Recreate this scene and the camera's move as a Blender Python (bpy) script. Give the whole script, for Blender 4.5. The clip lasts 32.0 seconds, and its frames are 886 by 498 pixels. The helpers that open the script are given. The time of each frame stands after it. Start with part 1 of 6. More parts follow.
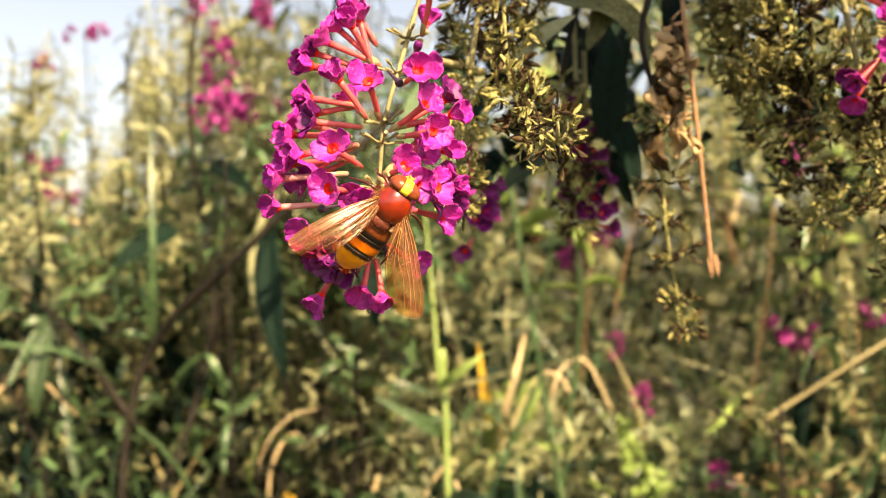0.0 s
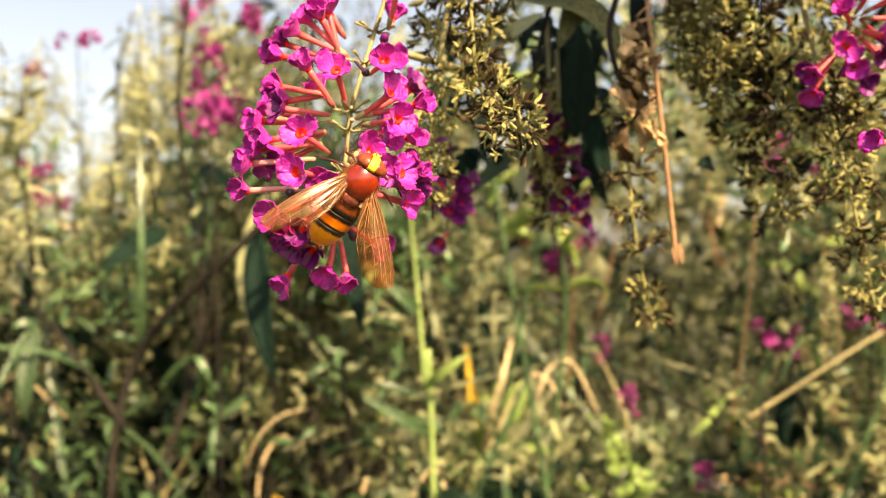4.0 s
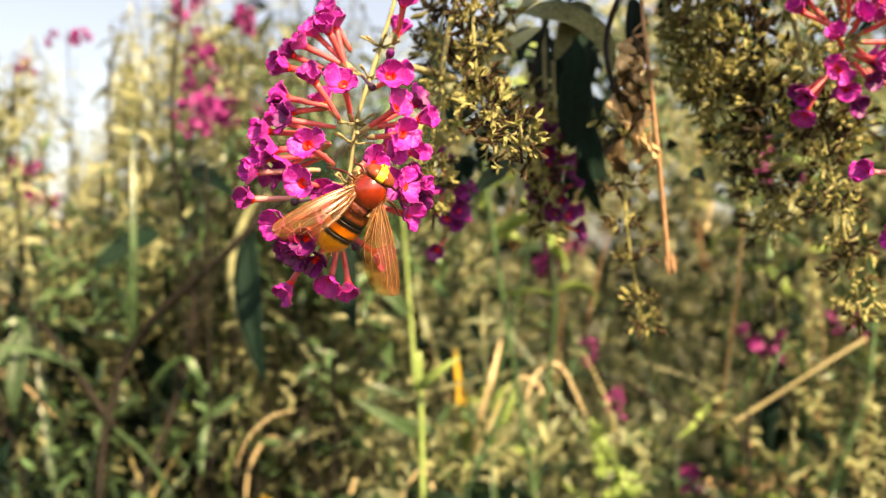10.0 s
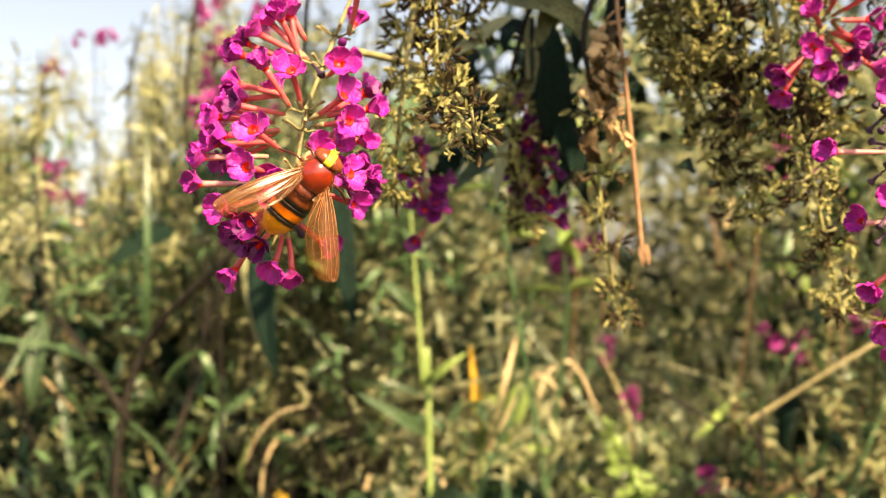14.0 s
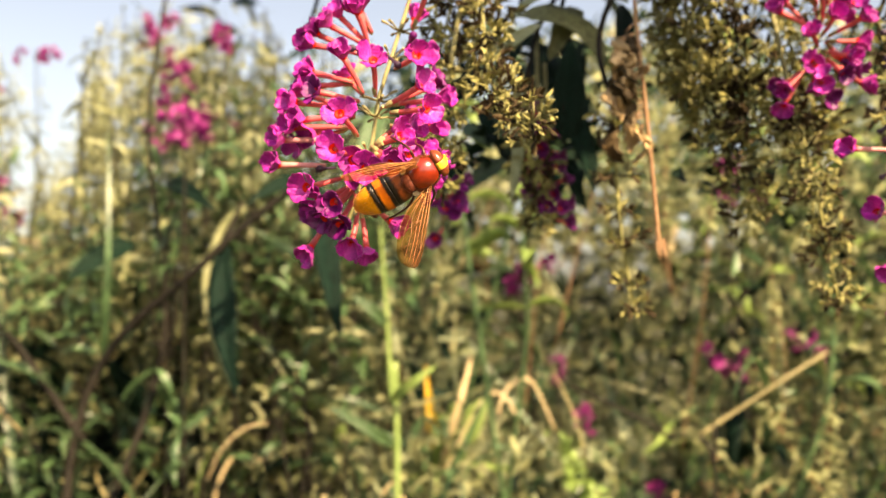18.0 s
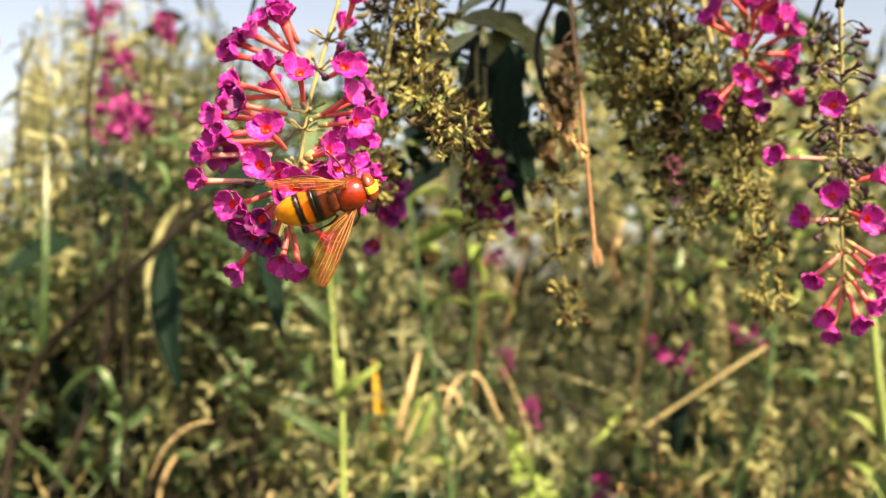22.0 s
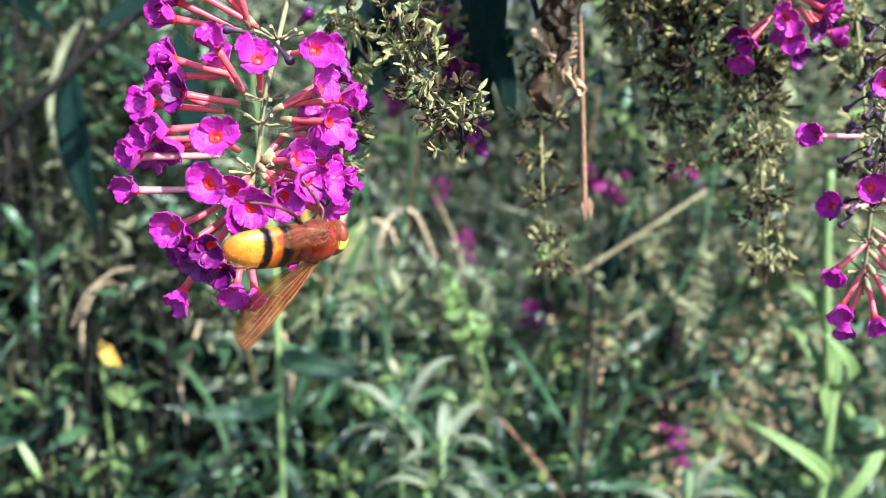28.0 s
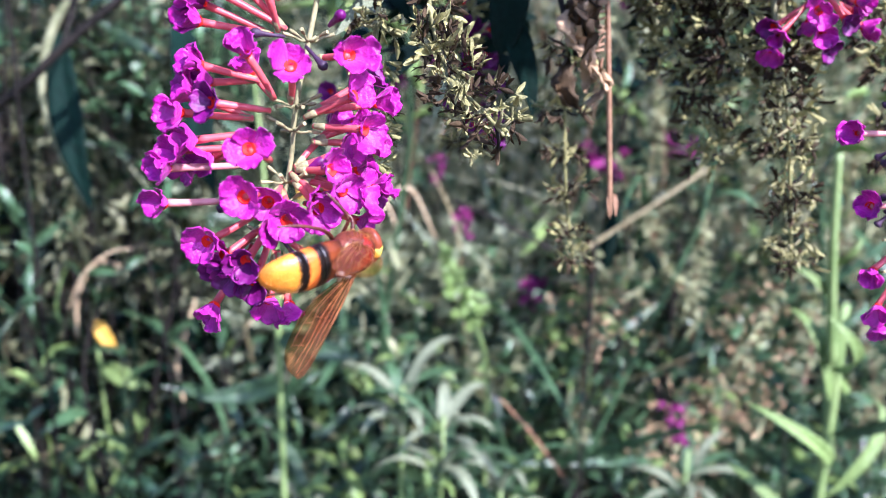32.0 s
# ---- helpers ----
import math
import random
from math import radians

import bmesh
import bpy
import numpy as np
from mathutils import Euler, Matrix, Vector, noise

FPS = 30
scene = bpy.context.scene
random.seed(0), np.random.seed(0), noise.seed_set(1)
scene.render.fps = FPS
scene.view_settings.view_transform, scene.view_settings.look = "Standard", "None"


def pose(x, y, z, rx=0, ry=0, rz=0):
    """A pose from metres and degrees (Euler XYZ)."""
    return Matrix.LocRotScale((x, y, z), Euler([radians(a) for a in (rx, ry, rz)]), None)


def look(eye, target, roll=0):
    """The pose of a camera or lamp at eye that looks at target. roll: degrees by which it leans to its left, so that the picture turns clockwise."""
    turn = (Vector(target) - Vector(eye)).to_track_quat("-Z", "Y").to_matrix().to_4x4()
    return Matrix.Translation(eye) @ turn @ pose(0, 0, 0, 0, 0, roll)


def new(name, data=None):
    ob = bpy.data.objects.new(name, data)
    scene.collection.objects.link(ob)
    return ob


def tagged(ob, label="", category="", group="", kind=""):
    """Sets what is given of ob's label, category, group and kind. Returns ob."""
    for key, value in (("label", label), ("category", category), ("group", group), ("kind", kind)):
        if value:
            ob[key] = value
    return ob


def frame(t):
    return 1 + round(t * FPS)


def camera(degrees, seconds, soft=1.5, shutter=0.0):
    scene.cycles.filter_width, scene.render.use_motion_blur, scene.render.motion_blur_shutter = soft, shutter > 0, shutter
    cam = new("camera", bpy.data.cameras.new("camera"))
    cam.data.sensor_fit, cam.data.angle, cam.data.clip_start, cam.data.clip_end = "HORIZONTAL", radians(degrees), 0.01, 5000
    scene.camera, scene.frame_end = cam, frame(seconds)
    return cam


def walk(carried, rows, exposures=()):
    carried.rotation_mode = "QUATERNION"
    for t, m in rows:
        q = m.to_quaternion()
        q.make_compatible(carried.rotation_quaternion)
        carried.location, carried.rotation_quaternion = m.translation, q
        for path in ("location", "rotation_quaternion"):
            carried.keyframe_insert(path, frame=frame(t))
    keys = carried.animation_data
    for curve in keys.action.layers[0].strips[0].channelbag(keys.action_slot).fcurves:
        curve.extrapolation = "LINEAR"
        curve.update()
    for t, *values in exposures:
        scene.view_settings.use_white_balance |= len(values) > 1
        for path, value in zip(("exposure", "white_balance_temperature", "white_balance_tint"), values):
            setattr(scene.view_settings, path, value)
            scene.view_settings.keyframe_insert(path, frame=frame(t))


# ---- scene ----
# Camera: a phone held by hand, about 15 cm from the flower.
cam = camera(54, 32.0, soft=0.8)
cam.data.dof.use_dof = True
cam.data.dof.focus_distance = 0.154
cam.data.dof.aperture_fstop = 19.0
PATH = [
    (0.0, look((-0.0000, -0.1586, 1.1500), (0.0000, 0.0414, 1.1500), -1.14)),
    (0.5, look((0.0002, -0.1596, 1.1486), (0.0004, 0.0404, 1.1492), -1.07)),
    (1.0, look((0.0004, -0.1597, 1.1472), (0.0007, 0.0403, 1.1486), -0.93)),
    (1.5, look((0.0014, -0.1614, 1.1490), (0.0021, 0.0386, 1.1502), -0.98)),
    (2.0, look((0.0032, -0.1614, 1.1486), (0.0038, 0.0386, 1.1501), -0.86)),
    (2.5, look((0.0035, -0.1627, 1.1482), (0.0043, 0.0373, 1.1498), -0.89)),
    (3.0, look((0.0056, -0.1626, 1.1466), (0.0063, 0.0374, 1.1480), -1.06)),
    (3.5, look((0.0061, -0.1638, 1.1456), (0.0069, 0.0362, 1.1473), -1.17)),
    (5.5, look((0.0034, -0.1669, 1.1429), (0.0066, 0.0330, 1.1455), -1.07)),
    (6.0, look((0.0062, -0.1661, 1.1445), (0.0085, 0.0339, 1.1469), -1.06)),
    (6.5, look((0.0043, -0.1657, 1.1472), (0.0064, 0.0343, 1.1491), -1.11)),
    (7.0, look((0.0022, -0.1660, 1.1472), (0.0045, 0.0339, 1.1495), -0.93)),
    (7.5, look((0.0019, -0.1677, 1.1477), (0.0048, 0.0323, 1.1498), -1.02)),
    (8.0, look((0.0052, -0.1701, 1.1460), (0.0084, 0.0299, 1.1484), -1.11)),
    (8.5, look((0.0075, -0.1711, 1.1464), (0.0111, 0.0288, 1.1494), -0.94)),
    (9.0, look((0.0055, -0.1709, 1.1477), (0.0097, 0.0291, 1.1501), -1.07)),
    (9.5, look((0.0034, -0.1715, 1.1502), (0.0084, 0.0285, 1.1517), -0.96)),
    (10.0, look((0.0024, -0.1700, 1.1466), (0.0068, 0.0300, 1.1488), -0.62)),
    (10.5, look((-0.0017, -0.1680, 1.1448), (0.0034, 0.0319, 1.1468), -0.52)),
    (11.0, look((0.0005, -0.1686, 1.1509), (0.0057, 0.0313, 1.1519), -0.57)),
    (11.5, look((0.0086, -0.1660, 1.1488), (0.0124, 0.0340, 1.1503), -0.75)),
    (12.0, look((0.0112, -0.1632, 1.1484), (0.0135, 0.0368, 1.1498), -0.55)),
    (12.5, look((0.0104, -0.1627, 1.1494), (0.0116, 0.0372, 1.1503), -0.75)),
    (13.0, look((0.0132, -0.1654, 1.1481), (0.0132, 0.0346, 1.1498), -0.63)),
    (13.5, look((0.0181, -0.1687, 1.1488), (0.0167, 0.0313, 1.1504), -1.15)),
    (14.0, look((0.0197, -0.1682, 1.1438), (0.0162, 0.0317, 1.1461), -0.49)),
    (14.5, look((0.0117, -0.1712, 1.1420), (0.0100, 0.0288, 1.1453), -0.27)),
    (16.5, look((-0.0012, -0.1719, 1.1346), (0.0027, 0.0279, 1.1424), -0.77)),
    (17.0, look((-0.0180, -0.1800, 1.1323), (-0.0092, 0.0196, 1.1414), -0.10)),
    (17.5, look((-0.0192, -0.1834, 1.1302), (-0.0068, 0.0160, 1.1406), 0.02)),
    (18.0, look((-0.0110, -0.1799, 1.1320), (0.0032, 0.0194, 1.1419), -0.08)),
    (18.5, look((-0.0086, -0.1798, 1.1353), (0.0069, 0.0194, 1.1448), 0.13)),
    (19.0, look((-0.0156, -0.1831, 1.1358), (0.0028, 0.0158, 1.1452), -0.27)),
    (19.5, look((-0.0240, -0.1867, 1.1334), (-0.0021, 0.0118, 1.1433), 0.18)),
    (20.0, look((-0.0296, -0.1921, 1.1274), (-0.0048, 0.0060, 1.1394), 0.79)),
    (20.5, look((-0.0116, -0.1870, 1.1305), (0.0107, 0.0114, 1.1419), 0.92)),
    (21.0, look((0.0008, -0.1783, 1.1344), (0.0225, 0.0203, 1.1438), -0.86)),
    (21.5, look((0.0022, -0.1767, 1.1376), (0.0241, 0.0219, 1.1462), -0.65)),
    (22.0, look((-0.0059, -0.1787, 1.1382), (0.0189, 0.0196, 1.1452), -0.18)),
    (22.5, look((-0.0211, -0.1799, 1.1371), (0.0093, 0.0177, 1.1419), 0.40)),
    (23.0, look((-0.0277, -0.1811, 1.1407), (0.0078, 0.0157, 1.1431), 1.85)),
    (23.5, look((-0.0332, -0.1790, 1.1438), (0.0078, 0.0168, 1.1441), 1.86)),
    (24.0, look((-0.0269, -0.1719, 1.1484), (0.0153, 0.0236, 1.1458), 2.30)),
    (24.5, look((-0.0218, -0.1680, 1.1534), (0.0215, 0.0272, 1.1480), 2.12)),
    (26.5, look((-0.0210, -0.1526, 1.1783), (0.0262, 0.0399, 1.1518), 2.86)),
    (27.0, look((-0.0153, -0.1460, 1.1818), (0.0309, 0.0455, 1.1473), 1.93)),
    (27.5, look((-0.0126, -0.1406, 1.1833), (0.0317, 0.0501, 1.1423), 1.15)),
    (28.0, look((-0.0147, -0.1414, 1.1829), (0.0282, 0.0489, 1.1387), 1.10)),
    (28.5, look((-0.0229, -0.1442, 1.1867), (0.0206, 0.0456, 1.1410), 1.21)),
    (29.0, look((-0.0208, -0.1407, 1.1881), (0.0225, 0.0489, 1.1412), 1.11)),
    (29.5, look((-0.0165, -0.1375, 1.1860), (0.0258, 0.0521, 1.1383), 0.89)),
    (30.0, look((-0.0176, -0.1371, 1.1866), (0.0250, 0.0522, 1.1380), 1.03)),
    (30.5, look((-0.0193, -0.1363, 1.1876), (0.0242, 0.0526, 1.1384), 1.18)),
    (31.0, look((-0.0194, -0.1348, 1.1849), (0.0252, 0.0539, 1.1358), 1.30)),
    (31.5, look((-0.0243, -0.1352, 1.1890), (0.0216, 0.0528, 1.1384), 1.25)),
    (32.0, look((-0.0217, -0.1330, 1.1886), (0.0237, 0.0549, 1.1376), 1.23)),
]
EXPOSURES = [(0.0, 1.04, 7850, 15), (24.5, 1.02, 7600, 13), (26.5, 0.90, 6000, 9), (28.0, 0.96, 4600, 16), (29.5, 1.01, 4550, 28), (32.0, 1.02, 4550, 31)]
walk(cam, PATH, EXPOSURES)

# World, sky and sun: a low afternoon sun behind the camera.
SUN_UP, SUN_TURN = radians(42), radians(150)
world = bpy.data.worlds.new("sky")
scene.world = world
world.use_nodes = True
wn = world.node_tree.nodes
sky = wn.new("ShaderNodeTexSky")
sky.sky_type, sky.sun_disc = "NISHITA", False
sky.dust_density, sky.air_density, sky.ozone_density = 2.6, 1.0, 1.0
sky.sun_elevation, sky.sun_rotation = SUN_UP, SUN_TURN
wn["Background"].inputs["Strength"].default_value = 0.125
haze = wn.new("ShaderNodeHueSaturation")
haze.inputs["Saturation"].default_value, haze.inputs["Value"].default_value = 0.74, 1.0
world.node_tree.links.new(sky.outputs[0], haze.inputs["Color"])
world.node_tree.links.new(haze.outputs[0], wn["Background"].inputs["Color"])
sun = new("sun", bpy.data.lights.new("sun", "SUN"))
sun.data.energy, sun.data.angle, sun.data.color = 7.4, radians(0.6), (1.0, 0.80, 0.54)
sun_way = Vector((math.sin(SUN_TURN) * math.cos(SUN_UP), math.cos(SUN_TURN) * math.cos(SUN_UP), math.sin(SUN_UP)))
sun.matrix_world = look(sun_way * 20, (0, 0, 0))


# ---- materials ----
def surface(name, low, high, rough=0.6, scale=300.0, bump=0.25, through_light=0.0, vary=0.35, metal=0.0, coat=0.0, spot=None, sheen=0.0, gloss=0.5):
    """Two scales of noise between two colours, a random lightness for each piece, relief, and light through thin leaves."""
    m = bpy.data.materials.new(name)
    m.use_nodes = True
    n, l = m.node_tree.nodes, m.node_tree.links
    b = n["Principled BSDF"]
    co = n.new("ShaderNodeTexCoord")
    big, fine = n.new("ShaderNodeTexNoise"), n.new("ShaderNodeTexNoise")
    big.inputs["Scale"].default_value, big.inputs["Detail"].default_value = scale * 0.3, 3
    fine.inputs["Scale"].default_value, fine.inputs["Detail"].default_value = scale * 2.2, 4
    both = n.new("ShaderNodeMath")
    both.operation = "MULTIPLY_ADD"
    both.inputs[1].default_value = 0.45
    ramp = n.new("ShaderNodeValToRGB")
    ramp.color_ramp.elements[0].color, ramp.color_ramp.elements[1].color = (*low, 1), (*high, 1)
    ramp.color_ramp.elements[0].position, ramp.color_ramp.elements[1].position = 0.42, 0.98
    if spot:
        e = ramp.color_ramp.elements.new(0.86)
        e.color = (*spot, 1)
    l.new(co.outputs["Object"], big.inputs["Vector"])
    l.new(co.outputs["Object"], fine.inputs["Vector"])
    l.new(fine.outputs["Fac"], both.inputs[0])
    l.new(big.outputs["Fac"], both.inputs[2])
    l.new(both.outputs[0], ramp.inputs["Fac"])
    info, geo, add = n.new("ShaderNodeObjectInfo"), n.new("ShaderNodeNewGeometry"), n.new("ShaderNodeMath")
    add.operation = "ADD"
    l.new(info.outputs["Random"], add.inputs[0])
    l.new(geo.outputs["Random Per Island"], add.inputs[1])
    span = n.new("ShaderNodeMapRange")
    span.inputs["From Max"].default_value = 2.0
    span.inputs["To Min"].default_value, span.inputs["To Max"].default_value = 1 - vary, 1 + vary
    l.new(add.outputs[0], span.inputs["Value"])
    hsv = n.new("ShaderNodeHueSaturation")
    l.new(span.outputs["Result"], hsv.inputs["Value"])
    l.new(ramp.outputs["Color"], hsv.inputs["Color"])
    l.new(hsv.outputs["Color"], b.inputs["Base Color"])
    b.inputs["Roughness"].default_value, b.inputs["Metallic"].default_value = rough, metal
    b.inputs["Coat Weight"].default_value = coat
    b.inputs["Specular IOR Level"].default_value = gloss
    b.inputs["Sheen Weight"].default_value = sheen
    if bump:
        bp = n.new("ShaderNodeBump")
        bp.inputs["Strength"].default_value, bp.inputs["Distance"].default_value = bump, 0.3 / scale
        l.new(fine.outputs["Fac"], bp.inputs["Height"])
        l.new(bp.outputs["Normal"], b.inputs["Normal"])
    if through_light:
        tr, mix = n.new("ShaderNodeBsdfTranslucent"), n.new("ShaderNodeMixShader")
        mix.inputs["Fac"].default_value = through_light
        l.new(hsv.outputs["Color"], tr.inputs["Color"])
        l.new(b.outputs[0], mix.inputs[1])
        l.new(tr.outputs[0], mix.inputs[2])
        l.new(mix.outputs[0], n["Material Output"].inputs["Surface"])
    return m


PETAL = surface("petal", (0.22, 0.001, 0.17), (0.72, 0.018, 0.52), 0.38, 700, 0.9, 0.28, 0.40, sheen=0.12, gloss=0.5)
# Dark copy of the petal: shade put into its colour; buds use it too.
PETAL_DARK = surface("bud_and_shaded_petal", (0.07, 0.001, 0.075), (0.24, 0.005, 0.20), 0.5, 900, 0.35, 0.2, 0.25)


def paler_base(m, pale, start, end):
    """A paler colour near the part's own origin, along its x axis."""
    n, l = m.node_tree.nodes, m.node_tree.links
    co, xyz, span, mix = n.new("ShaderNodeTexCoord"), n.new("ShaderNodeSeparateXYZ"), n.new("ShaderNodeMapRange"), n.new("ShaderNodeMix")
    mix.data_type = "RGBA"
    span.inputs["From Min"].default_value, span.inputs["From Max"].default_value = start, end
    l.new(co.outputs["Object"], xyz.inputs[0])
    l.new(xyz.outputs["X"], span.inputs["Value"])
    l.new(span.outputs["Result"], mix.inputs["Factor"])
    hsv = [k for k in n if k.type == "HUE_SAT"][0]
    mix.inputs["A"].default_value = (*pale, 1)
    targets = [k.to_socket for k in hsv.outputs["Color"].links]
    l.new(hsv.outputs["Color"], mix.inputs["B"])
    for t in targets:
        l.new(mix.outputs["Result"], t)


# The sun's sheen round the throat, painted as a paler petal base.
paler_base(PETAL, (0.84, 0.08, 0.62), 0.0006, 0.0025)
THROAT = surface("throat", (0.70, 0.006, 0.001), (0.90, 0.028, 0.002), 0.6, 1500, 0.2, 0.1, 0.1, gloss=0.2)
TUBE = surface("corolla_tube", (0.48, 0.03, 0.05), (0.76, 0.18, 0.18), 0.4, 420, 0.2, 0.2, 0.2)
TUBE_PALE = surface("pale_corolla_tube", (0.56, 0.15, 0.19), (0.78, 0.42, 0.36), 0.45, 420, 0.2, 0.2, 0.12)
CALYX = surface("calyx", (0.15, 0.13, 0.05), (0.46, 0.42, 0.20), 0.7, 900, 0.4, 0.1, 0.3)
FLOWER_STEM = surface("downy_stem", (0.10, 0.10, 0.035), (0.29, 0.27, 0.12), 0.75, 700, 0.5, 0.0, 0.15)
WITHERED = surface("withered_bud", (0.012, 0.006, 0.02), (0.06, 0.02, 0.06), 0.6, 900, 0.5, 0.0, 0.3)
CAPSULE = surface("seed_capsule", (0.040, 0.045, 0.013), (0.38, 0.36, 0.13), 0.55, 700, 0.6, 0.10, 0.7, gloss=0.35)
CAPSULE_DRY = surface("dry_capsule", (0.006, 0.005, 0.003), (0.075, 0.050, 0.022), 0.7, 700, 0.6, 0.05, 0.7, gloss=0.2)
STRAW = surface("straw", (0.26, 0.18, 0.08), (0.66, 0.54, 0.32), 0.5, 120, 0.3, 0.2, 0.4)
DRY_LEAF = surface("shrivelled_leaf", (0.18, 0.11, 0.045), (0.56, 0.40, 0.21), 0.7, 250, 0.6, 0.1, 0.25)
STRAW_OLD = surface("old_straw", (0.12, 0.10, 0.04), (0.37, 0.32, 0.15), 0.6, 120, 0.3, 0.1, 0.2)
TWIG = surface("dry_twig", (0.13, 0.065, 0.028), (0.34, 0.20, 0.10), 0.6, 200, 0.4, 0.0, 0.15)
# Bark darkened well below wood: the shade on the branches is in the colour.
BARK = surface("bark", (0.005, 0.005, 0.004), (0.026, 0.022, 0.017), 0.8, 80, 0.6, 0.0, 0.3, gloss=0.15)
GREEN_STEM = surface("green_stem", (0.12, 0.20, 0.045), (0.28, 0.37, 0.12), 0.5, 150, 0.2, 0.1, 0.15)
# Dark copy of the leaf: its near-black green has the shade in it.
LEAF_SHADED = surface("shaded_leaf", (0.001, 0.006, 0.004), (0.006, 0.021, 0.012), 0.6, 130, 0.3, 0.10, 0.5, gloss=0.1)
# For leaves that hang in shade; the shade is put into this teal.
LEAF_TEAL = surface("glossy_shaded_leaf", (0.002, 0.008, 0.006), (0.007, 0.026, 0.017), 0.5, 90, 0.5, 0.02, 0.3, gloss=0.12)
LEAF = surface("leaf", (0.006, 0.022, 0.009), (0.10, 0.185, 0.075), 0.36, 130, 0.3, 0.25, 0.7, gloss=0.55)
# Light copy of the leaf: bright green with full sun put into it.
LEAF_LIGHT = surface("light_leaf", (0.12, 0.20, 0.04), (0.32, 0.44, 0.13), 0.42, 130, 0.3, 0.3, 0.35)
LEAF_GREY = surface("downy_leaf", (0.12, 0.15, 0.08), (0.30, 0.34, 0.20), 0.6, 180, 0.3, 0.2, 0.3)
# Olive and pale leaf colours: drying green with the sun's glare put in.
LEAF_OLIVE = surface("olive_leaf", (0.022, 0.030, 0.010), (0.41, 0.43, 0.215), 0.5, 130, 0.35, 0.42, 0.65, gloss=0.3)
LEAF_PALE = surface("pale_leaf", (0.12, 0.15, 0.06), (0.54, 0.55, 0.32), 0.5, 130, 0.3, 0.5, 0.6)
LEAF_YELLOW = surface("yellow_leaf", (0.62, 0.36, 0.02), (0.80, 0.55, 0.06), 0.5, 130, 0.2, 0.3, 0.15)
FAR_PINK = surface("far_petal", (0.13, 0.004, 0.085), (0.32, 0.022, 0.20), 0.6, 300, 0.2, 0.25, 0.4)
SOIL = surface("soil", (0.010, 0.013, 0.005), (0.085, 0.085, 0.036), 0.9, 9, 0.8, 0.0, 0.0)
CHESTNUT = surface("chestnut_shell", (0.07, 0.005, 0.001), (0.34, 0.024, 0.003), 0.22, 420, 0.06, 0.0, 0.0, coat=0.8, gloss=0.5)
RUSSET = surface("russet_hair", (0.03, 0.005, 0.003), (0.22, 0.045, 0.018), 0.5, 2600, 1.0, 0.0, 0.0)
FLY_BLACK = surface("black_band", (0.005, 0.003, 0.002), (0.025, 0.015, 0.008), 0.6, 1600, 0.6, 0.0, 0.0, gloss=0.2)
HAIR_GOLD = surface("golden_hair", (0.20, 0.07, 0.012), (0.55, 0.27, 0.07), 0.4, 2600, 0.5, 0.0, 0.3)
CREAM = surface("cream_flap", (0.30, 0.20, 0.10), (0.60, 0.48, 0.32), 0.4, 1500, 0.4, 0.2, 0.1)


def banded_shell():
    """The abdomen's shell: brown, black, orange, black and yellow bands along x, with ragged edges."""
    m = bpy.data.materials.new("banded_shell")
    m.use_nodes = True
    n, l = m.node_tree.nodes, m.node_tree.links
    b = n["Principled BSDF"]
    co, xyz, fine, ramp = n.new("ShaderNodeTexCoord"), n.new("ShaderNodeSeparateXYZ"), n.new("ShaderNodeTexNoise"), n.new("ShaderNodeValToRGB")
    fine.inputs["Scale"].default_value, fine.inputs["Detail"].default_value = 2600, 4
    l.new(co.outputs["Object"], fine.inputs["Vector"])
    l.new(co.outputs["Object"], xyz.inputs[0])
    shift, along = n.new("ShaderNodeMath"), n.new("ShaderNodeMapRange")
    shift.operation = "MULTIPLY_ADD"
    shift.inputs[1].default_value = 0.0007
    l.new(fine.outputs["Fac"], shift.inputs[0])
    l.new(xyz.outputs["X"], shift.inputs[2])
    along.inputs["From Min"].default_value, along.inputs["From Max"].default_value = -0.0127, 0.0013
    l.new(shift.outputs[0], along.inputs["Value"])
    black, yellow, orange = (0.006, 0.003, 0.002, 1), (0.82, 0.33, 0.010, 1), (0.74, 0.20, 0.008, 1)
    stops = ((0.0, (0.55, 0.15, 0.004, 1)), (0.10, (0.74, 0.25, 0.006, 1)), (0.315, yellow), (0.35, black), (0.43, black), (0.46, orange), (0.545, (0.62, 0.14, 0.005, 1)), (0.575, black), (0.69, black), (0.74, (0.20, 0.045, 0.008, 1)), (0.86, (0.12, 0.026, 0.006, 1)), (0.97, black))
    els = ramp.color_ramp.elements
    els[0].position, els[0].color = stops[0]
    els[1].position, els[1].color = stops[-1]
    for at, colour in stops[1:-1]:
        els.new(at).color = colour
    l.new(along.outputs["Result"], ramp.inputs["Fac"])
    big, tone, hsv = n.new("ShaderNodeTexNoise"), n.new("ShaderNodeMapRange"), n.new("ShaderNodeHueSaturation")
    big.inputs["Scale"].default_value, big.inputs["Detail"].default_value = 380, 4
    l.new(co.outputs["Object"], big.inputs["Vector"])
    tone.inputs["From Min"].default_value, tone.inputs["From Max"].default_value = 0.3, 0.7
    tone.inputs["To Min"].default_value, tone.inputs["To Max"].default_value = 0.62, 1.15
    l.new(big.outputs["Fac"], tone.inputs["Value"])
    l.new(tone.outputs["Result"], hsv.inputs["Value"])
    l.new(ramp.outputs["Color"], hsv.inputs["Color"])
    l.new(hsv.outputs["Color"], b.inputs["Base Color"])
    b.inputs["Roughness"].default_value, b.inputs["Specular IOR Level"].default_value = 0.34, 0.45
    bp = n.new("ShaderNodeBump")
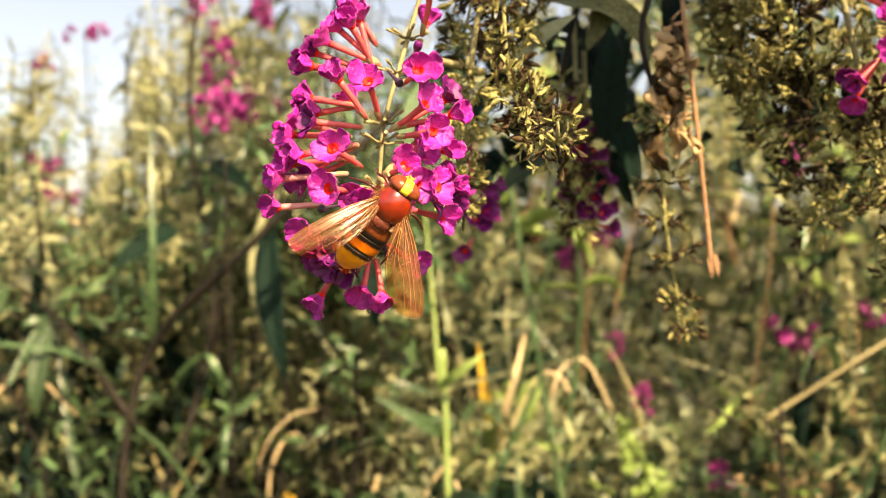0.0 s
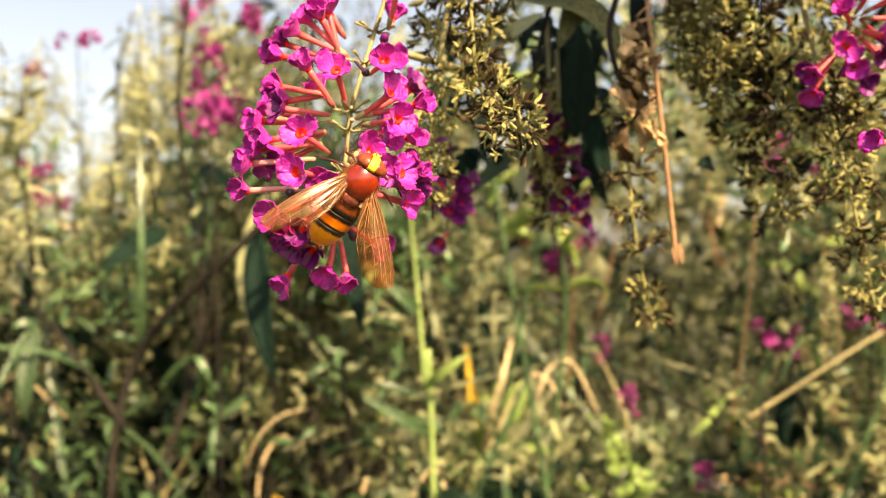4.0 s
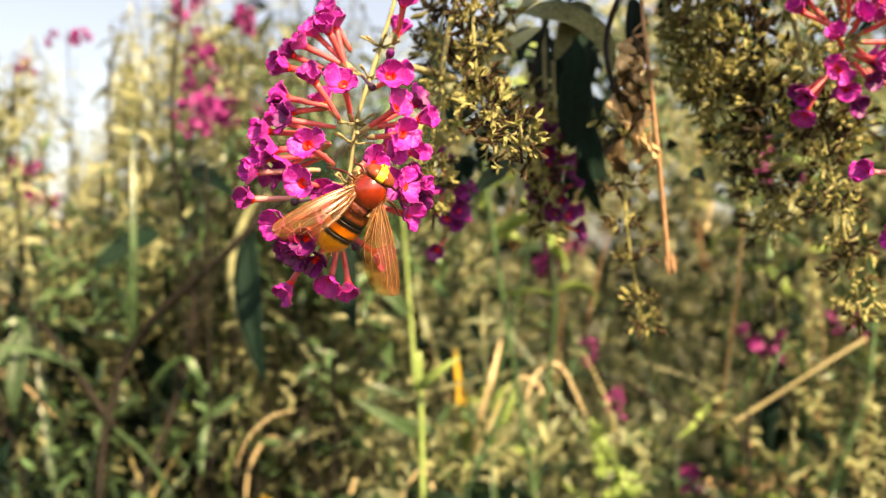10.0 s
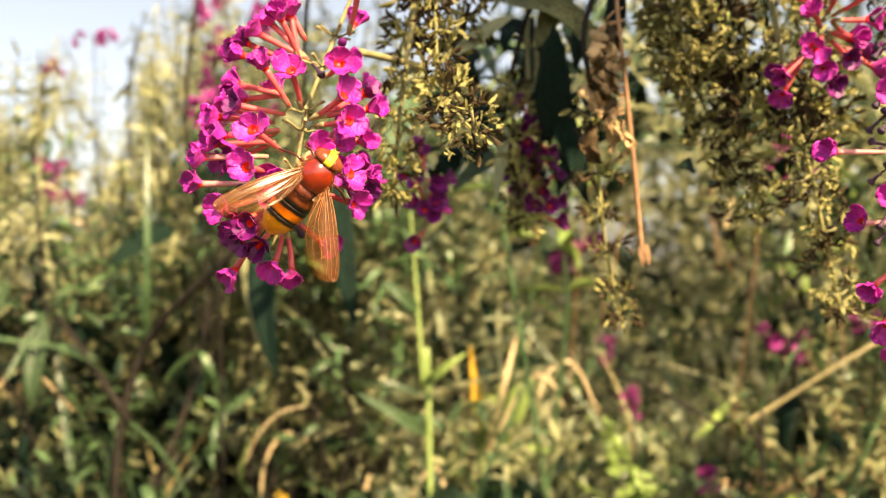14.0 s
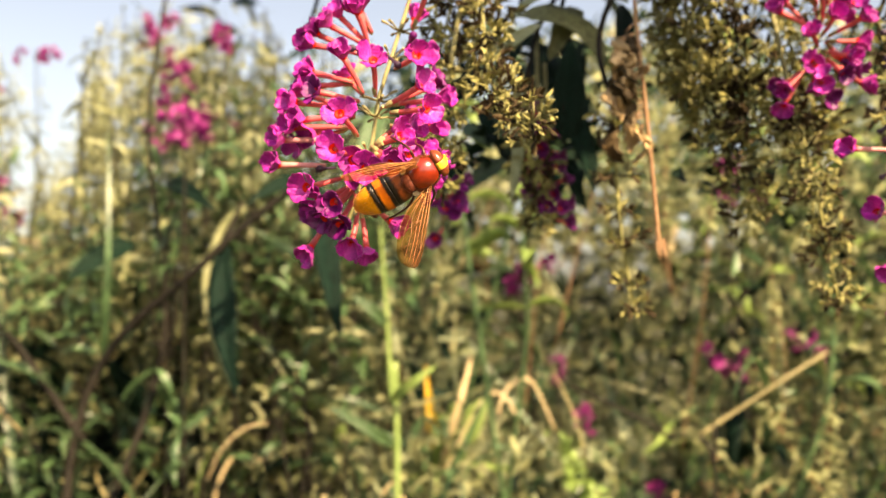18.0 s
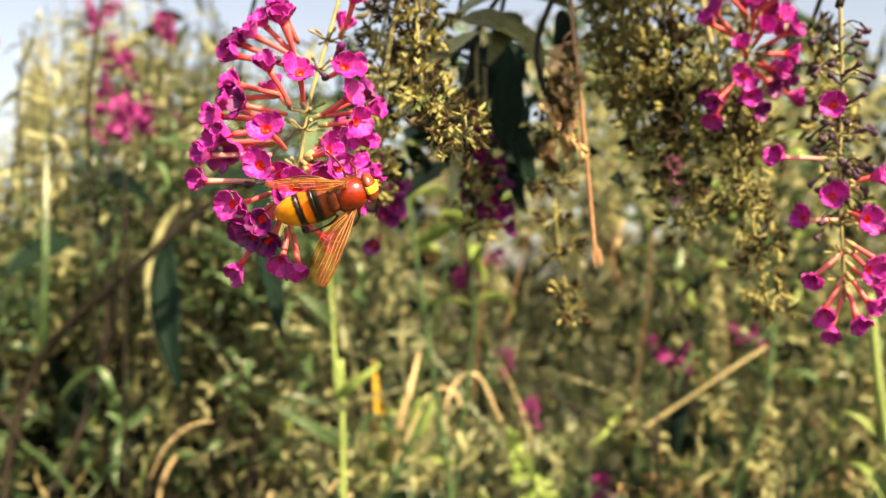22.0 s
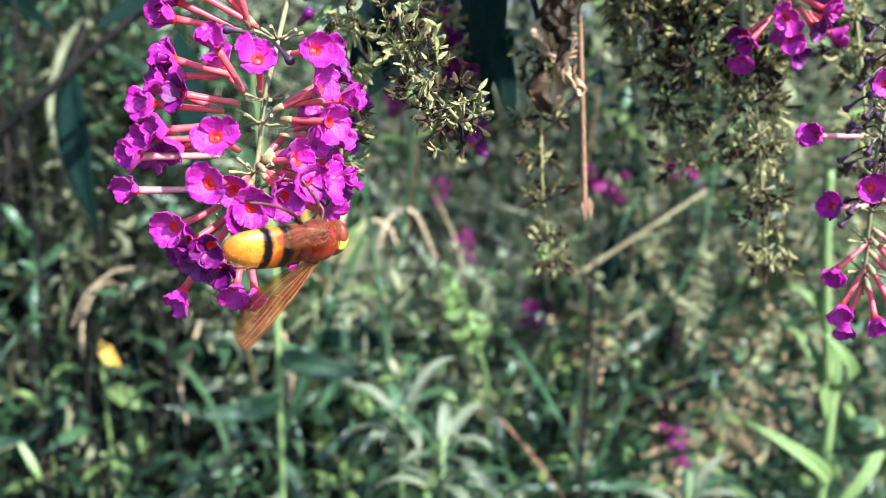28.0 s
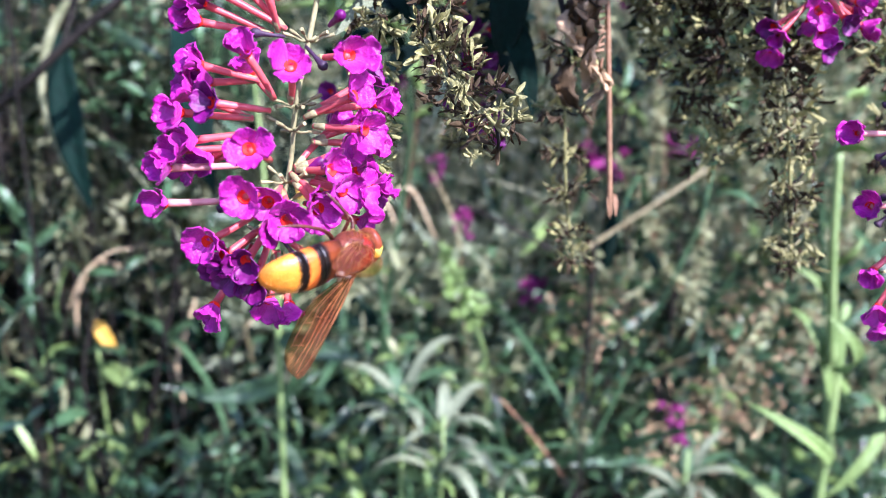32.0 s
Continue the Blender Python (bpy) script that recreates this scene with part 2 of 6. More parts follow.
    bp.inputs["Strength"].default_value, bp.inputs["Distance"].default_value = 0.7, 0.00015
    l.new(fine.outputs["Fac"], bp.inputs["Height"])
    l.new(bp.outputs["Normal"], b.inputs["Normal"])
    return m


SHELL = banded_shell()
FACE = surface("yellow_face", (0.75, 0.50, 0.02), (0.92, 0.70, 0.08), 0.4, 1200, 0.3, 0.0, 0.0, gloss=0.3)
EYE = surface("compound_eye", (0.10, 0.015, 0.004), (0.26, 0.065, 0.022), 0.25, 3000, 0.3, 0.0, 0.0)
LEG = surface("leg", (0.03, 0.006, 0.003), (0.13, 0.028, 0.010), 0.35, 900, 0.3, 0.0, 0.0)
VEIN = surface("wing_vein", (0.13, 0.045, 0.012), (0.42, 0.18, 0.05), 0.3, 900, 0.2, 0.0, 0.1)


def wing_membrane():
    m = bpy.data.materials.new("wing_membrane")
    m.use_nodes = True
    n, l = m.node_tree.nodes, m.node_tree.links
    b = n["Principled BSDF"]
    co, no, ramp = n.new("ShaderNodeTexCoord"), n.new("ShaderNodeTexNoise"), n.new("ShaderNodeValToRGB")
    no.inputs["Scale"].default_value = 260
    no.inputs["Detail"].default_value = 5
    stretch = n.new("ShaderNodeMapping")
    stretch.inputs["Scale"].default_value = (0.6, 3.0, 1.0)
    l.new(co.outputs["Object"], stretch.inputs["Vector"])
    ramp.color_ramp.elements[0].color, ramp.color_ramp.elements[1].color = (0.07, 0.026, 0.009, 1), (0.27, 0.11, 0.038, 1)
    l.new(stretch.outputs["Vector"], no.inputs["Vector"])
    l.new(no.outputs["Fac"], ramp.inputs["Fac"])
    l.new(ramp.outputs["Color"], b.inputs["Base Color"])
    b.inputs["Roughness"].default_value = 0.22
    bp = n.new("ShaderNodeBump")
    bp.inputs["Strength"].default_value, bp.inputs["Distance"].default_value = 0.5, 0.0003
    l.new(no.outputs["Fac"], bp.inputs["Height"])
    l.new(bp.outputs["Normal"], b.inputs["Normal"])
    tp, mix = n.new("ShaderNodeBsdfTransparent"), n.new("ShaderNodeMixShader")
    tp.inputs["Color"].default_value = (0.93, 0.78, 0.56, 1)
    clear = n.new("ShaderNodeMapRange")
    clear.inputs["From Min"].default_value, clear.inputs["From Max"].default_value = 0.35, 0.65
    clear.inputs["To Min"].default_value, clear.inputs["To Max"].default_value = 0.96, 0.82
    l.new(no.outputs["Fac"], clear.inputs["Value"])
    xyz, tip, total = n.new("ShaderNodeSeparateXYZ"), n.new("ShaderNodeMapRange"), n.new("ShaderNodeMath")
    tip.inputs["From Max"].default_value = 0.017
    tip.inputs["To Min"].default_value, tip.inputs["To Max"].default_value = -0.10, 0.04
    total.operation = "ADD"
    total.use_clamp = True
    l.new(co.outputs["Object"], xyz.inputs[0])
    l.new(xyz.outputs["X"], tip.inputs["Value"])
    l.new(tip.outputs["Result"], total.inputs[0])
    l.new(clear.outputs["Result"], total.inputs[1])
    rear, away, both = n.new("ShaderNodeMapRange"), n.new("ShaderNodeMath"), n.new("ShaderNodeMath")
    away.operation, both.operation, both.use_clamp = "ABSOLUTE", "ADD", True
    rear.inputs["From Min"].default_value, rear.inputs["From Max"].default_value = 0.0006, 0.0032
    rear.inputs["To Min"].default_value, rear.inputs["To Max"].default_value = -0.27, 0.06
    l.new(xyz.outputs["Y"], away.inputs[0])
    l.new(away.outputs[0], rear.inputs["Value"])
    l.new(rear.outputs["Result"], both.inputs[0])
    l.new(total.outputs[0], both.inputs[1])
    l.new(both.outputs[0], mix.inputs["Fac"])
    l.new(b.outputs[0], mix.inputs[1])
    l.new(tp.outputs[0], mix.inputs[2])
    l.new(mix.outputs[0], n["Material Output"].inputs["Surface"])
    return m


MEMBRANE = wing_membrane()


# ---- shapes ----
def mesh_of(name, verts, faces, material, smooth=True):
    me = bpy.data.meshes.new(name)
    me.from_pydata([tuple(v) for v in verts], [], [tuple(f) for f in faces])
    me.materials.append(material)
    if smooth:
        me.polygons.foreach_set("use_smooth", [True] * len(me.polygons))
    me.update()
    return me


def part(name, mesh, parent, m=None, label=""):
    ob = new(name, mesh)
    ob.parent = parent
    if m is not None:
        ob.matrix_basis = m
    return tagged(ob, label)


def thing(name, place, label, category, group="", m=None):
    ob = new(name)
    ob.empty_display_size = 0.01
    ob.matrix_basis = m if m is not None else Matrix.Translation(place)
    return tagged(ob, label, category, group)


def frame_along(a, b):
    """A pose at a whose z axis points to b."""
    way = Vector(b) - Vector(a)
    return Matrix.Translation(a) @ way.to_track_quat("Z", "Y").to_matrix().to_4x4()


def sweep(path, radii, sides=6, flat=1.0):
    """A closed tube along a path."""
    path = [Vector(p) for p in path]
    verts, faces = [], []
    up = Vector((0.13, -0.97, 0.2))
    for i, p in enumerate(path):
        way = (path[min(i + 1, len(path) - 1)] - path[max(i - 1, 0)]).normalized()
        side = way.cross(up).normalized()
        other = side.cross(way)
        for k in range(sides):
            a = 2 * math.pi * k / sides
            verts.append(p + (side * math.cos(a) + other * math.sin(a) * flat) * radii[i])
    for i in range(len(path) - 1):
        for k in range(sides):
            q = (k + 1) % sides
            faces.append((i * sides + k, i * sides + q, (i + 1) * sides + q, (i + 1) * sides + k))
    faces.append(tuple(range(sides - 1, -1, -1)))
    faces.append(tuple(range((len(path) - 1) * sides, len(path) * sides)))
    return verts, faces


def curve(points, n=10):
    """A smooth run through a few points."""
    p = [Vector(q) for q in points]
    p = [2 * p[0] - p[1], *p, 2 * p[-1] - p[-2]]
    out = []
    for i in range(1, len(p) - 2):
        for k in range(n):
            t = k / n
            a, b, c, d = p[i - 1], p[i], p[i + 1], p[i + 2]
            out.append(0.5 * (2 * b + (c - a) * t + (2 * a - 5 * b + 4 * c - d) * t * t + (3 * b - a - 3 * c + d) * t ** 3))
    return out + [p[-2]]


def taper(n, a, b):
    return [a + (b - a) * i / (n - 1) for i in range(n)]


def blade(length, width, bend=0.3, fold=0.25, nu=8, nv=2, thick=0.02, wave=0.0, point=0.75, curl=0.0, seed=0):
    """A leaf along +z from its base, its upper face to -y, with a midrib fold, drooping by bend; closed on both faces."""
    rng = random.Random(seed)
    rows_a, rows_b = [], []
    x0, z0, ang = 0.0, 0.0, 0.0
    y, z = 0.0, 0.0
    ph = rng.random() * 6
    for i in range(nu + 1):
        u = i / nu
        ang = bend * u * u * 1.6 + curl * math.sin(u * 5 + ph) * 0.3
        if i:
            y += math.sin(ang) * length / nu
            z += math.cos(ang) * length / nu
        w = width * 0.5 * (math.sin(math.pi * u ** point) ** 0.8 if 0 < u < 1 else 0.0) + width * 0.02
        ra, rb = [], []
        for j in range(-nv, nv + 1):
            v = j / nv
            lift = -abs(v) * w * math.sin(fold) + wave * w * math.sin(u * 11 + ph + v * 2) * abs(v)
            p = Vector((v * w * math.cos(fold), y + lift * math.cos(ang), z - lift * math.sin(ang)))
            ra.append(p)
            rb.append(p + Vector((0, math.cos(ang), -math.sin(ang))) * (width * thick * (1.6 - abs(v))))
        rows_a.append(ra)
        rows_b.append(rb)
    k = 2 * nv + 1
    verts = [p for r in rows_a for p in r] + [p for r in rows_b for p in r]
    off = (nu + 1) * k
    faces = []
    for i in range(nu):
        for j in range(k - 1):
            a = i * k + j
            faces.append((a, a + 1, a + k + 1, a + k))
            faces.append((off + a, off + a + k, off + a + k + 1, off + a + 1))
        a, e = i * k, i * k + k - 1
        faces.append((a, a + k, off + a + k, off + a))
        faces.append((e, off + e, off + e + k, e + k))
    return verts, faces


def lathe(profile, sides=12):
    """Rings (z, radius) turned round z."""
    verts, faces = [], []
    for z, r in profile:
        verts += [Vector((r * math.cos(2 * math.pi * k / sides), r * math.sin(2 * math.pi * k / sides), z)) for k in range(sides)]
    for i in range(len(profile) - 1):
        for k in range(sides):
            q = (k + 1) % sides
            faces.append((i * sides + k, i * sides + q, (i + 1) * sides + q, (i + 1) * sides + k))
    faces.append(tuple(range(sides - 1, -1, -1)))
    faces.append(tuple(range((len(profile) - 1) * sides, len(profile) * sides)))
    return verts, faces


MM = 0.001


# ---- florets of the butterfly bush ----
def lobe_mesh(seed, material):
    """One rounded, ruffled corolla lobe, 3 mm long, along +x from the throat, turned slightly back."""
    rng = random.Random(seed)
    nu, nv = 8, 12
    top, low = [], []
    ph, cup, roll = rng.random() * 6, rng.uniform(0.5, 1.3), rng.uniform(0.4, 1.5)
    for i in range(nu + 1):
        u = i / nu
        w = (0.52 + 1.75 * math.sin(math.pi * 0.56 * u)) * (1 if u < 0.7 else 1 - 2.2 * (u - 0.7) ** 1.6)
        for j in range(nv + 1):
            v = 2 * j / nv - 1
            edge = max(abs(v), u)
            x = 0.58 + 3.35 * u * (1 - 0.22 * v * v) - 0.30 * u ** 4 * math.exp(-(v / 0.3) ** 2) + 0.10 * u ** 4 * math.sin(17 * v + ph)
            ruffle = 0.20 * edge ** 3 * math.sin(7 * v + 5 * u + ph) + 0.08 * edge * math.sin(16 * v + 9 * u + ph)
            h = 2.55 * u - roll * 0.75 * u ** 3 + cup * 0.55 * v * v * (0.3 + 0.7 * u) + ruffle
            top.append(Vector((x, v * w, h)) * MM)
            low.append(Vector((x * 0.99 + 0.06, v * w * 0.985, h - 0.15)) * MM)
    k = nv + 1
    n = len(top)
    faces = []
    for i in range(nu):
        for j in range(nv):
            a = i * k + j
            faces.append((a, a + k, a + k + 1, a + 1))
            faces.append((n + a, n + a + 1, n + a + k + 1, n + a + k))
    ring = [j for j in range(k)] + [i * k + nv for i in range(1, nu + 1)] + [nu * k + j for j in range(nv - 1, -1, -1)] + [i * k for i in range(nu - 1, 0, -1)]
    for a, b in zip(ring, ring[1:] + ring[:1]):
        faces.append((a, b, n + b, n + a))
    return mesh_of("lobe", top + low, faces, material)


LOBES = [lobe_mesh(s, PETAL) for s in range(9)]
LOBES_DARK = [lobe_mesh(s + 20, PETAL_DARK) for s in range(3)]
THROATS = mesh_of("throat", *lathe([(-0.75 * MM, 0.3 * MM), (-0.45 * MM, 0.5 * MM), (0.0, 0.66 * MM), (0.75 * MM, 1.12 * MM), (0.76 * MM, 0.98 * MM), (-0.5 * MM, 0.2 * MM)], 10), THROAT)
CALYX_MESH = mesh_of("calyx", *lathe([(-0.2 * MM, 0.3 * MM), (0.3 * MM, 0.48 * MM), (1.4 * MM, 0.60 * MM), (2.2 * MM, 0.62 * MM), (2.4 * MM, 0.45 * MM)], 8), CALYX)
TUBES = {}


def tube_mesh(length, material):
    key = (round(length, 1), material.name)
    if key not in TUBES:
        n = 9
        path = [(0.25 * math.sin(i / (n - 1) * math.pi) * MM, 0, i / (n - 1) * length * MM) for i in range(n)]
        radii = [(0.46 + 0.10 * math.sin(i / (n - 1) * 3) + 0.26 * (i / (n - 1)) ** 4) * MM for i in range(n)]
        TUBES[key] = mesh_of("tube", *sweep(path, radii, 9), material)
    return TUBES[key]


def floret(flower, base, mouth, open_=1.0, dark=False, pale=False, turn=None, size=1.03, face=0.6):
    """A corolla tube from base to mouth (mm in the flower's space) with calyx, throat and four lobes."""
    rng = random.Random(str(base) + str(mouth))
    base, mouth = Vector(base), Vector(mouth)
    length = max((mouth - base).length, 3.0)
    m = frame_along(base * MM, mouth * MM)
    tube = part("floret", tube_mesh(length, TUBE_PALE if pale else TUBE), flower, m)
    part("calyx", CALYX_MESH, tube)
    # the limb turns a little to the light
    aim = m.to_3x3().inverted() @ ((mouth - base).normalized() + Vector((0.0, -face, 0.12)))
    limb = Matrix.Translation((0, 0, length * MM)) @ aim.to_track_quat("Z", "Y").to_matrix().to_4x4()
    part("throat", THROATS, tube, limb)
    turn = rng.uniform(0, 90) if turn is None else turn
    first = rng.randrange(4)
    for k in range(4):
        lift = (1 - open_) * 62 + 4 + rng.uniform(-12, 14)
        big = 1.14 if k == first else 0.97
        lobe = rng.choice(LOBES_DARK if dark else LOBES)
        part("lobe", lobe, tube, limb @ pose(0, 0, 0, 0, 0, turn + 90 * k + rng.uniform(-8, 8)) @ pose(0, 0, 0, 0, -lift, 0) @ Matrix.Scale(size * big * rng.uniform(0.85, 1.12), 4))
    return tube


BUD = mesh_of("bud", *lathe([(0, 0.35 * MM), (1.2 * MM, 0.5 * MM), (3.2 * MM, 0.6 * MM), (4.4 * MM, 0.95 * MM), (5.4 * MM, 0.9 * MM), (6.0 * MM, 0.3 * MM)], 8), PETAL_DARK)
BUD_DRY = mesh_of("withered_floret", *lathe([(0, 0.3 * MM), (2.2 * MM, 0.32 * MM), (3.8 * MM, 0.5 * MM), (4.6 * MM, 0.9 * MM), (5.3 * MM, 0.7 * MM), (5.7 * MM, 0.2 * MM)], 7), WITHERED)
KNOB = mesh_of("calyx", *lathe([(-0.4 * MM, 0.14 * MM), (0.3 * MM, 0.26 * MM), (1.1 * MM, 0.36 * MM), (1.7 * MM, 0.30 * MM), (1.9 * MM, 0.36 * MM), (1.7 * MM, 0.12 * MM)], 7), CALYX)


def stalked(flower, name, mesh, base, tip):
    return part(name, mesh, flower, frame_along(Vector(base) * MM, Vector(tip) * MM))


def flower_spray(flower, axis, whorls, florets, tube=9.6, seed=0):
    """The axis with its stalks and calyx clusters, and florets (mouth x, z, base x, z, toward, kind)."""
    pts = curve([Vector(a) * MM for a in axis], 8)
    part("axis", mesh_of("axis", *sweep(pts, taper(len(pts), 0.50 * MM, 0.40 * MM), 8), FLOWER_STEM), flower)

    def axis_at(z):
        best = min(pts, key=lambda p: abs(p.z - z * MM))
        return best / MM
    rng = random.Random(seed or len(florets))
    for z in whorls:
        c = axis_at(z)
        for k in range(6):
            a = k * 1.05 + z
            tip = c + Vector((math.cos(a) * 2.6, math.sin(a) * 2.6, rng.uniform(-0.3, 1.6)))
            part("stalk", mesh_of("stalk", *sweep([c * MM, (c * 0.5 + tip * 0.5 + Vector((0, 0, -0.3))) * MM, tip * MM], [0.34 * MM, 0.25 * MM, 0.2 * MM], 5), FLOWER_STEM), flower)
            stalked(flower, "calyx", KNOB, tip, tip + (tip - c) * 0.6)
    for mx, mz, bx, bz, toward, kind in florets:
        c = axis_at(bz)
        across = math.hypot(mx - bx, mz - bz)
        deep = math.sqrt(max(0.0, tube * tube - across * across))
        by = c.y - 1.2 * toward
        base, mouth = (bx, by, bz), (mx, by - toward * deep, mz)
        if kind == "bud":
            stalked(flower, "bud", BUD, base, mouth)
        elif kind == "dry":
            stalked(flower, "withered_floret", BUD_DRY, base, mouth)
        else:
            if kind == "half" and across > 6 and mz > -12:
                # a neighbour in the same whorl, a little behind
                lift = rng.choice((-1, 1)) * rng.uniform(2.4, 3.8)
                beside = (mx - math.copysign(rng.uniform(0.5, 2.5), mx - bx), by + rng.uniform(1.0, 4.0), mz + lift)
                floret(flower, (bx, by + 1.0, bz), beside, 0.7, dark=rng.random() < 0.35)
            floret(flower, base, mouth, {"open": 0.88, "half": 0.62, "pale": 0.7, "dark": 0.78}[kind], dark=kind == "dark", pale=kind == "pale")


# ---- the flower in focus ----
ORIGIN = Vector((-0.012, 0.010, 1.1668))
spray = thing("butterfly_bush_flower", ORIGIN, "magenta butterfly bush flower spray hanging, orange throats, half spent", "flower")
AXIS = [(10.8, 22, 52), (8.5, 16, 38), (4.2, 8, 22), (0.4, 2, 8), (-1.0, 0.5, -2), (-3.6, 1, -12), (-6.6, 2, -21)]
TOP_FLORETS = [(-5.0, 32.1, -1.2, 25.1, 0.2, "half"), (-4.5, 26.6, -1.8, 19.9, 0.9, "half"), (-10.5, 25.6, -0.4, 20.3, -0.3, "half"),
               (-14.1, 21.1, -2.5, 19.3, -0.6, "half"), (10.8, 32.6, 8.3, 26.3, 0.8, "half"), (8.0, 22.6, 6.7, 20.9, 0.5, "bud"),
               (8.1, 16.2, 4.1, 15.6, 1, "open"), (-7.3, 16.0, -3.1, 9.1, 0.6, "half"), (-1.1, 14.3, -0.5, 8.5, 0.9, "open"),
               (-14.2, 14.2, -5.3, 11.9, -0.5, "half"), (-12.7, 8.6, -3.9, 7.2, 0.5, "dark"), (-17.6, 6.8, -6.6, 5.8, -1, "half")]
MID_FLORETS = [(-15.7, 2.7, -4.9, 3.9, 0.6, "half"), (-7.8, 2.1, -4.2, -0.7, 1, "open"), (8.6, 9.6, 1.6, 6.1, 0.8, "open"),
               (13.3, 8.2, 2.5, 6.7, 0.2, "half"), (10.0, 4.6, 3.0, 4.7, 0.9, "open"), (6.2, 0.2, -0.3, -3.4, 0.3, "bud"),
               (-20.0, -1.8, -7.3, -1.6, -0.2, "pale"), (-20.8, -7.4, -11.0, -7.3, 0.5, "pale"), (-8.8, -5.1, -4.8, -5.7, 1, "open"),
               (-4.9, -6.7, -2.7, -5.1, 0.5, "open"), (9.9, -5.8, 2.1, -5.8, 0.6, "open"), (12.8, -5.7, 2.1, -5.8, -0.4, "half")]
# The dark ones below the fly carry its shadow in their petal colour.
LOW_FLORETS = [(-8.6, -15.8, -4.6, -11.0, 0.8, "dark"), (-7.6, -19.8, -4.6, -13.5, 0.6, "dark"), (-12.4, -17.2, -6.0, -12.0, 0.4, "dark"), (10.0, -11.3, 1.1, -8.1, 0.5, "open"), (-14.4, -12.7, -6.9, -9.8, 0.9, "open"), (-10.6, -18.6, -5.1, -12.8, 0.7, "dark"),
               (-13.9, -24.9, -7.6, -15.1, 0.2, "half"), (-5.1, -23.7, -4.0, -16.3, 0.5, "half"), (-2.0, -25.1, -3.4, -16.4, 0.3, "half"),
               (3.1, -18.8, -2.8, -14.0, -0.4, "half"), (10.1, -3.0, 0.9, -3.4, -0.5, "half"), (7.1, 0.5, -0.2, -2.2, 0.4, "half"),
               (-17.8, 1.0, -6.0, 1.5, -0.3, "half"), (-11.8, -15.4, -5.5, -11.5, 0.6, "open"), (11.5, 1.6, 3.0, 2.0, 0.0, "half"), (-3.0, -9.5, -3.0, -6.0, 0.7, "half"), (2.5, -6.0, -1.0, -3.0, 0.5, "half"),
               (2.4, -7.6, -0.6, -4.2, 0.75, "open"), (6.4, -5.0, 0.4, -4.0, 0.75, "open"), (4.6, -1.8, 0.0, -2.5, 0.7, "open"), (-2.4, -9.0, -2.4, -5.8, 0.85, "open")]
flower_spray(spray, AXIS, (25, 19, 8, 4, -4, -8, -14), TOP_FLORETS + MID_FLORETS + LOW_FLORETS, seed=41)
for base, tip in (((-1, 3, 19), (-9.5, 3, 20.0)), ((2, 0, 17.5), (4.0, -2.5, 15.0)), ((-9, 2, -7.5), (-12, -1, -8.2)), ((-3, 1, -14), (1.5, 0, -20))):
    stalked(spray, "withered_floret", BUD_DRY, base, tip)


# ---- the hoverfly, head to +x, back to +z, in mm ----
def ball(name, parent, place, radii, material, label="", seg=18, turn=(0, 0, 0)):
    bm = bmesh.new()
    bmesh.ops.create_uvsphere(bm, u_segments=seg, v_segments=seg * 2 // 3, radius=1)
    bmesh.ops.scale(bm, vec=Vector(radii) * MM, verts=bm.verts)
    me = bpy.data.meshes.new(name)
    bm.to_mesh(me)
    bm.free()
    me.materials.append(material)
    me.polygons.foreach_set("use_smooth", [True] * len(me.polygons))
    return part(name, me, parent, pose(*(c * MM for c in place), *turn), label)


def abdomen_band(parent, x0, x1, material, label):
    """A slice of the broad, flattened egg-shaped abdomen between two stations along x."""
    n, sides = 9, 22
    verts, faces = [], []
    for i in range(n + 1):
        f = i / n
        x = x0 + (x1 - x0) * (math.sin(f * math.pi / 2) if x1 < -11 else f)
        s = (x + 4.4) / 8.3
        r = max(0.05, math.sqrt(max(0.0, 1 - abs(s) ** 2.5))) if s < 0 else 1 - 0.22 * ((x + 4.4) / 5.4) ** 2
        for k in range(sides):
            a = 2 * math.pi * k / sides
            verts.append(Vector((x, 3.6 * r * math.cos(a), 2.45 * r * math.sin(a) * (1 if math.sin(a) > 0 else 0.8) - 0.5 - 0.024 * min(0.0, x + 3) ** 2)) * MM)
    for i in range(n):
        for k in range(sides):
            q = (k + 1) % sides
            faces.append((i * sides + k, (i + 1) * sides + k, (i + 1) * sides + q, i * sides + q))
    faces.append(tuple(range(sides)))
    faces.append(tuple(range((n + 1) * sides - 1, n * sides - 1, -1)))
    return part("abdomen_band", mesh_of("abdomen_band", verts, faces, material), parent, label=label)


def wing_mesh():
    """The membrane, 18 mm along +x, front edge to +y."""
    nu, nv = 22, 8
    verts, faces = [], []
    for layer in (0.0, -0.05):
        for i in range(nu + 1):
            u = 1 - (1 - i / nu) ** 1.4
            front = 0.4 + 0.9 * math.sin(min(1, u / 0.5) * math.pi / 2)
            back = 0.6 + 4.3 * math.sin(min(1, (u / 0.62) ** 0.8) * math.pi / 2)
            front *= math.sqrt(max(0.0, 1 - max(0.0, (u - 0.5) / 0.5) ** 4))
            back *= math.sqrt(max(0.0, 1 - max(0.0, (u - 0.62) / 0.38) ** 3.2))
            for j in range(nv + 1):
                v = j / nv
                verts.append(Vector((18.0 * u, front - (back + front) * v, 0.22 * math.sin(v * 15 + 0.5) * (1 - 0.5 * u) + 0.5 * math.sin(u * 3) - 0.5 * v * v + layer)) * MM)
    k = nv + 1
    n = (nu + 1) * k
    for i in range(nu):
        for j in range(nv):
            a = i * k + j
            faces.append((a, a + k, a + k + 1, a + 1))
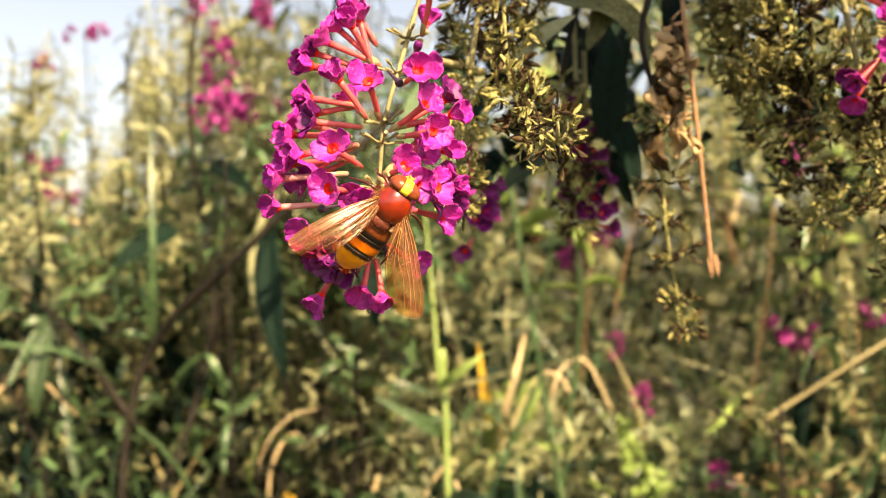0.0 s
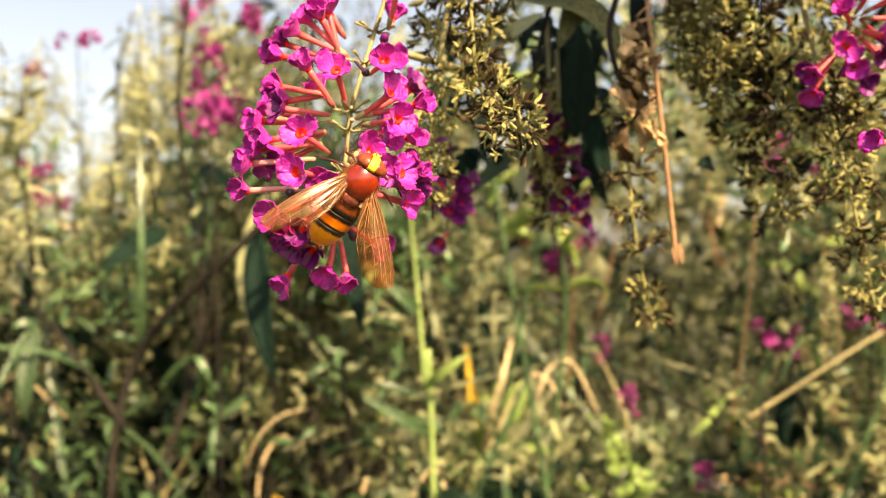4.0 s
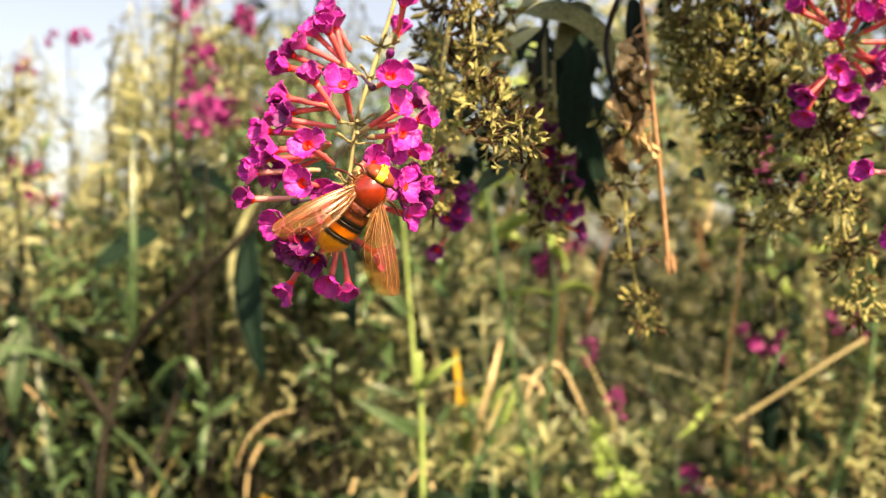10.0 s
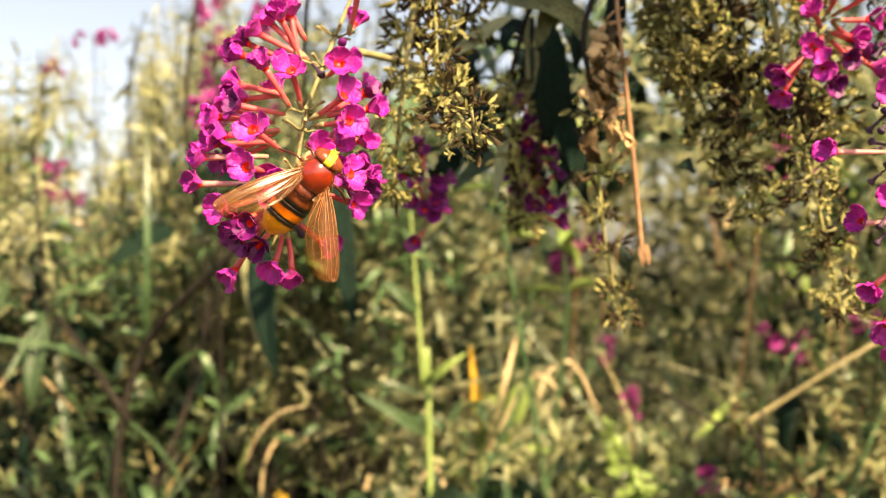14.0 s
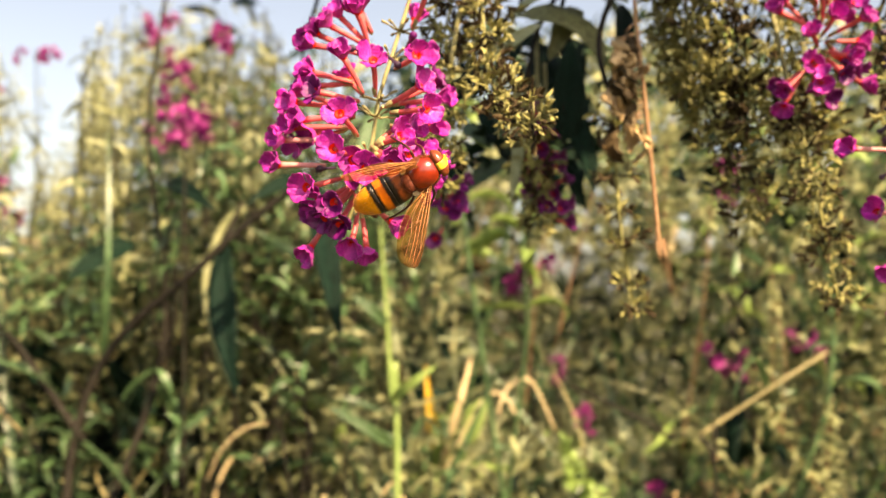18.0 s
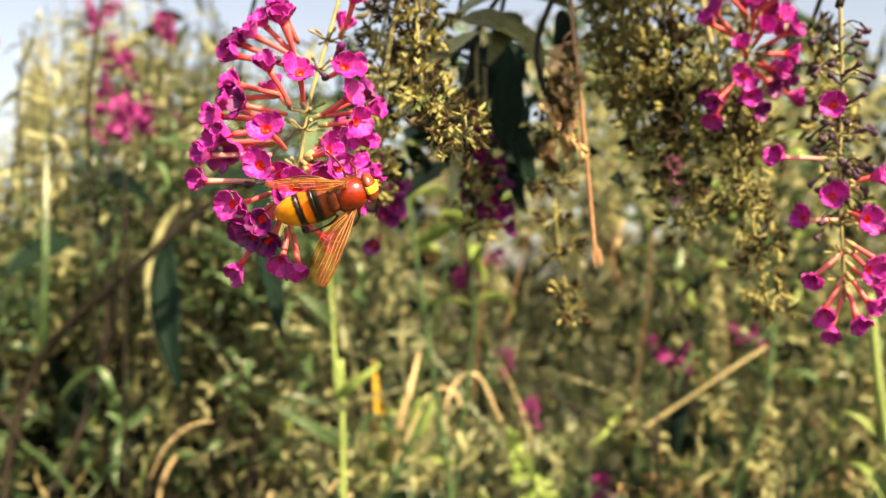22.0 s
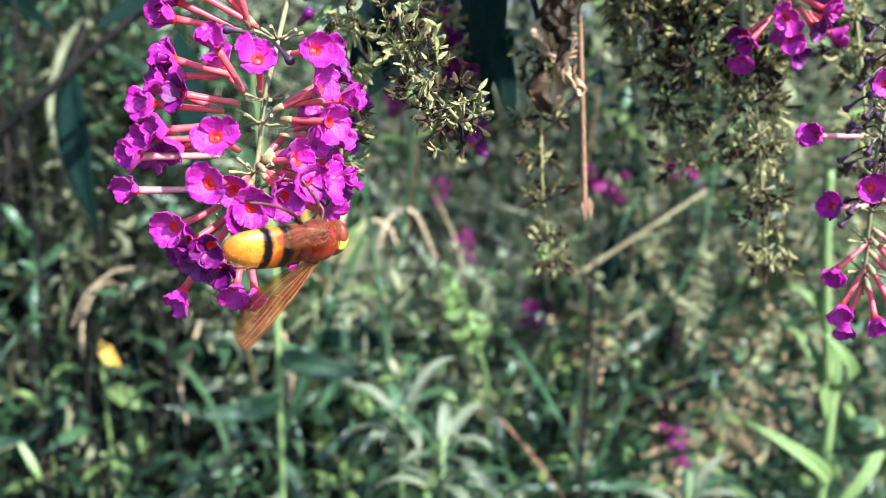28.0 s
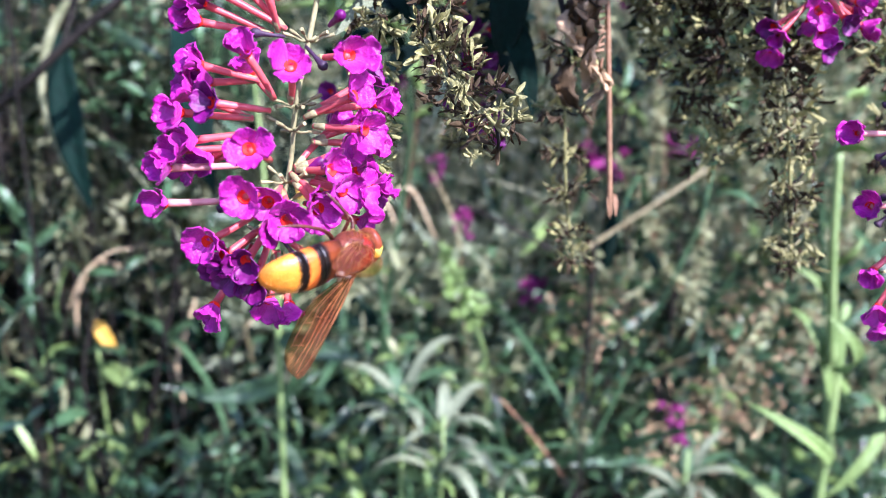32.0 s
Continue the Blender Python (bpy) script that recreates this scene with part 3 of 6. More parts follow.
            faces.append((n + a, n + a + 1, n + a + k + 1, n + a + k))
    return mesh_of("wing", verts, faces, MEMBRANE)


VEIN_LINES = [[(0, 0.35), (6, 1.1), (12, 1.1), (17.6, 0.0)], [(0, 0.1), (6, 0.5), (11, 0.5), (15.0, 0.7)], [(0, -0.2), (5, -0.2), (10, -0.2), (17.4, -0.5)],
              [(2, -0.8), (7, -2.2), (11, -1.9), (16.2, -2.4)], [(2, -1.0), (6, -2.5), (10, -3.4), (14.4, -3.5)], [(1, -0.9), (4, -2.6), (7.0, -4.5)], [(3, -0.4), (8, -1.0), (12, -0.9), (17.0, -1.4)],
              [(2, -1.2), (5, -3.2), (8.5, -4.5), (11.0, -4.6)], [(1, 0.2), (4, 0.85), (9.5, 1.1)], [(8.2, -0.2), (8.6, -2.2)], [(13.2, -1.5), (13.9, -3.3)], [(9.6, -2.0), (10.2, -3.4)]]


def wing(fly, side):
    """A wing hinged at the thorax; side +1 is the fly's left."""
    me = wing_mesh()
    if side > 0:
        for v in me.vertices:
            v.co.y = -v.co.y
        me.flip_normals()
    w = part("wing", me, fly, pose(3.0 * MM, side * 2.7 * MM, 1.6 * MM, 0, 0, side * 150), "amber veined translucent wing")
    for line in VEIN_LINES:
        pts = curve([(x * MM, -side * y * MM, (0.26 + 0.5 * math.sin(x / 18.0 * 3) - 0.5 * ((0.9 - y) / 6.0) ** 2) * MM) for x, y in line], 5)
        part("vein", mesh_of("vein", *sweep(pts, taper(len(pts), 0.062 * MM, 0.028 * MM), 5), VEIN), w)
    return w


def leg(fly, points, label=""):
    pts = curve([Vector(p) * MM for p in points], 5)
    n = len(pts)
    radii = [(0.36 - 0.20 * i / n) * MM for i in range(n)]
    return part("leg", mesh_of("leg", *sweep(pts, radii, 6), LEG), fly, label=label)


fly = thing("hoverfly", ORIGIN, "large hoverfly, chestnut thorax, orange and black abdomen, on the flower", "insect")
ball("thorax", fly, (3.1, 0, 0.2), (3.85, 3.35, 3.1), CHESTNUT, "glossy chestnut thorax", 24)
ball("scutellum", fly, (-0.5, 0, 1.55), (1.35, 1.95, 0.95), RUSSET, "hairy russet scutellum")
for side in (1, -1):
    ball("thorax_side", fly, (2.5, side * 2.1, 0.0), (2.9, 1.4, 2.3), RUSSET, "hairy russet flank")
    ball("wing_flap", fly, (-0.1, side * 2.75, 1.35), (1.0, 0.55, 0.22), CREAM, "cream flap under the wing", 12, (0, 20, side * 35))
ball("collar", fly, (6.0, 0, 0.1), (0.7, 2.3, 2.2), FLY_BLACK, "dark collar behind the head")
ball("waist", fly, (-1.3, 0, 0.1), (1.3, 2.7, 1.5), FLY_BLACK, "black waist")


def head_slice(name, parent, y0, y1, material, label, grow=1.0):
    """A slice across the broad rounded head, flat behind, between two stations along y."""
    n, sides = 7, 20
    verts, faces = [], []
    for i in range(n + 1):
        y = y0 + (y1 - y0) * i / n
        r = math.sqrt(max(0.02, 1 - (y / 3.15) ** 2)) * grow
        for k in range(sides):
            a = 2 * math.pi * k / sides
            verts.append(Vector((r * math.cos(a) * (1.9 if math.cos(a) > 0 else 1.0), y, r * 2.45 * math.sin(a) - 0.1)) * MM)
    for i in range(n):
        for k in range(sides):
            q = (k + 1) % sides
            faces.append((i * sides + k, (i + 1) * sides + k, (i + 1) * sides + q, i * sides + q))
    faces.append(tuple(range(sides)))
    faces.append(tuple(range((n + 1) * sides - 1, n * sides - 1, -1)))
    place = pose(6.7 * MM, 0, 0.25 * MM) if parent is fly else None
    return part(name, mesh_of(name, verts, faces, material), parent, place, label)


head = head_slice("head", fly, -0.78, 0.78, FACE, "yellow strip of the head between the eyes", 1.03)
for side in (1, -1):
    head_slice("eye", head, side * 0.76, side * 3.12, EYE, "brown compound eye")
    pts = curve([Vector((1.8, side * 0.3, -0.2)) * MM, Vector((2.3, side * 0.45, -0.4)) * MM, Vector((2.4, side * 0.5, -1.0)) * MM], 4)
    part("antenna", mesh_of("antenna", *sweep(pts, taper(len(pts), 0.12 * MM, 0.2 * MM), 6), VEIN), head)
ball("snout", head, (1.3, 0, -1.2), (0.95, 1.05, 1.2), FACE, "yellow snout", 14)
for x0, x1, mat, label in ((1.0, -4.2, SHELL, "amber-brown band with a black hind edge"), (-4.2, -7.3, SHELL, "orange band between black edges"), (-7.3, -12.68, SHELL, "yellow-orange tail with a black fore edge")):
    abdomen_band(fly, x0, x1, mat, label)


def fly_hair(name, count, place, radii, length, material, seed, label, bare=2.0):
    """Short hairs standing on a rounded part, joined."""
    rng = random.Random(seed)
    verts, faces = [], []
    for k in range(count):
        d = Vector((rng.gauss(0, 1), rng.gauss(0, 1), rng.gauss(0, 1))).normalized()
        if d.z < -0.5 or d.z > bare:
            continue
        p = Vector((place[i] + d[i] * radii[i] for i in range(3)))
        tip = p + (d + Vector((-0.6, 0, 0.1)) + Vector((rng.gauss(0, 0.25), rng.gauss(0, 0.25), rng.gauss(0, 0.25)))).normalized() * length * rng.uniform(0.6, 1.2)
        side = d.orthogonal().normalized() * 0.055
        q = d.cross(side)
        b0 = len(verts)
        verts += [(p + side) * MM, (p - side) * MM, (p + q) * MM, tip * MM]
        faces += [(b0, b0 + 1, b0 + 3), (b0 + 1, b0 + 2, b0 + 3), (b0 + 2, b0, b0 + 3)]
    return tagged(part(name, mesh_of(name, verts, faces, material, False), fly, label=label), kind="stuff")


fly_hair("hair", 1500, (2.8, 0, 0.2), (3.75, 3.40, 2.9), 1.0, HAIR_GOLD, 1, "short golden-brown hair on the flanks", 0.45)
fly_hair("hair", 260, (-0.5, 0, 1.5), (1.4, 2.0, 0.95), 0.4, RUSSET, 2, "short russet hair on the scutellum")
fly_hair("hair", 420, (-7.4, 0, -1.2), (5.2, 3.6, 2.3), 0.45, HAIR_GOLD, 3, "fine golden hair on the abdomen")
LEFT_WING, RIGHT_WING = wing(fly, 1), wing(fly, -1)
for side in (1, -1):
    leg(fly, [(5, side * 2, -2), (5.6, side * 3.5, -3.0), (5.0, side * 4.6, -5.0), (5.5, side * 5.0, -6.4)])
    leg(fly, [(3, side * 2, -2.3), (3.2, side * 5.2, -1.9), (1.8, side * 7.6, -4.2), (1.2, side * 8.4, -5.4)])
    leg(fly, [(1, side * 2, -2.3), (-2, side * 4.8, -1.9), (-5.6, side * 5.9, -3.4), (-8.6, side * 6.0, -4.6)])


# ---- ground and the mass of undergrowth behind ----
def ground_sheet():
    n = 60
    xs = [math.copysign(abs(i / n) ** 3, i) * 1500 for i in range(-n, n + 1)]
    verts = [Vector((x, y, 0.03 * noise.noise(Vector((x, y, 0)) * 0.8))) for y in xs for x in xs]
    k = len(xs)
    faces = [(j * k + i, j * k + i + 1, (j + 1) * k + i + 1, (j + 1) * k + i) for j in range(k - 1) for i in range(k - 1)]
    return tagged(new("ground", mesh_of("ground", verts, faces, SOIL)), "dark soil and litter under the weeds", "ground", kind="structure")


ground_sheet()


def scattered(name, templates, poses, material, label, category):
    """Many leaves joined into one sheet of undergrowth: poses are 4 x 4 matrices, each with the number of its template."""
    tv = [np.array([tuple(v) for v in t[0]]) for t in templates]
    verts, faces, at = [], [], 0
    for kind, m in poses:
        a = np.array(m)
        verts.append(tv[kind] @ a[:3, :3].T + a[:3, 3])
        faces += [tuple(i + at for i in f) for f in templates[kind][1]]
        at += len(tv[kind])
    me = bpy.data.meshes.new(name)
    me.from_pydata(np.concatenate(verts).tolist(), [], faces)
    me.materials.append(material)
    me.polygons.foreach_set("use_smooth", [True] * len(me.polygons))
    return tagged(new(name, me), label, category, kind="stuff")


def sheet(length, width, bend, nu=5, fold=0.3, curl=0.0, point=0.75, seed=0):
    """A single folded leaf blade for the far undergrowth."""
    rng = random.Random(seed)
    verts, faces, y, z, ph = [], [], 0.0, 0.0, rng.random() * 6
    for i in range(nu + 1):
        u = i / nu
        ang = bend * u * 1.5 + curl * math.sin(u * 5 + ph)
        if i:
            y += math.sin(ang) * length / nu
            z += math.cos(ang) * length / nu
        w = width * 0.5 * math.sin(math.pi * min(0.985, 0.04 + 0.94 * u) ** point) ** 0.8
        for v in (-1, 0, 1):
            verts.append(Vector((v * w * math.cos(fold), y - abs(v) * w * math.sin(fold), z)))
    for i in range(nu):
        for j in range(2):
            a = i * 3 + j
            faces.append((a, a + 1, a + 4, a + 3))
    return verts, faces


NARROW = [sheet(0.055, 0.008, b, 5, 0.3, c, 0.8, s) for s, (b, c) in enumerate(((0.5, 0.2), (1.1, 0.3), (1.7, 0.2), (0.2, 0.4)))]
BROAD = [sheet(0.05, 0.014, b, 5, 0.35, c, 0.75, s) for s, (b, c) in enumerate(((0.4, 0.1), (0.9, 0.2), (1.5, 0.2)))]
SMALL = [sheet(0.016, 0.005, b, 4, 0.4, 0.2, 0.8, s) for s, b in enumerate((0.3, 0.9, 1.4))]
GRASS = [sheet(0.22, 0.006, b, 8, 0.3, 0.1, 0.55, s) for s, b in enumerate((0.3, 0.8, 1.3, 1.8))]
WISPS = [sheet(ln, w, b, 9, 0.3, c, 0.5, k) for k, (ln, w, b, c) in enumerate(((0.11, 0.0035, 0.5, 0.1), (0.14, 0.0045, 1.0, 0.15), (0.09, 0.003, 1.6, 0.2), (0.16, 0.0035, 0.25, 0.1)))]
EYE_AT = Vector((0, -0.155, 1.15))


def bush_density(a, s):
    """How thick the growth is, by the side slope a and the height slope s seen from the path."""
    wob = 0.06 * noise.noise(Vector((a * 6, s * 6, 1.7))) + 0.05 * noise.noise(Vector((a * 17, s * 17, 4.1)))
    if a < -0.15:
        top = 0.04 + 1.7 * max(0.0, a + 0.32)
    else:
        top = 0.16 + 0.15 * max(0.0, a) if a < 0.3 else 0.20
    x = (s + wob - top) / 0.10
    return 1.0 if x < 0 else max(0.10 if a > -0.33 else 0.035, 1 - x * 0.8)


# Gaps in the growth, by side slope, height slope, half width, and the depth of what stands in the gap.
GAPS = [(-0.20, 0.0, 0.055, 0.53), (-0.20, -0.10, 0.05, 0.53), (0.20, -0.05, 0.12, 0.95), (0.33, -0.05, 0.08, 0.9), (0.042, -0.11, 0.05, 0.64), (0.155, 0.0, 0.035, 0.62), (0.232, -0.175, 0.03, 0.56), (-0.18, -0.02, 0.055, 0.45), (-0.185, -0.11, 0.045, 0.45), (-0.008, -0.16, 0.03, 0.40),
        (-0.255, 0.165, 0.05, 0.45), (0.51, -0.10, 0.04, 0.52), (0.385, -0.12, 0.05, 0.44), (0.44, -0.16, 0.05, 0.44), (0.20, -0.24, 0.05, 0.52), (0.32, -0.27, 0.03, 0.58), (0.52, -0.45, 0.04, 0.44),
        (0.21, -0.36, 0.05, 0.42), (-0.17, -0.33, 0.06, 0.62), (-0.09, -0.36, 0.05, 0.62), (-0.40, 0.27, 0.04, 0.95), (0.34, -0.29, 0.04, 0.77), (0.72, -0.36, 0.06, 0.26), (0.68, -0.20, 0.06, 0.26), (0.56, -0.10, 0.04, 0.5)]
# The diagonal shrub branch and its hanging leaf stand free of the growth in front of them.
GAPS += [(-0.36 + 0.255 * k / 10, -0.155 + 0.26 * k / 10, 0.026, 0.56) for k in range(11)]
GAPS += [(-0.195 + 0.009 * k / 4, 0.03 - 0.18 * k / 4, 0.032, 0.57) for k in range(5)] + [(-0.097, 0.06 - 0.14 * k / 4, 0.028, 0.36) for k in range(5)]


def in_gap(a, s, y):
    return any(y < d and abs(a - ga) < r and abs(s - gs) < r * 1.3 for ga, gs, r, d in GAPS)


def leaf_in_gap(p):
    d = p.y - EYE_AT.y
    return in_gap(p.x / d, (p.z - EYE_AT.z) / d, p.y)


def growth(count, seed, y0, y1, s0=-0.72, s1=0.45, a0=-0.72, a1=0.98, patch=0.0, keep=None, size=(0.7, 1.4), kinds=4, tilt=1.0):
    """Random poses through the wedge of undergrowth."""
    rng = random.Random(seed)
    out = []
    off = rng.random() * 50
    while len(out) < count:
        y = y0 + (y1 - y0) * rng.random() ** 1.2
        a, s = rng.uniform(a0, a1), rng.uniform(s0, s1)
        thick = bush_density(a, s)
        if thick < 0.12 or rng.random() > thick or in_gap(a, s, y) or (keep and rng.random() > keep(a, s)):
            continue
        d = y - EYE_AT.y
        p = Vector((a * d, y, EYE_AT.z + s * d))
        if p.z < 0.02 or (patch and noise.noise(p * 9 + Vector((off, 0, 0))) < patch - 0.3):
            continue
        m = Matrix.Translation(p) @ Euler((rng.gauss(0, 0.8 * tilt), rng.gauss(0, 0.8 * tilt), rng.uniform(0, 6.28))).to_matrix().to_4x4() @ Matrix.Scale(rng.uniform(*size), 4)
        out.append((rng.randrange(kinds), m))
    return out


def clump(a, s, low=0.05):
    """Light and shade by leaf colour: light-toned leaves in clumps, dark hollows between."""
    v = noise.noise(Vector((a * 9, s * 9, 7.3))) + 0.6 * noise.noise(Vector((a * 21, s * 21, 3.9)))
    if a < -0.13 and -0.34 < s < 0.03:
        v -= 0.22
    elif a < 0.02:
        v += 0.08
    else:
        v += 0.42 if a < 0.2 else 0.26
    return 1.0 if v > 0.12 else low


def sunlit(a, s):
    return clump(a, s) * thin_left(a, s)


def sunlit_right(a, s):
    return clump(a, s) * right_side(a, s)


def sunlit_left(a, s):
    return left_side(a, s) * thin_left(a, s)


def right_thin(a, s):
    """Shade-dark leaves stand apart where the sunlit weeds show through on the right."""
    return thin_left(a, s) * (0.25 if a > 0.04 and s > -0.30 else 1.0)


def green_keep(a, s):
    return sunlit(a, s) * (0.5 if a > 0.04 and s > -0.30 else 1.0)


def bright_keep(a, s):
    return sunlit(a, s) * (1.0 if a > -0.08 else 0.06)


def left_side(a, s):
    if a < -0.04 and s > 0.08:
        return 0.0
    return 1.0 if a < 0.08 else 0.35


def thin_left(a, s):
    """The far growth lets the sky through in many small gaps on the left."""
    if a < -0.05 and s > 0.0:
        return 0.4 if noise.noise(Vector((a * 26, s * 26, 2.2))) > 0.08 else 0.03
    if a < 0.0 and s > -0.06:
        return 0.7 if noise.noise(Vector((a * 26, s * 26, 2.2))) > 0.08 else 0.03
    return 1.0


def right_side(a, s):
    return 1.0 if a > 0.0 and s > -0.28 else 0.08


def shoot(rng, top, length, lean, leaf_count, leaf_size, droop, kinds):
    """A leafy shoot that ends at top: its stem line and the poses of its leaves, in pairs, smaller towards the tip."""
    way = rng.uniform(0, 6.28)
    foot = top - Vector((math.cos(way) * lean * length, math.sin(way) * lean * length * 0.6, length))
    mid = foot.lerp(top, 0.55) + Vector((rng.gauss(0, 0.06), rng.gauss(0, 0.06), rng.gauss(0, 0.02))) * length
    line = curve([foot, mid, top], 6)
    leaves = []
    for i in range(leaf_count):
        f = 0.15 + 0.85 * (i // 2 * 2 + 1) / leaf_count
        k = min(len(line) - 1, int(f * (len(line) - 1)))
        az = way + (i // 2) * 1.57 + (i % 2) * 3.14 + rng.gauss(0, 0.3)
        rise = rng.gauss(droop, 0.35)
        size = leaf_size * (1.15 - 0.6 * f) * rng.uniform(0.7, 1.3)
        m = Matrix.Translation(line[k]) @ Euler((0, 0, az)).to_matrix().to_4x4() @ Euler((1.57 - rise, rng.gauss(0, 0.5), 0)).to_matrix().to_4x4() @ Matrix.Scale(-1, 4, (0, 1, 0)) @ Matrix.Scale(size, 4)
        leaves.append((rng.randrange(kinds), m))
    return line, leaves


def shoots(name, count, seed, templates, y0, y1, material, stem_material, label, leaf_count=(14, 26), leaf_size=1.0, droop=0.5, length=(0.2, 0.45), a0=-0.7, a1=0.95, s0=-0.6, s1=0.42, keep=None, stem_r=0.0012, lean=0.35, density=bush_density):
    """Many shoots of one kind, joined: stems and leaves of the thicket."""
    rng = random.Random(seed)
    leaves, made = [], 0
    tubes = [[], []]
    while made < count:
        y = y0 + (y1 - y0) * rng.random() ** 1.1
        a, s = rng.uniform(a0, a1), rng.uniform(s0, s1)
        if rng.random() > density(a, s) or in_gap(a, s, y) or (keep and rng.random() > keep(a, s)):
            continue
        d = y - EYE_AT.y
        top = Vector((a * d, y, EYE_AT.z + s * d))
        if top.z < 0.25:
            continue
        made += 1
        line, more = shoot(rng, top, min(top.z, rng.uniform(*length)), rng.uniform(-lean, lean), rng.randint(*leaf_count), leaf_size, droop, len(templates))
        leaves += [(k, m) for k, m in more if not leaf_in_gap(m.translation)]
        v, f = sweep(line, taper(len(line), stem_r * 1.5, stem_r * 0.6), 4)
        b = len(tubes[0])
        tubes[0] += v
        tubes[1] += [tuple(i + b for i in g) for g in f]
    tagged(new(name + "_stems", mesh_of(name + "_stems", *tubes, stem_material)), "thin stems of " + label, "stems", kind="stuff")
    return scattered(name, templates, leaves, material, label, "foliage")


def leafy_shoots(name, count, seed, length, width, y0, y1, material, stem_material, label, category="weed", leaf_count=(8, 14), droop=0.4, reach=0.26, keep=None, s0=-0.62, s1=0.40, a0=-0.62, a1=0.92, stem_r=0.0011, bends=(0.5, 1.0, 1.5), curl=0.15):
    """Shoots that grow from the ground one by one, with their leaves in pairs towards the top."""
    rng = random.Random(seed)
    meshes = [mesh_of("leaf", *blade(length, width, b, 0.35, 7, 1, 0.04, 0.12, 0.72, curl, k), material) for k, b in enumerate(bends)]
    made = 0
    while made < count:
        y = y0 + (y1 - y0) * rng.random()
        a, s = rng.uniform(a0, a1), rng.uniform(s0, s1)
        if rng.random() > bush_density(a, s) or in_gap(a, s, y) or (keep and rng.random() > keep(a, s)):
            continue
        d = y - EYE_AT.y
        top = Vector((a * d, y, EYE_AT.z + s * d))
        if top.z < 0.3:
            continue
        made += 1
        way = rng.uniform(0, 6.28)
        bow = Vector((math.cos(way), math.sin(way) * 0.5, 0)) * rng.uniform(0.03, 0.2)
        foot = Vector((top.x + rng.gauss(0, 0.3), y + 0.15, 0.0))
        neck = Vector((top.x, y, top.z - reach)) + bow * 0.6
        ob = thing(name, foot, label, category, name.replace("_", " ") + "s")
        upper = curve([neck, neck.lerp(top, 0.55) + bow * 0.5, top], 6)
        line = [foot, foot.lerp(neck, 0.5) + bow * 0.3] + upper
        part("stem", mesh_of("stem", *sweep([p - foot for p in line], taper(len(line), stem_r * 2, stem_r * 0.5), 5), stem_material), ob)
        n = rng.randint(*leaf_count)
        for i in range(n):
            f = (i // 2 * 2 + 1) / n
            p = upper[min(len(upper) - 1, int(f * (len(upper) - 1) + 0.5))] - foot
            az = way + (i // 2) * 1.57 + (i % 2) * 3.14 + rng.gauss(0, 0.3)
            size = (1.15 - 0.55 * f) * rng.uniform(0.7, 1.25)
            m = Matrix.Translation(p) @ Euler((0, 0, az)).to_matrix().to_4x4() @ Euler((rng.gauss(droop, 0.35) - 1.57, 0, 0)).to_matrix().to_4x4() @ Euler((0, 0, rng.gauss(0, 0.5))).to_matrix().to_4x4() @ Matrix.Scale(size, 4)
            part("leaf", rng.choice(meshes), ob, m)


LANCE = [sheet(0.06, 0.011, b, 7, 0.35, c, 0.72, s) for s, (b, c) in enumerate(((0.5, 0.15), (1.0, 0.2), (1.6, 0.15), (0.2, 0.3)))]
CURLED = [sheet(0.05, 0.006, b, 7, 0.6, c, 0.8, s) for s, (b, c) in enumerate(((1.8, 0.4), (2.6, 0.3), (1.2, 0.8)))]


def right_only(a, s):
    return 1.0 if a > 0.02 and s > -0.34 else 0.02


def low_only(a, s):
    return 1.0 if s < -0.12 else 0.2


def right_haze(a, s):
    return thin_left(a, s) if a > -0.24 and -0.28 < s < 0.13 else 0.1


def mid_low(a, s):
    return 1.0 if -0.14 < a < 0.32 and -0.40 < s < -0.02 else 0.08


def high_left(a, s):
    return 1.0 if a < 0.0 and s > 0.03 else 0.0


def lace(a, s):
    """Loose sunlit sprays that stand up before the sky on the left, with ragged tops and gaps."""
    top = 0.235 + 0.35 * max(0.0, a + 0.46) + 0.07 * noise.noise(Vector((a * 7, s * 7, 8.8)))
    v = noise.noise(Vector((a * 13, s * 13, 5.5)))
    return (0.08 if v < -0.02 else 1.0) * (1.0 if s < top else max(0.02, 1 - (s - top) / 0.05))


# In the dark layers the hollows' shade is put into leaf colour.
scattered("far_foliage", BROAD, growth(8000, 1, 1.1, 2.3, kinds=3, size=(1.1, 2.4), keep=right_thin), LEAF_SHADED, "dense shrub foliage far behind, shade in its dark green", "foliage")
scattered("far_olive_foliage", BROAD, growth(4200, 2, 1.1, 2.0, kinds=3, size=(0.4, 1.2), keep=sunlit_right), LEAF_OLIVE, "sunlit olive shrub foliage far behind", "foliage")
scattered("dark_undergrowth", LANCE, growth(2600, 3, 0.6, 1.2, keep=sunlit_left, patch=0.35), LEAF_SHADED, "narrow leaves of shrubs and weeds, shade in their dark green", "foliage")
scattered("green_undergrowth", NARROW, growth(3000, 4, 0.5, 1.1, keep=green_keep, size=(0.4, 1.1)), LEAF, "mid-green narrow leaves of shrubs and weeds", "foliage")
scattered("olive_undergrowth", NARROW, growth(2800, 6, 0.45, 1.0, keep=sunlit_right, size=(0.2, 0.5)), LEAF_OLIVE, "olive drying leaves and seed stalks", "foliage")
scattered("olive_husks", SMALL, growth(5400, 7, 0.45, 1.1, keep=sunlit_right, kinds=3, size=(0.35, 1.3)), LEAF_OLIVE, "small olive drying leaves and seed husks", "foliage")
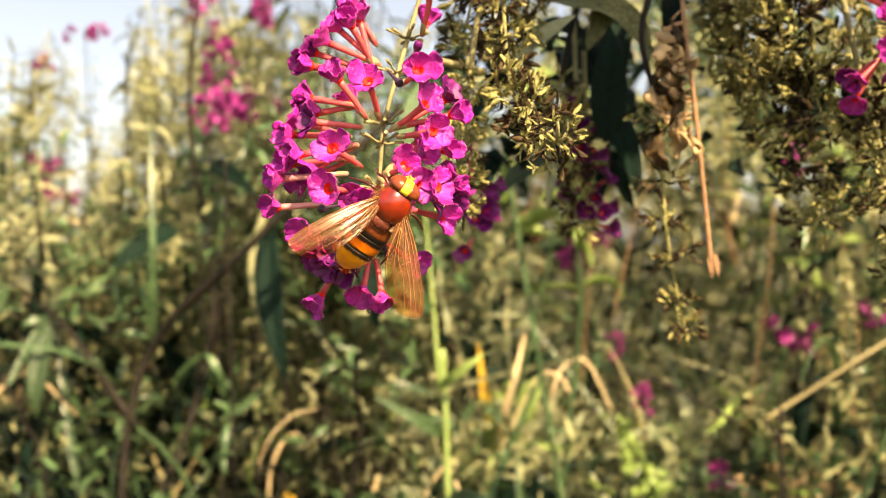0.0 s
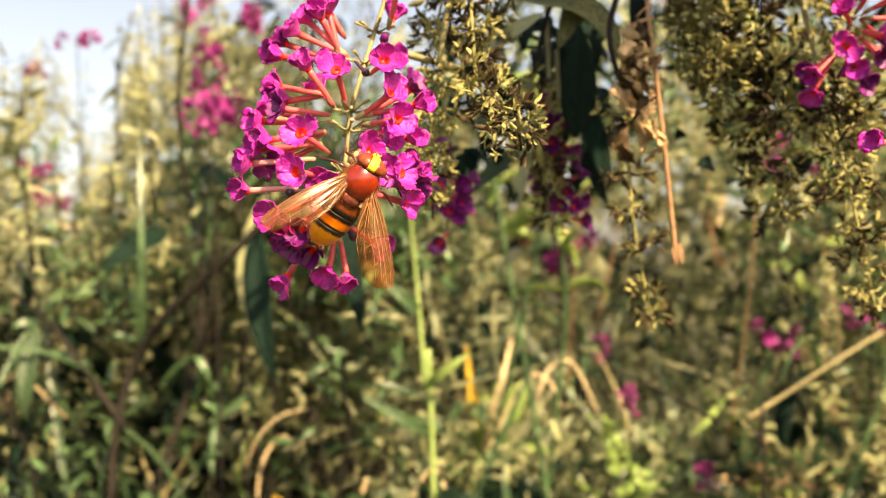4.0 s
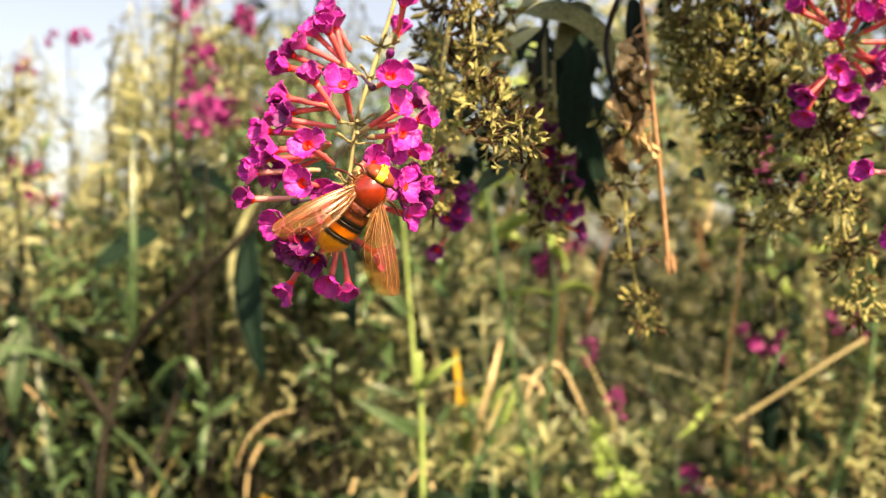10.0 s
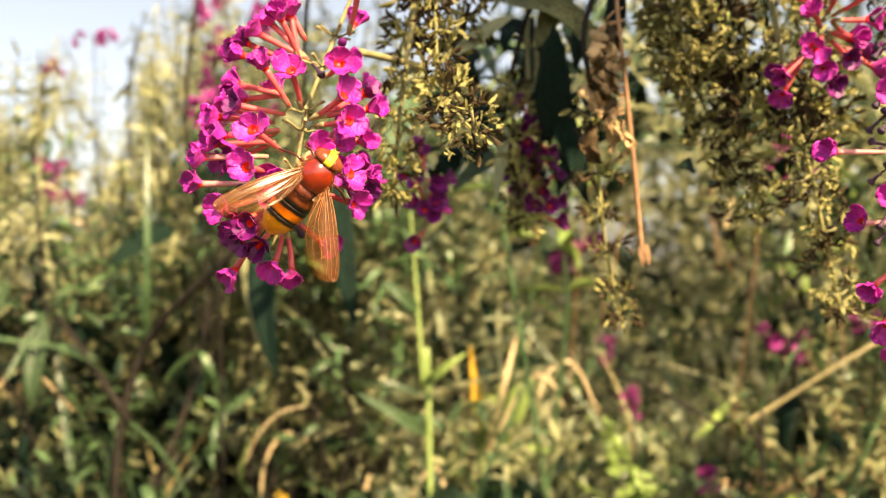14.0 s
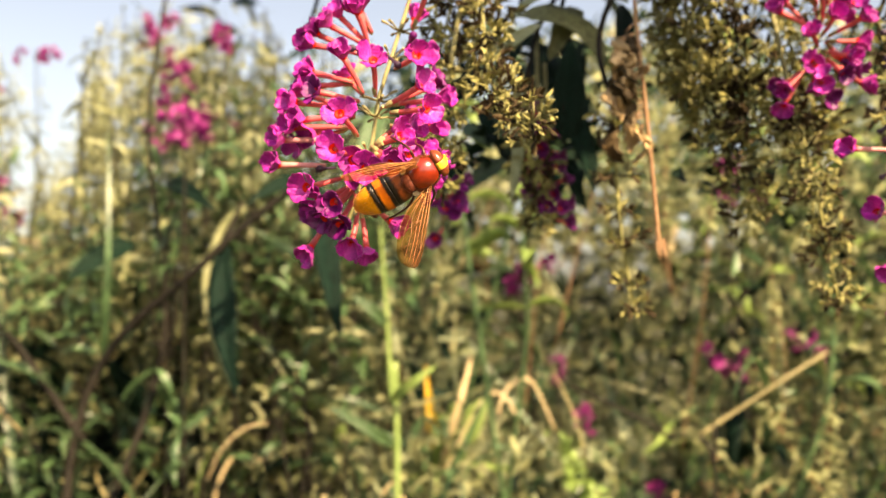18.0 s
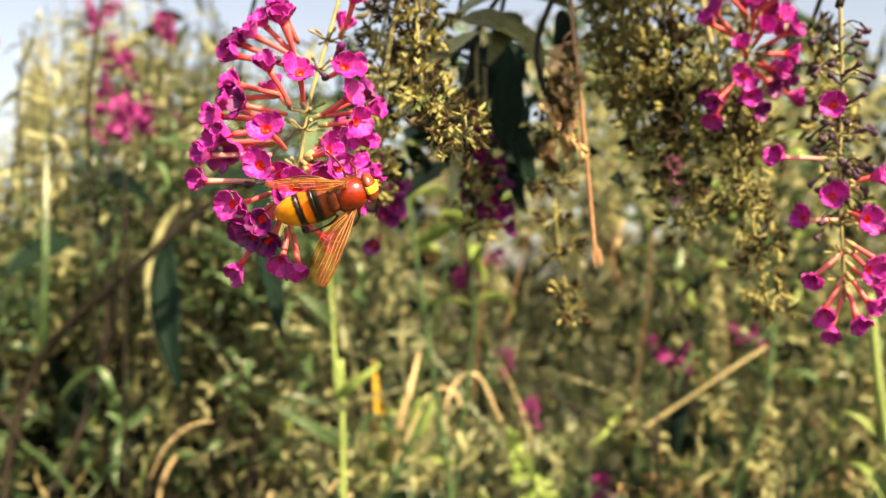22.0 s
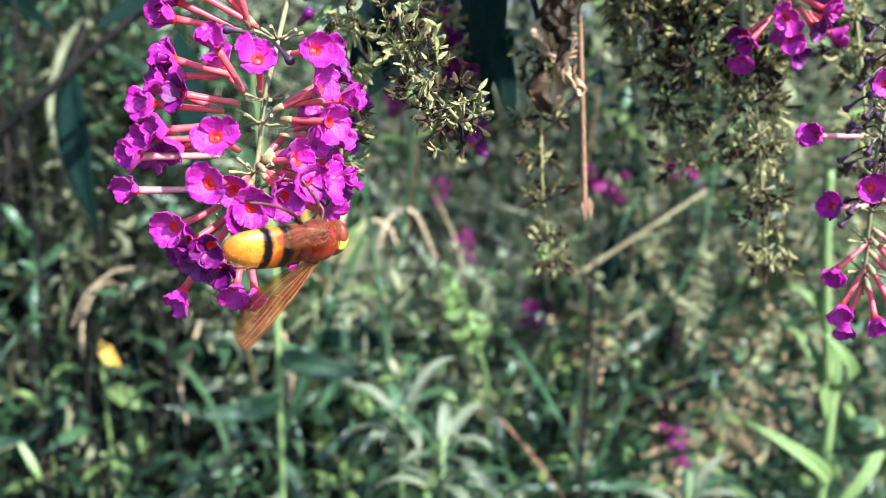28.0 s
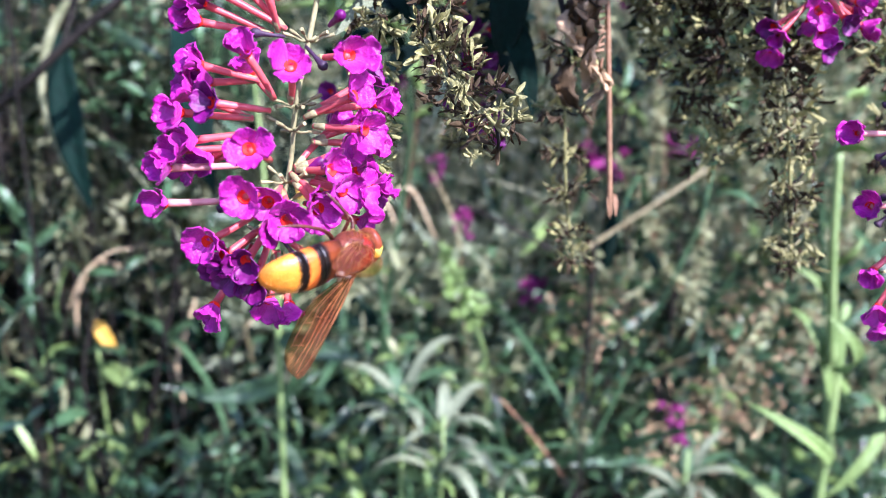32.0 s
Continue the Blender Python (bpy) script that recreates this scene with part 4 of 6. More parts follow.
scattered("small_weeds", SMALL, growth(4800, 8, 0.45, 1.1, kinds=3, keep=sunlit), LEAF, "small green leaves of weeds", "foliage")
scattered("dry_litter", CURLED, growth(260, 9, 0.62, 1.1, kinds=3, size=(0.5, 1.2)), STRAW, "dry straw-coloured curled leaves", "dry leaves")
shoots("leafy_sprays", 190, 28, LANCE, 0.5, 1.0, LEAF, BARK, "shrub sprays with mid-green lance-shaped leaves against the sky", (10, 18), 0.5, 0.3, (0.06, 0.14), keep=high_left, s1=0.22, stem_r=0.0006)
leafy_shoots("tall_shoot", 62, 31, 0.036, 0.008, 0.55, 1.1, LEAF, BARK, "tall thin shrub shoot with mid-green lance-shaped leaves", "shrub", leaf_count=(8, 12), droop=0.3, reach=0.14, s0=0.06, s1=0.33, a0=-0.30, a1=-0.06, stem_r=0.0004)
# Pale tones stand where the sun would fall; the light is leaf colour.
shoots("sunny_sprays", 60, 32, LANCE, 0.55, 1.1, LEAF_PALE, BARK, "pale green shrub sprays against the sky, sun in their colour", (10, 18), 0.45, 0.3, (0.06, 0.14), a0=-0.34, a1=-0.08, s0=0.04, s1=0.30, stem_r=0.0006)
shoots("edge_sprays", 300, 33, LANCE, 0.7, 1.4, LEAF_PALE, LEAF_PALE, "pale sprays in front of the bright sky, sun in their colour", (10, 16), 0.5, 0.3, (0.08, 0.2), a0=-0.72, a1=-0.20, s0=0.0, s1=0.34, stem_r=0.0007, density=lace)
shoots("lit_sprays", 110, 35, LANCE, 0.60, 0.95, LEAF_PALE, BARK, "pale sprays behind the hanging leaf, sun in their colour", (10, 16), 0.45, 0.3, (0.08, 0.16), a0=-0.24, a1=-0.05, s0=-0.17, s1=0.0, stem_r=0.0007, density=lambda a, s: 1.0)
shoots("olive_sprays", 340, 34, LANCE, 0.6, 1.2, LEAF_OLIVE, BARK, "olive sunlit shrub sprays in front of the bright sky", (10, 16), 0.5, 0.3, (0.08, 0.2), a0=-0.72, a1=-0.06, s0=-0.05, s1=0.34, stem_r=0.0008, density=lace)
scattered("pale_undergrowth", NARROW, growth(5000, 29, 0.85, 1.7, keep=right_haze, size=(0.6, 1.5), a0=-0.26), LEAF_PALE, "pale weeds and grass, sun in their colour", "foliage")
scattered("grey_weeds", NARROW, growth(3200, 30, 0.6, 1.15, keep=mid_low, size=(0.4, 1.0), a0=-0.1), LEAF_GREY, "soft grey-green leaves of low weeds", "foliage")
shoots("wispy_shoots", 170, 26, LANCE, 0.5, 1.0, LEAF_PALE, BARK, "thin wispy shoots with small pale leaves against the sky", (10, 18), 0.42, 0.3, (0.06, 0.14), keep=high_left, s1=0.24, stem_r=0.0006)
shoots("seed_stalks", 110, 27, SMALL, 0.42, 0.95, LEAF_OLIVE, TWIG, "olive drying seed stalks with many small husks", (50, 90), 0.9, 0.6, (0.1, 0.22), keep=right_only, stem_r=0.0006, lean=0.8)
leafy_shoots("shrub_shoot", 78, 41, 0.062, 0.013, 0.5, 1.1, LEAF_SHADED, BARK, "woody shrub shoot with drooping dark green lance-shaped leaves", "shrub", keep=sunlit_left)
leafy_shoots("leafy_shoot", 66, 42, 0.048, 0.010, 0.45, 1.0, LEAF, BARK, "leafy green shoot with narrow pointed leaves", leaf_count=(10, 16), keep=thin_left)
leafy_shoots("bright_shoot", 52, 43, 0.045, 0.011, 0.42, 0.9, LEAF_LIGHT, LEAF, "soft bright green shoot, full sun put into its colour", reach=0.16, keep=bright_keep)
leafy_shoots("dead_shoot", 16, 44, 0.046, 0.0045, 0.62, 0.95, STRAW, BARK, "dead straw-coloured stem with dry curled leaves", leaf_count=(5, 9), droop=0.0, reach=0.2, bends=(1.6, 2.4, 3.0), curl=0.6, stem_r=0.0008, s1=0.1)
leafy_shoots("low_weed", 46, 45, 0.040, 0.008, 0.42, 0.85, LEAF, LEAF, "low grey-green weed with narrow arching leaves", leaf_count=(10, 16), droop=0.7, reach=0.14, keep=low_only, s0=-0.70)
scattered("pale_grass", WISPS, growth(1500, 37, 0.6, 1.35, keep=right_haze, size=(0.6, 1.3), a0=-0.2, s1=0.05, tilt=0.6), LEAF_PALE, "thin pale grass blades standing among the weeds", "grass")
scattered("straw_grass", WISPS, growth(380, 38, 0.55, 1.1, size=(0.5, 1.1), s1=0.0, tilt=0.9), STRAW_OLD, "thin dry grass blades among the weeds", "grass")
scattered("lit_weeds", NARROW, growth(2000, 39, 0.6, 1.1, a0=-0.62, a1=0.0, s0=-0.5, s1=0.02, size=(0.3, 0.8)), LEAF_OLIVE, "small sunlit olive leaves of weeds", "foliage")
scattered("bright_weeds", NARROW, growth(420, 36, 0.55, 1.1, keep=clump, size=(0.5, 1.0), a0=-0.3, a1=0.6, s0=-0.5, s1=-0.02), LEAF_LIGHT, "soft bright green leaves of weeds, full sun put into their colour", "foliage")
scattered("weed_grass", GRASS, [(k, Matrix.Translation((0, 0, -0.08)) @ m) for k, m in growth(700, 10, 0.5, 1.3, s1=0.0, tilt=0.8)], LEAF, "long green grass blades among the weeds", "grass")
scattered("meadow_grass", GRASS, [(random.Random(i).randrange(4), Matrix.Translation((random.Random(i).uniform(-6, 6), random.Random(i + 9000).uniform(-3, 9), 0)) @ Euler((0, 0, i * 1.7)).to_matrix().to_4x4() @ Matrix.Scale(1.4, 4)) for i in range(5000)], LEAF_OLIVE, "rough grass on the ground all round", "grass")


def around(centres, count, spread, seed):
    """Poses in loose heaps round a few centres."""
    rng = random.Random(seed)
    out = []
    for c in centres:
        for k in range(count):
            q = Vector((rng.gauss(c[0], spread), rng.gauss(c[1], spread), rng.gauss(c[2], spread)))
            out.append((rng.randrange(3), Matrix.Translation(q) @ Euler((rng.uniform(0, 6.28), rng.uniform(0, 6.28), rng.uniform(0, 6.28))).to_matrix().to_4x4() @ Matrix.Scale(rng.uniform(0.25, 0.6), 4)))
    return out


scattered("dead_seed_heads", SMALL, around([(0.373, 0.5, 0.857), (0.337, 0.5, 0.828), (0.415, 0.5, 0.875), (0.264, 0.5, 0.957), (0.407, 0.5, 0.939)], 150, 0.020, 61), DRY_LEAF, "brown dead seed heads among the low weeds", "dry seed heads")


def side_growth(count, seed):
    """Lower growth on both sides of the thicket, beyond the view."""
    rng = random.Random(seed)
    out = []
    while len(out) < count:
        x, y = rng.uniform(-3.6, 3.6), rng.uniform(0.1, 3.4)
        if -0.74 * (y + 0.155) < x < 1.0 * (y + 0.155) or y < 0.45 + 0.5 * noise.noise(Vector((x * 0.9, 2.0, 0.0))) or abs(x) + 0.6 * y > 4.2 + noise.noise(Vector((x, y, 9.0))):
            continue
        z = rng.random() * (0.75 + 0.35 * noise.noise(Vector((x * 1.3, y * 1.3, 5.0))))
        out.append((rng.randrange(3), Matrix.Translation((x, y, max(0.02, z))) @ Euler((rng.gauss(0, 0.8), rng.gauss(0, 0.8), rng.uniform(0, 6.28))).to_matrix().to_4x4() @ Matrix.Scale(rng.uniform(1.2, 2.6), 4)))
    return out


scattered("side_foliage", BROAD, side_growth(7000, 51), LEAF, "green weeds and shrubs on both sides", "foliage")
scattered("side_olive_foliage", BROAD, side_growth(5000, 53), LEAF_OLIVE, "olive sunlit weeds on both sides", "foliage")
scattered("side_dark_foliage", BROAD, side_growth(6000, 52), LEAF_SHADED, "dark green weeds and shrubs on both sides", "foliage")


# ---- shrub parts ----
def stem(parent, points, r0, r1, material, name="stem", n=8, sides=7, label=""):
    base = parent.matrix_basis.translation
    pts = curve([Vector(p) - base for p in points], n)
    return part(name, mesh_of(name, *sweep(pts, taper(len(pts), r0, r1), sides), material), parent, label=label)


LEAF_CACHE = {}


def leaf(parent, base, tip, width, material, bend=0.5, face=(0, -1, 0.25), name="leaf", seed=0, curl=0.0, fold=0.3, label=""):
    """A leaf from base to tip in the world, its upper face towards face."""
    b0 = parent.matrix_basis.translation
    base, tip = Vector(base) - b0, Vector(tip) - b0
    length = (tip - base).length
    key = (round(width / length, 2), bend, material.name, seed % 5, curl, fold)
    if key not in LEAF_CACHE:
        verts, faces = blade(1.0, width / length, bend, fold, 10, 3, 0.03, 0.10, 0.72, curl, seed % 5)
        end = verts[10 * 7 + 3]
        verts = [v / end.length for v in verts]
        LEAF_CACHE[key] = (mesh_of("leaf", verts, faces, material), end.normalized())
    me, end = LEAF_CACHE[key]
    way = (tip - base).normalized()
    look_to = Vector(face) - way * Vector(face).dot(way)
    look_to.normalize()
    goal = Matrix((way.cross(-look_to), -look_to, way)).transposed()
    e2 = Vector((0, end.z, -end.y))
    own = Matrix((Vector((1, 0, 0)), e2, end)).transposed()
    rot = (goal @ own.transposed()).to_4x4()
    return part(name, me, parent, Matrix.Translation(base) @ rot @ Matrix.Scale(length, 4), label)


def valve(length, width, bend, rng):
    """One half of a split capsule: a blunt boat-shaped scale along +z, hollow towards -y."""
    verts, faces, y = [], [], 0.0
    for i, w in enumerate((0.45, 0.85, 1.0, 0.95, 0.55)):
        u = i / 4
        y = bend * length * u * u * 0.5
        for v in (-1, -0.5, 0, 0.5, 1):
            verts.append(Vector((v * w * width * 0.5, y - 0.55 * v * v * w * width * 0.5 + rng.uniform(-0.03, 0.03) * width, length * u * (1 - 0.10 * v * v))))
    for i in range(4):
        for j in range(4):
            a = i * 5 + j
            faces.append((a, a + 1, a + 6, a + 5))
    return verts, faces


def capsule(rng, seed):
    """One dry seed capsule split into two curled, leaf-like valves on a short stalk: vertices and faces."""
    verts, faces = lathe([(0, 0.16 * MM), (0.8 * MM, 0.2 * MM), (1.3 * MM, 0.5 * MM), (1.7 * MM, 0.3 * MM)], 4)
    verts, faces = list(verts), list(faces)
    for side in (0, 3.14):
        v, f = valve(rng.uniform(3.0, 4.4) * MM, rng.uniform(1.05, 1.45) * MM, rng.uniform(-0.1, 0.35), rng)
        m = Matrix.Translation((0, 0, 1.1 * MM)) @ Euler((0, 0, side + rng.uniform(-0.4, 0.4))).to_matrix().to_4x4() @ Euler((rng.uniform(-0.38, -0.04), rng.uniform(-0.15, 0.15), 0)).to_matrix().to_4x4()
        b = len(verts)
        verts += [m @ q for q in v]
        faces += [tuple(q + b for q in g) for g in f]
    return verts, faces


CAPSULE_SHAPES = [capsule(random.Random(s), s) for s in range(8)]
CAPSULES = {"green": [mesh_of("seed_capsule", *c, CAPSULE) for c in CAPSULE_SHAPES], "dry": [mesh_of("seed_capsule", *c, CAPSULE_DRY) for c in CAPSULE_SHAPES]}


def seed_panicle(path, count, r0, r1, mix, label, seed, near=False):
    """A spent flower spike: axis, side stalks and small groups of seed capsules in whorls; where far, the capsules are joined."""
    rng = random.Random(seed)
    mix = min(0.9, mix * 0.85)
    ob = thing("seed_panicle", path[0], label, "seed head", "spent flower spikes")
    base = Vector(path[0])
    pts = curve([Vector(p) - base for p in path], 10)
    part("axis", mesh_of("axis", *sweep(pts, taper(len(pts), 0.55 * MM, 0.35 * MM), 6), CAPSULE), ob)
    whorls = max(4, count // 11)
    joined = {"green": [[], []], "dry": [[], []]}
    for w in range(whorls):
        f = (w + 0.5) / whorls
        i = min(len(pts) - 2, int(f * (len(pts) - 1)))
        c, way = pts[i], (pts[i + 1] - pts[i]).normalized()
        radius = r0 + (r1 - r0) * f
        side = way.orthogonal().normalized()
        for k in range(int(count / whorls)):
            out = Matrix.Rotation(k * 2.4 + w, 3, way) @ side
            hub = c + out * radius * rng.uniform(0.15, 0.75) + way * rng.uniform(-0.3, 0.3) * radius
            aim = (out + way * rng.uniform(-0.4, 0.9) + Vector((rng.gauss(0, 0.35), rng.gauss(0, 0.35), rng.gauss(0, 0.35)))).normalized()
            kind = "dry" if rng.random() < mix else "green"
            cyme = frame_along(hub, hub + aim)
            for j in range(3):
                n = rng.randrange(8)
                m = cyme @ Matrix.Translation((rng.uniform(-1.2, 1.2) * MM, rng.uniform(-1.2, 1.2) * MM, rng.uniform(0, 1.6) * MM)) @ Euler((rng.gauss(0, 0.7), rng.gauss(0, 0.7), rng.uniform(0, 6.28))).to_matrix().to_4x4() @ Matrix.Scale(rng.uniform(0.5, 0.95) * (1.0 if near else 1.3), 4)
                if near:
                    part("seed_capsule", CAPSULES[kind][n], ob, m)
                else:
                    verts, faces = joined[kind]
                    b = len(verts)
                    verts += [m @ v for v in CAPSULE_SHAPES[n][0]]
                    faces += [tuple(q + b for q in g) for g in CAPSULE_SHAPES[n][1]]
            if k % 4 == 0:
                part("stalk", mesh_of("stalk", *sweep([c, (c + hub) / 2 + way * 0.0006, hub], [0.4 * MM, 0.34 * MM, 0.3 * MM], 5), BARK if kind == "dry" else FLOWER_STEM), ob)
    for kind, material in (("green", CAPSULE), ("dry", CAPSULE_DRY)):
        if joined[kind][0]:
            tagged(part("seed_husk", mesh_of("seed_husk", *joined[kind], material), ob), kind="stuff")
    return ob


seed_panicle([(0.0150, 0.045, 1.222), (0.0157, 0.031, 1.1850), (0.0238, 0.012, 1.1692)], 125, 0.0034, 0.0082, 0.4, "olive spent flower spike with split seed capsules beside the flower", 1, near=True)
seed_panicle([(0.0073, 0.046, 1.192), (0.005, 0.043, 1.172), (0.004, 0.042, 1.1573)], 60, 0.006, 0.004, 0.15, "drooping olive-gold seed spike behind the flower", 2, near=True)
seed_panicle([(0.013, 0.064, 1.236), (0.009, 0.062, 1.215), (0.005, 0.058, 1.198)], 70, 0.008, 0.006, 0.75, "dark brown dry seed spike above the flower", 3)
seed_panicle([(0.026, 0.072, 1.240), (0.022, 0.072, 1.215), (0.018, 0.070, 1.200)], 60, 0.009, 0.006, 0.3, "gold-green spent flower spike", 4)
seed_panicle([(0.0575, 0.072, 1.186), (0.0606, 0.075, 1.1498), (0.0669, 0.080, 1.122)], 75, 0.009, 0.003, 0.65, "slender hanging olive seed spike beside the dry twig", 5, near=True)
seed_panicle([(0.073, 0.082, 1.246), (0.080, 0.076, 1.215), (0.088, 0.074, 1.192)], 200, 0.0125, 0.0105, 0.1, "dense golden-green spent flower spike", 6)
seed_panicle([(0.092, 0.084, 1.240), (0.096, 0.074, 1.205), (0.100, 0.066, 1.178)], 180, 0.0125, 0.0105, 0.45, "dense olive spent flower spike", 7)
seed_panicle([(0.084, 0.088, 1.205), (0.093, 0.080, 1.180), (0.103, 0.072, 1.153)], 130, 0.011, 0.009, 0.5, "dark dry spent flower spike", 8)
seed_panicle([(0.112, 0.090, 1.240), (0.120, 0.084, 1.205), (0.127, 0.080, 1.180)], 120, 0.011, 0.009, 0.4, "olive spent flower spike", 9)
seed_panicle([(0.106, 0.058, 1.186), (0.1099, 0.055, 1.1646), (0.1198, 0.060, 1.1258)], 165, 0.0095, 0.006, 0.55, "hanging olive seed spike beside a flower", 10, near=True)
seed_panicle([(0.036, 0.104, 1.200), (0.039, 0.104, 1.175), (0.0409, 0.104, 1.152)], 80, 0.008, 0.006, 0.4, "olive spent flower spike in shade", 11)
seed_panicle([(0.139, 0.07, 1.215), (0.140, 0.06, 1.185), (0.141, 0.05, 1.150)], 80, 0.009, 0.006, 0.8, "dark dry seed spike", 12)

# The dry broken twig with its shrivelled leaf.
twig = thing("dry_twig", (0.0628, 0.065, 1.2115), "straw-brown broken dry twig hanging with a shrivelled leaf", "twig")
stem(twig, [(0.0622, 0.066, 1.236), (0.0628, 0.065, 1.2115), (0.0653, 0.065, 1.1867), (0.0676, 0.065, 1.160), (0.0690, 0.065, 1.1420)], 0.0005, 0.00078, TWIG, "stick")
for s, (dx, dz, l) in enumerate(((0.001, 0, 0.006), (-0.0006, -0.0004, 0.004))):
    leaf(twig, (0.0688 + dx, 0.0648, 1.1475 + dz), (0.0695 + dx, 0.0645, 1.1415 + dz), 0.0014, TWIG, 0.2, name="splinter", seed=s)


def crumpled(parent, place, size, seed, material):
    """A dry leaf crumpled into folds: a sheet thrown about by two scales of noise, closed at the back."""
    nu, nv, off = 12, 8, Vector((seed * 7.1, 3.3, 1.9))
    front, back = [], []
    for i in range(nu + 1):
        u = i / nu
        w = math.sin(math.pi * (0.08 + 0.86 * u)) ** 0.6
        for j in range(nv + 1):
            v = 2 * j / nv - 1
            q = Vector((v * w * 0.17 + 0.20 * math.sin(u * 4 + seed), 0.15 * math.sin(v * 2.6 + seed) * w + 0.16 * math.cos(u * 5 + 2 * seed), -u))
            d = 0.13 * noise.noise_vector(q * 3.5 + off) + 0.10 * noise.noise_vector(q * 9 + off)
            front.append((q + d) * size)
            back.append((q + d + Vector((0.01, 0.035, 0.0))) * size)
    k, n = nv + 1, (nu + 1) * (nv + 1)
    faces = []
    for i in range(nu):
        for j in range(nv):
            a = i * k + j
            faces += [(a, a + 1, a + k + 1, a + k), (n + a, n + a + k, n + a + k + 1, n + a + 1)]
    base = parent.matrix_basis.translation
    return part("shrivelled_leaf", mesh_of("shrivelled_leaf", front + back, faces, material), parent, Matrix.Translation(Vector(place) - base) @ Euler((0, 0, seed * 1.7)).to_matrix().to_4x4())


rng = random.Random(12)
for k in range(17):
    dx, z, size = rng.uniform(-0.0078, 0.0004), 1.2085 - 0.0019 * k + rng.uniform(-0.001, 0.001), rng.uniform(0.0075, 0.0125)
    crumpled(twig, (0.0640 + dx, 0.065 - 0.001 * (k % 2), z), size, k, DRY_LEAF if k % 3 else CAPSULE_DRY)
    stem(twig, [(0.0645, 0.065, z + 0.002), (0.0640 + dx * 0.5, 0.065, z + 0.001), (0.0640 + dx, 0.065, z - 0.001)], 0.0003, 0.0003, TWIG, "leaf_stalk", 3, 5)

# The bush that carries the sprays: arching branches from the ground, over and above the view.
bush = thing("butterfly_bush", (0.34, -0.06, 0.0), "butterfly bush with arching woody branches and drooping grey-green leaves", "shrub")
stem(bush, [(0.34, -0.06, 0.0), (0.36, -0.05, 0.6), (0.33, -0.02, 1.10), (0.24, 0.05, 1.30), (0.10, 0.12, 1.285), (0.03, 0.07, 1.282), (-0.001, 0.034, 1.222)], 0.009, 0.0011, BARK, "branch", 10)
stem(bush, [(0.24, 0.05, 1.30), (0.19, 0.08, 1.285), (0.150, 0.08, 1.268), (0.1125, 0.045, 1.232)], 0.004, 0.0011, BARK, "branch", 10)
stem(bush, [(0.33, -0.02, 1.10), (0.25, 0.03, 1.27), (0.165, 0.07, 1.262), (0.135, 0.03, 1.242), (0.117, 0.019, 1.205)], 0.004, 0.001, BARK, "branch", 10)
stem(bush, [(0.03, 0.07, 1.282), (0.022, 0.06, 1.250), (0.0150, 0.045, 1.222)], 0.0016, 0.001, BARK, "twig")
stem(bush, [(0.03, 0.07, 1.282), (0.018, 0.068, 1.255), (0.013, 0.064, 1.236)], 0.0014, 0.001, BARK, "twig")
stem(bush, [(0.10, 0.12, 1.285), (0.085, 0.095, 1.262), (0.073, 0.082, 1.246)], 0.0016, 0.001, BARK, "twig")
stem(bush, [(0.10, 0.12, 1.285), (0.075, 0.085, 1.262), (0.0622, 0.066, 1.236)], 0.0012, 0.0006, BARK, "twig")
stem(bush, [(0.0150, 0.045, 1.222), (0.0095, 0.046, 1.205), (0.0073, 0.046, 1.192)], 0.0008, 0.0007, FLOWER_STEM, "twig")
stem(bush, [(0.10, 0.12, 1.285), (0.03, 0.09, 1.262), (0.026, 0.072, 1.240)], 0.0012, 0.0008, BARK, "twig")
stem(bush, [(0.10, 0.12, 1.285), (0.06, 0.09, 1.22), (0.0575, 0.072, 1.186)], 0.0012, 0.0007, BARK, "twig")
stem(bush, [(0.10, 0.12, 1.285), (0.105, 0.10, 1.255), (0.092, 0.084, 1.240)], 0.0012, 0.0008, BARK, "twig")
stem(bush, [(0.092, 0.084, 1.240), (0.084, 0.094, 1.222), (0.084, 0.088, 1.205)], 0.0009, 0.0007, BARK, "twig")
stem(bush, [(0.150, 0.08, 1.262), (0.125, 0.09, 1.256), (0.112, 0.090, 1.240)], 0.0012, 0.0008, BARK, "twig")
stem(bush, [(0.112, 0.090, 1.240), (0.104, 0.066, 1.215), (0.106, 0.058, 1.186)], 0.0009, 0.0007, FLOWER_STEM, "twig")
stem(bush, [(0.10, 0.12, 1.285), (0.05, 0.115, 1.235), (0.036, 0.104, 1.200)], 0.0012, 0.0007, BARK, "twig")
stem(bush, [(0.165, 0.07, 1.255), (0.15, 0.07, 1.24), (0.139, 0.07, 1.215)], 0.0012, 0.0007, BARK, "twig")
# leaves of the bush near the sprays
# Two broad leaves whose dark teal holds the shade on them.
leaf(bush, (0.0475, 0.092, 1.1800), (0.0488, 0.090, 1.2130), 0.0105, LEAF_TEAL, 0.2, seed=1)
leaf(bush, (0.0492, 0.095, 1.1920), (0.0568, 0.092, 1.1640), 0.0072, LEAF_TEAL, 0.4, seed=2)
leaf(bush, (0.0345, 0.106, 1.2250), (0.0620, 0.098, 1.2040), 0.0125, LEAF_OLIVE, 0.9, (0.1, -0.7, 0.7), seed=1)
leaf(bush, (0.0550, 0.106, 1.2280), (0.0440, 0.100, 1.2080), 0.0080, LEAF_OLIVE, 0.7, (0.1, -0.8, 0.5), seed=3)
stem(bush, [(0.060, 0.11, 1.262), (0.050, 0.108, 1.228), (0.0485, 0.098, 1.205), (0.0475, 0.094, 1.180)], 0.0009, 0.0006, BARK, "twig")
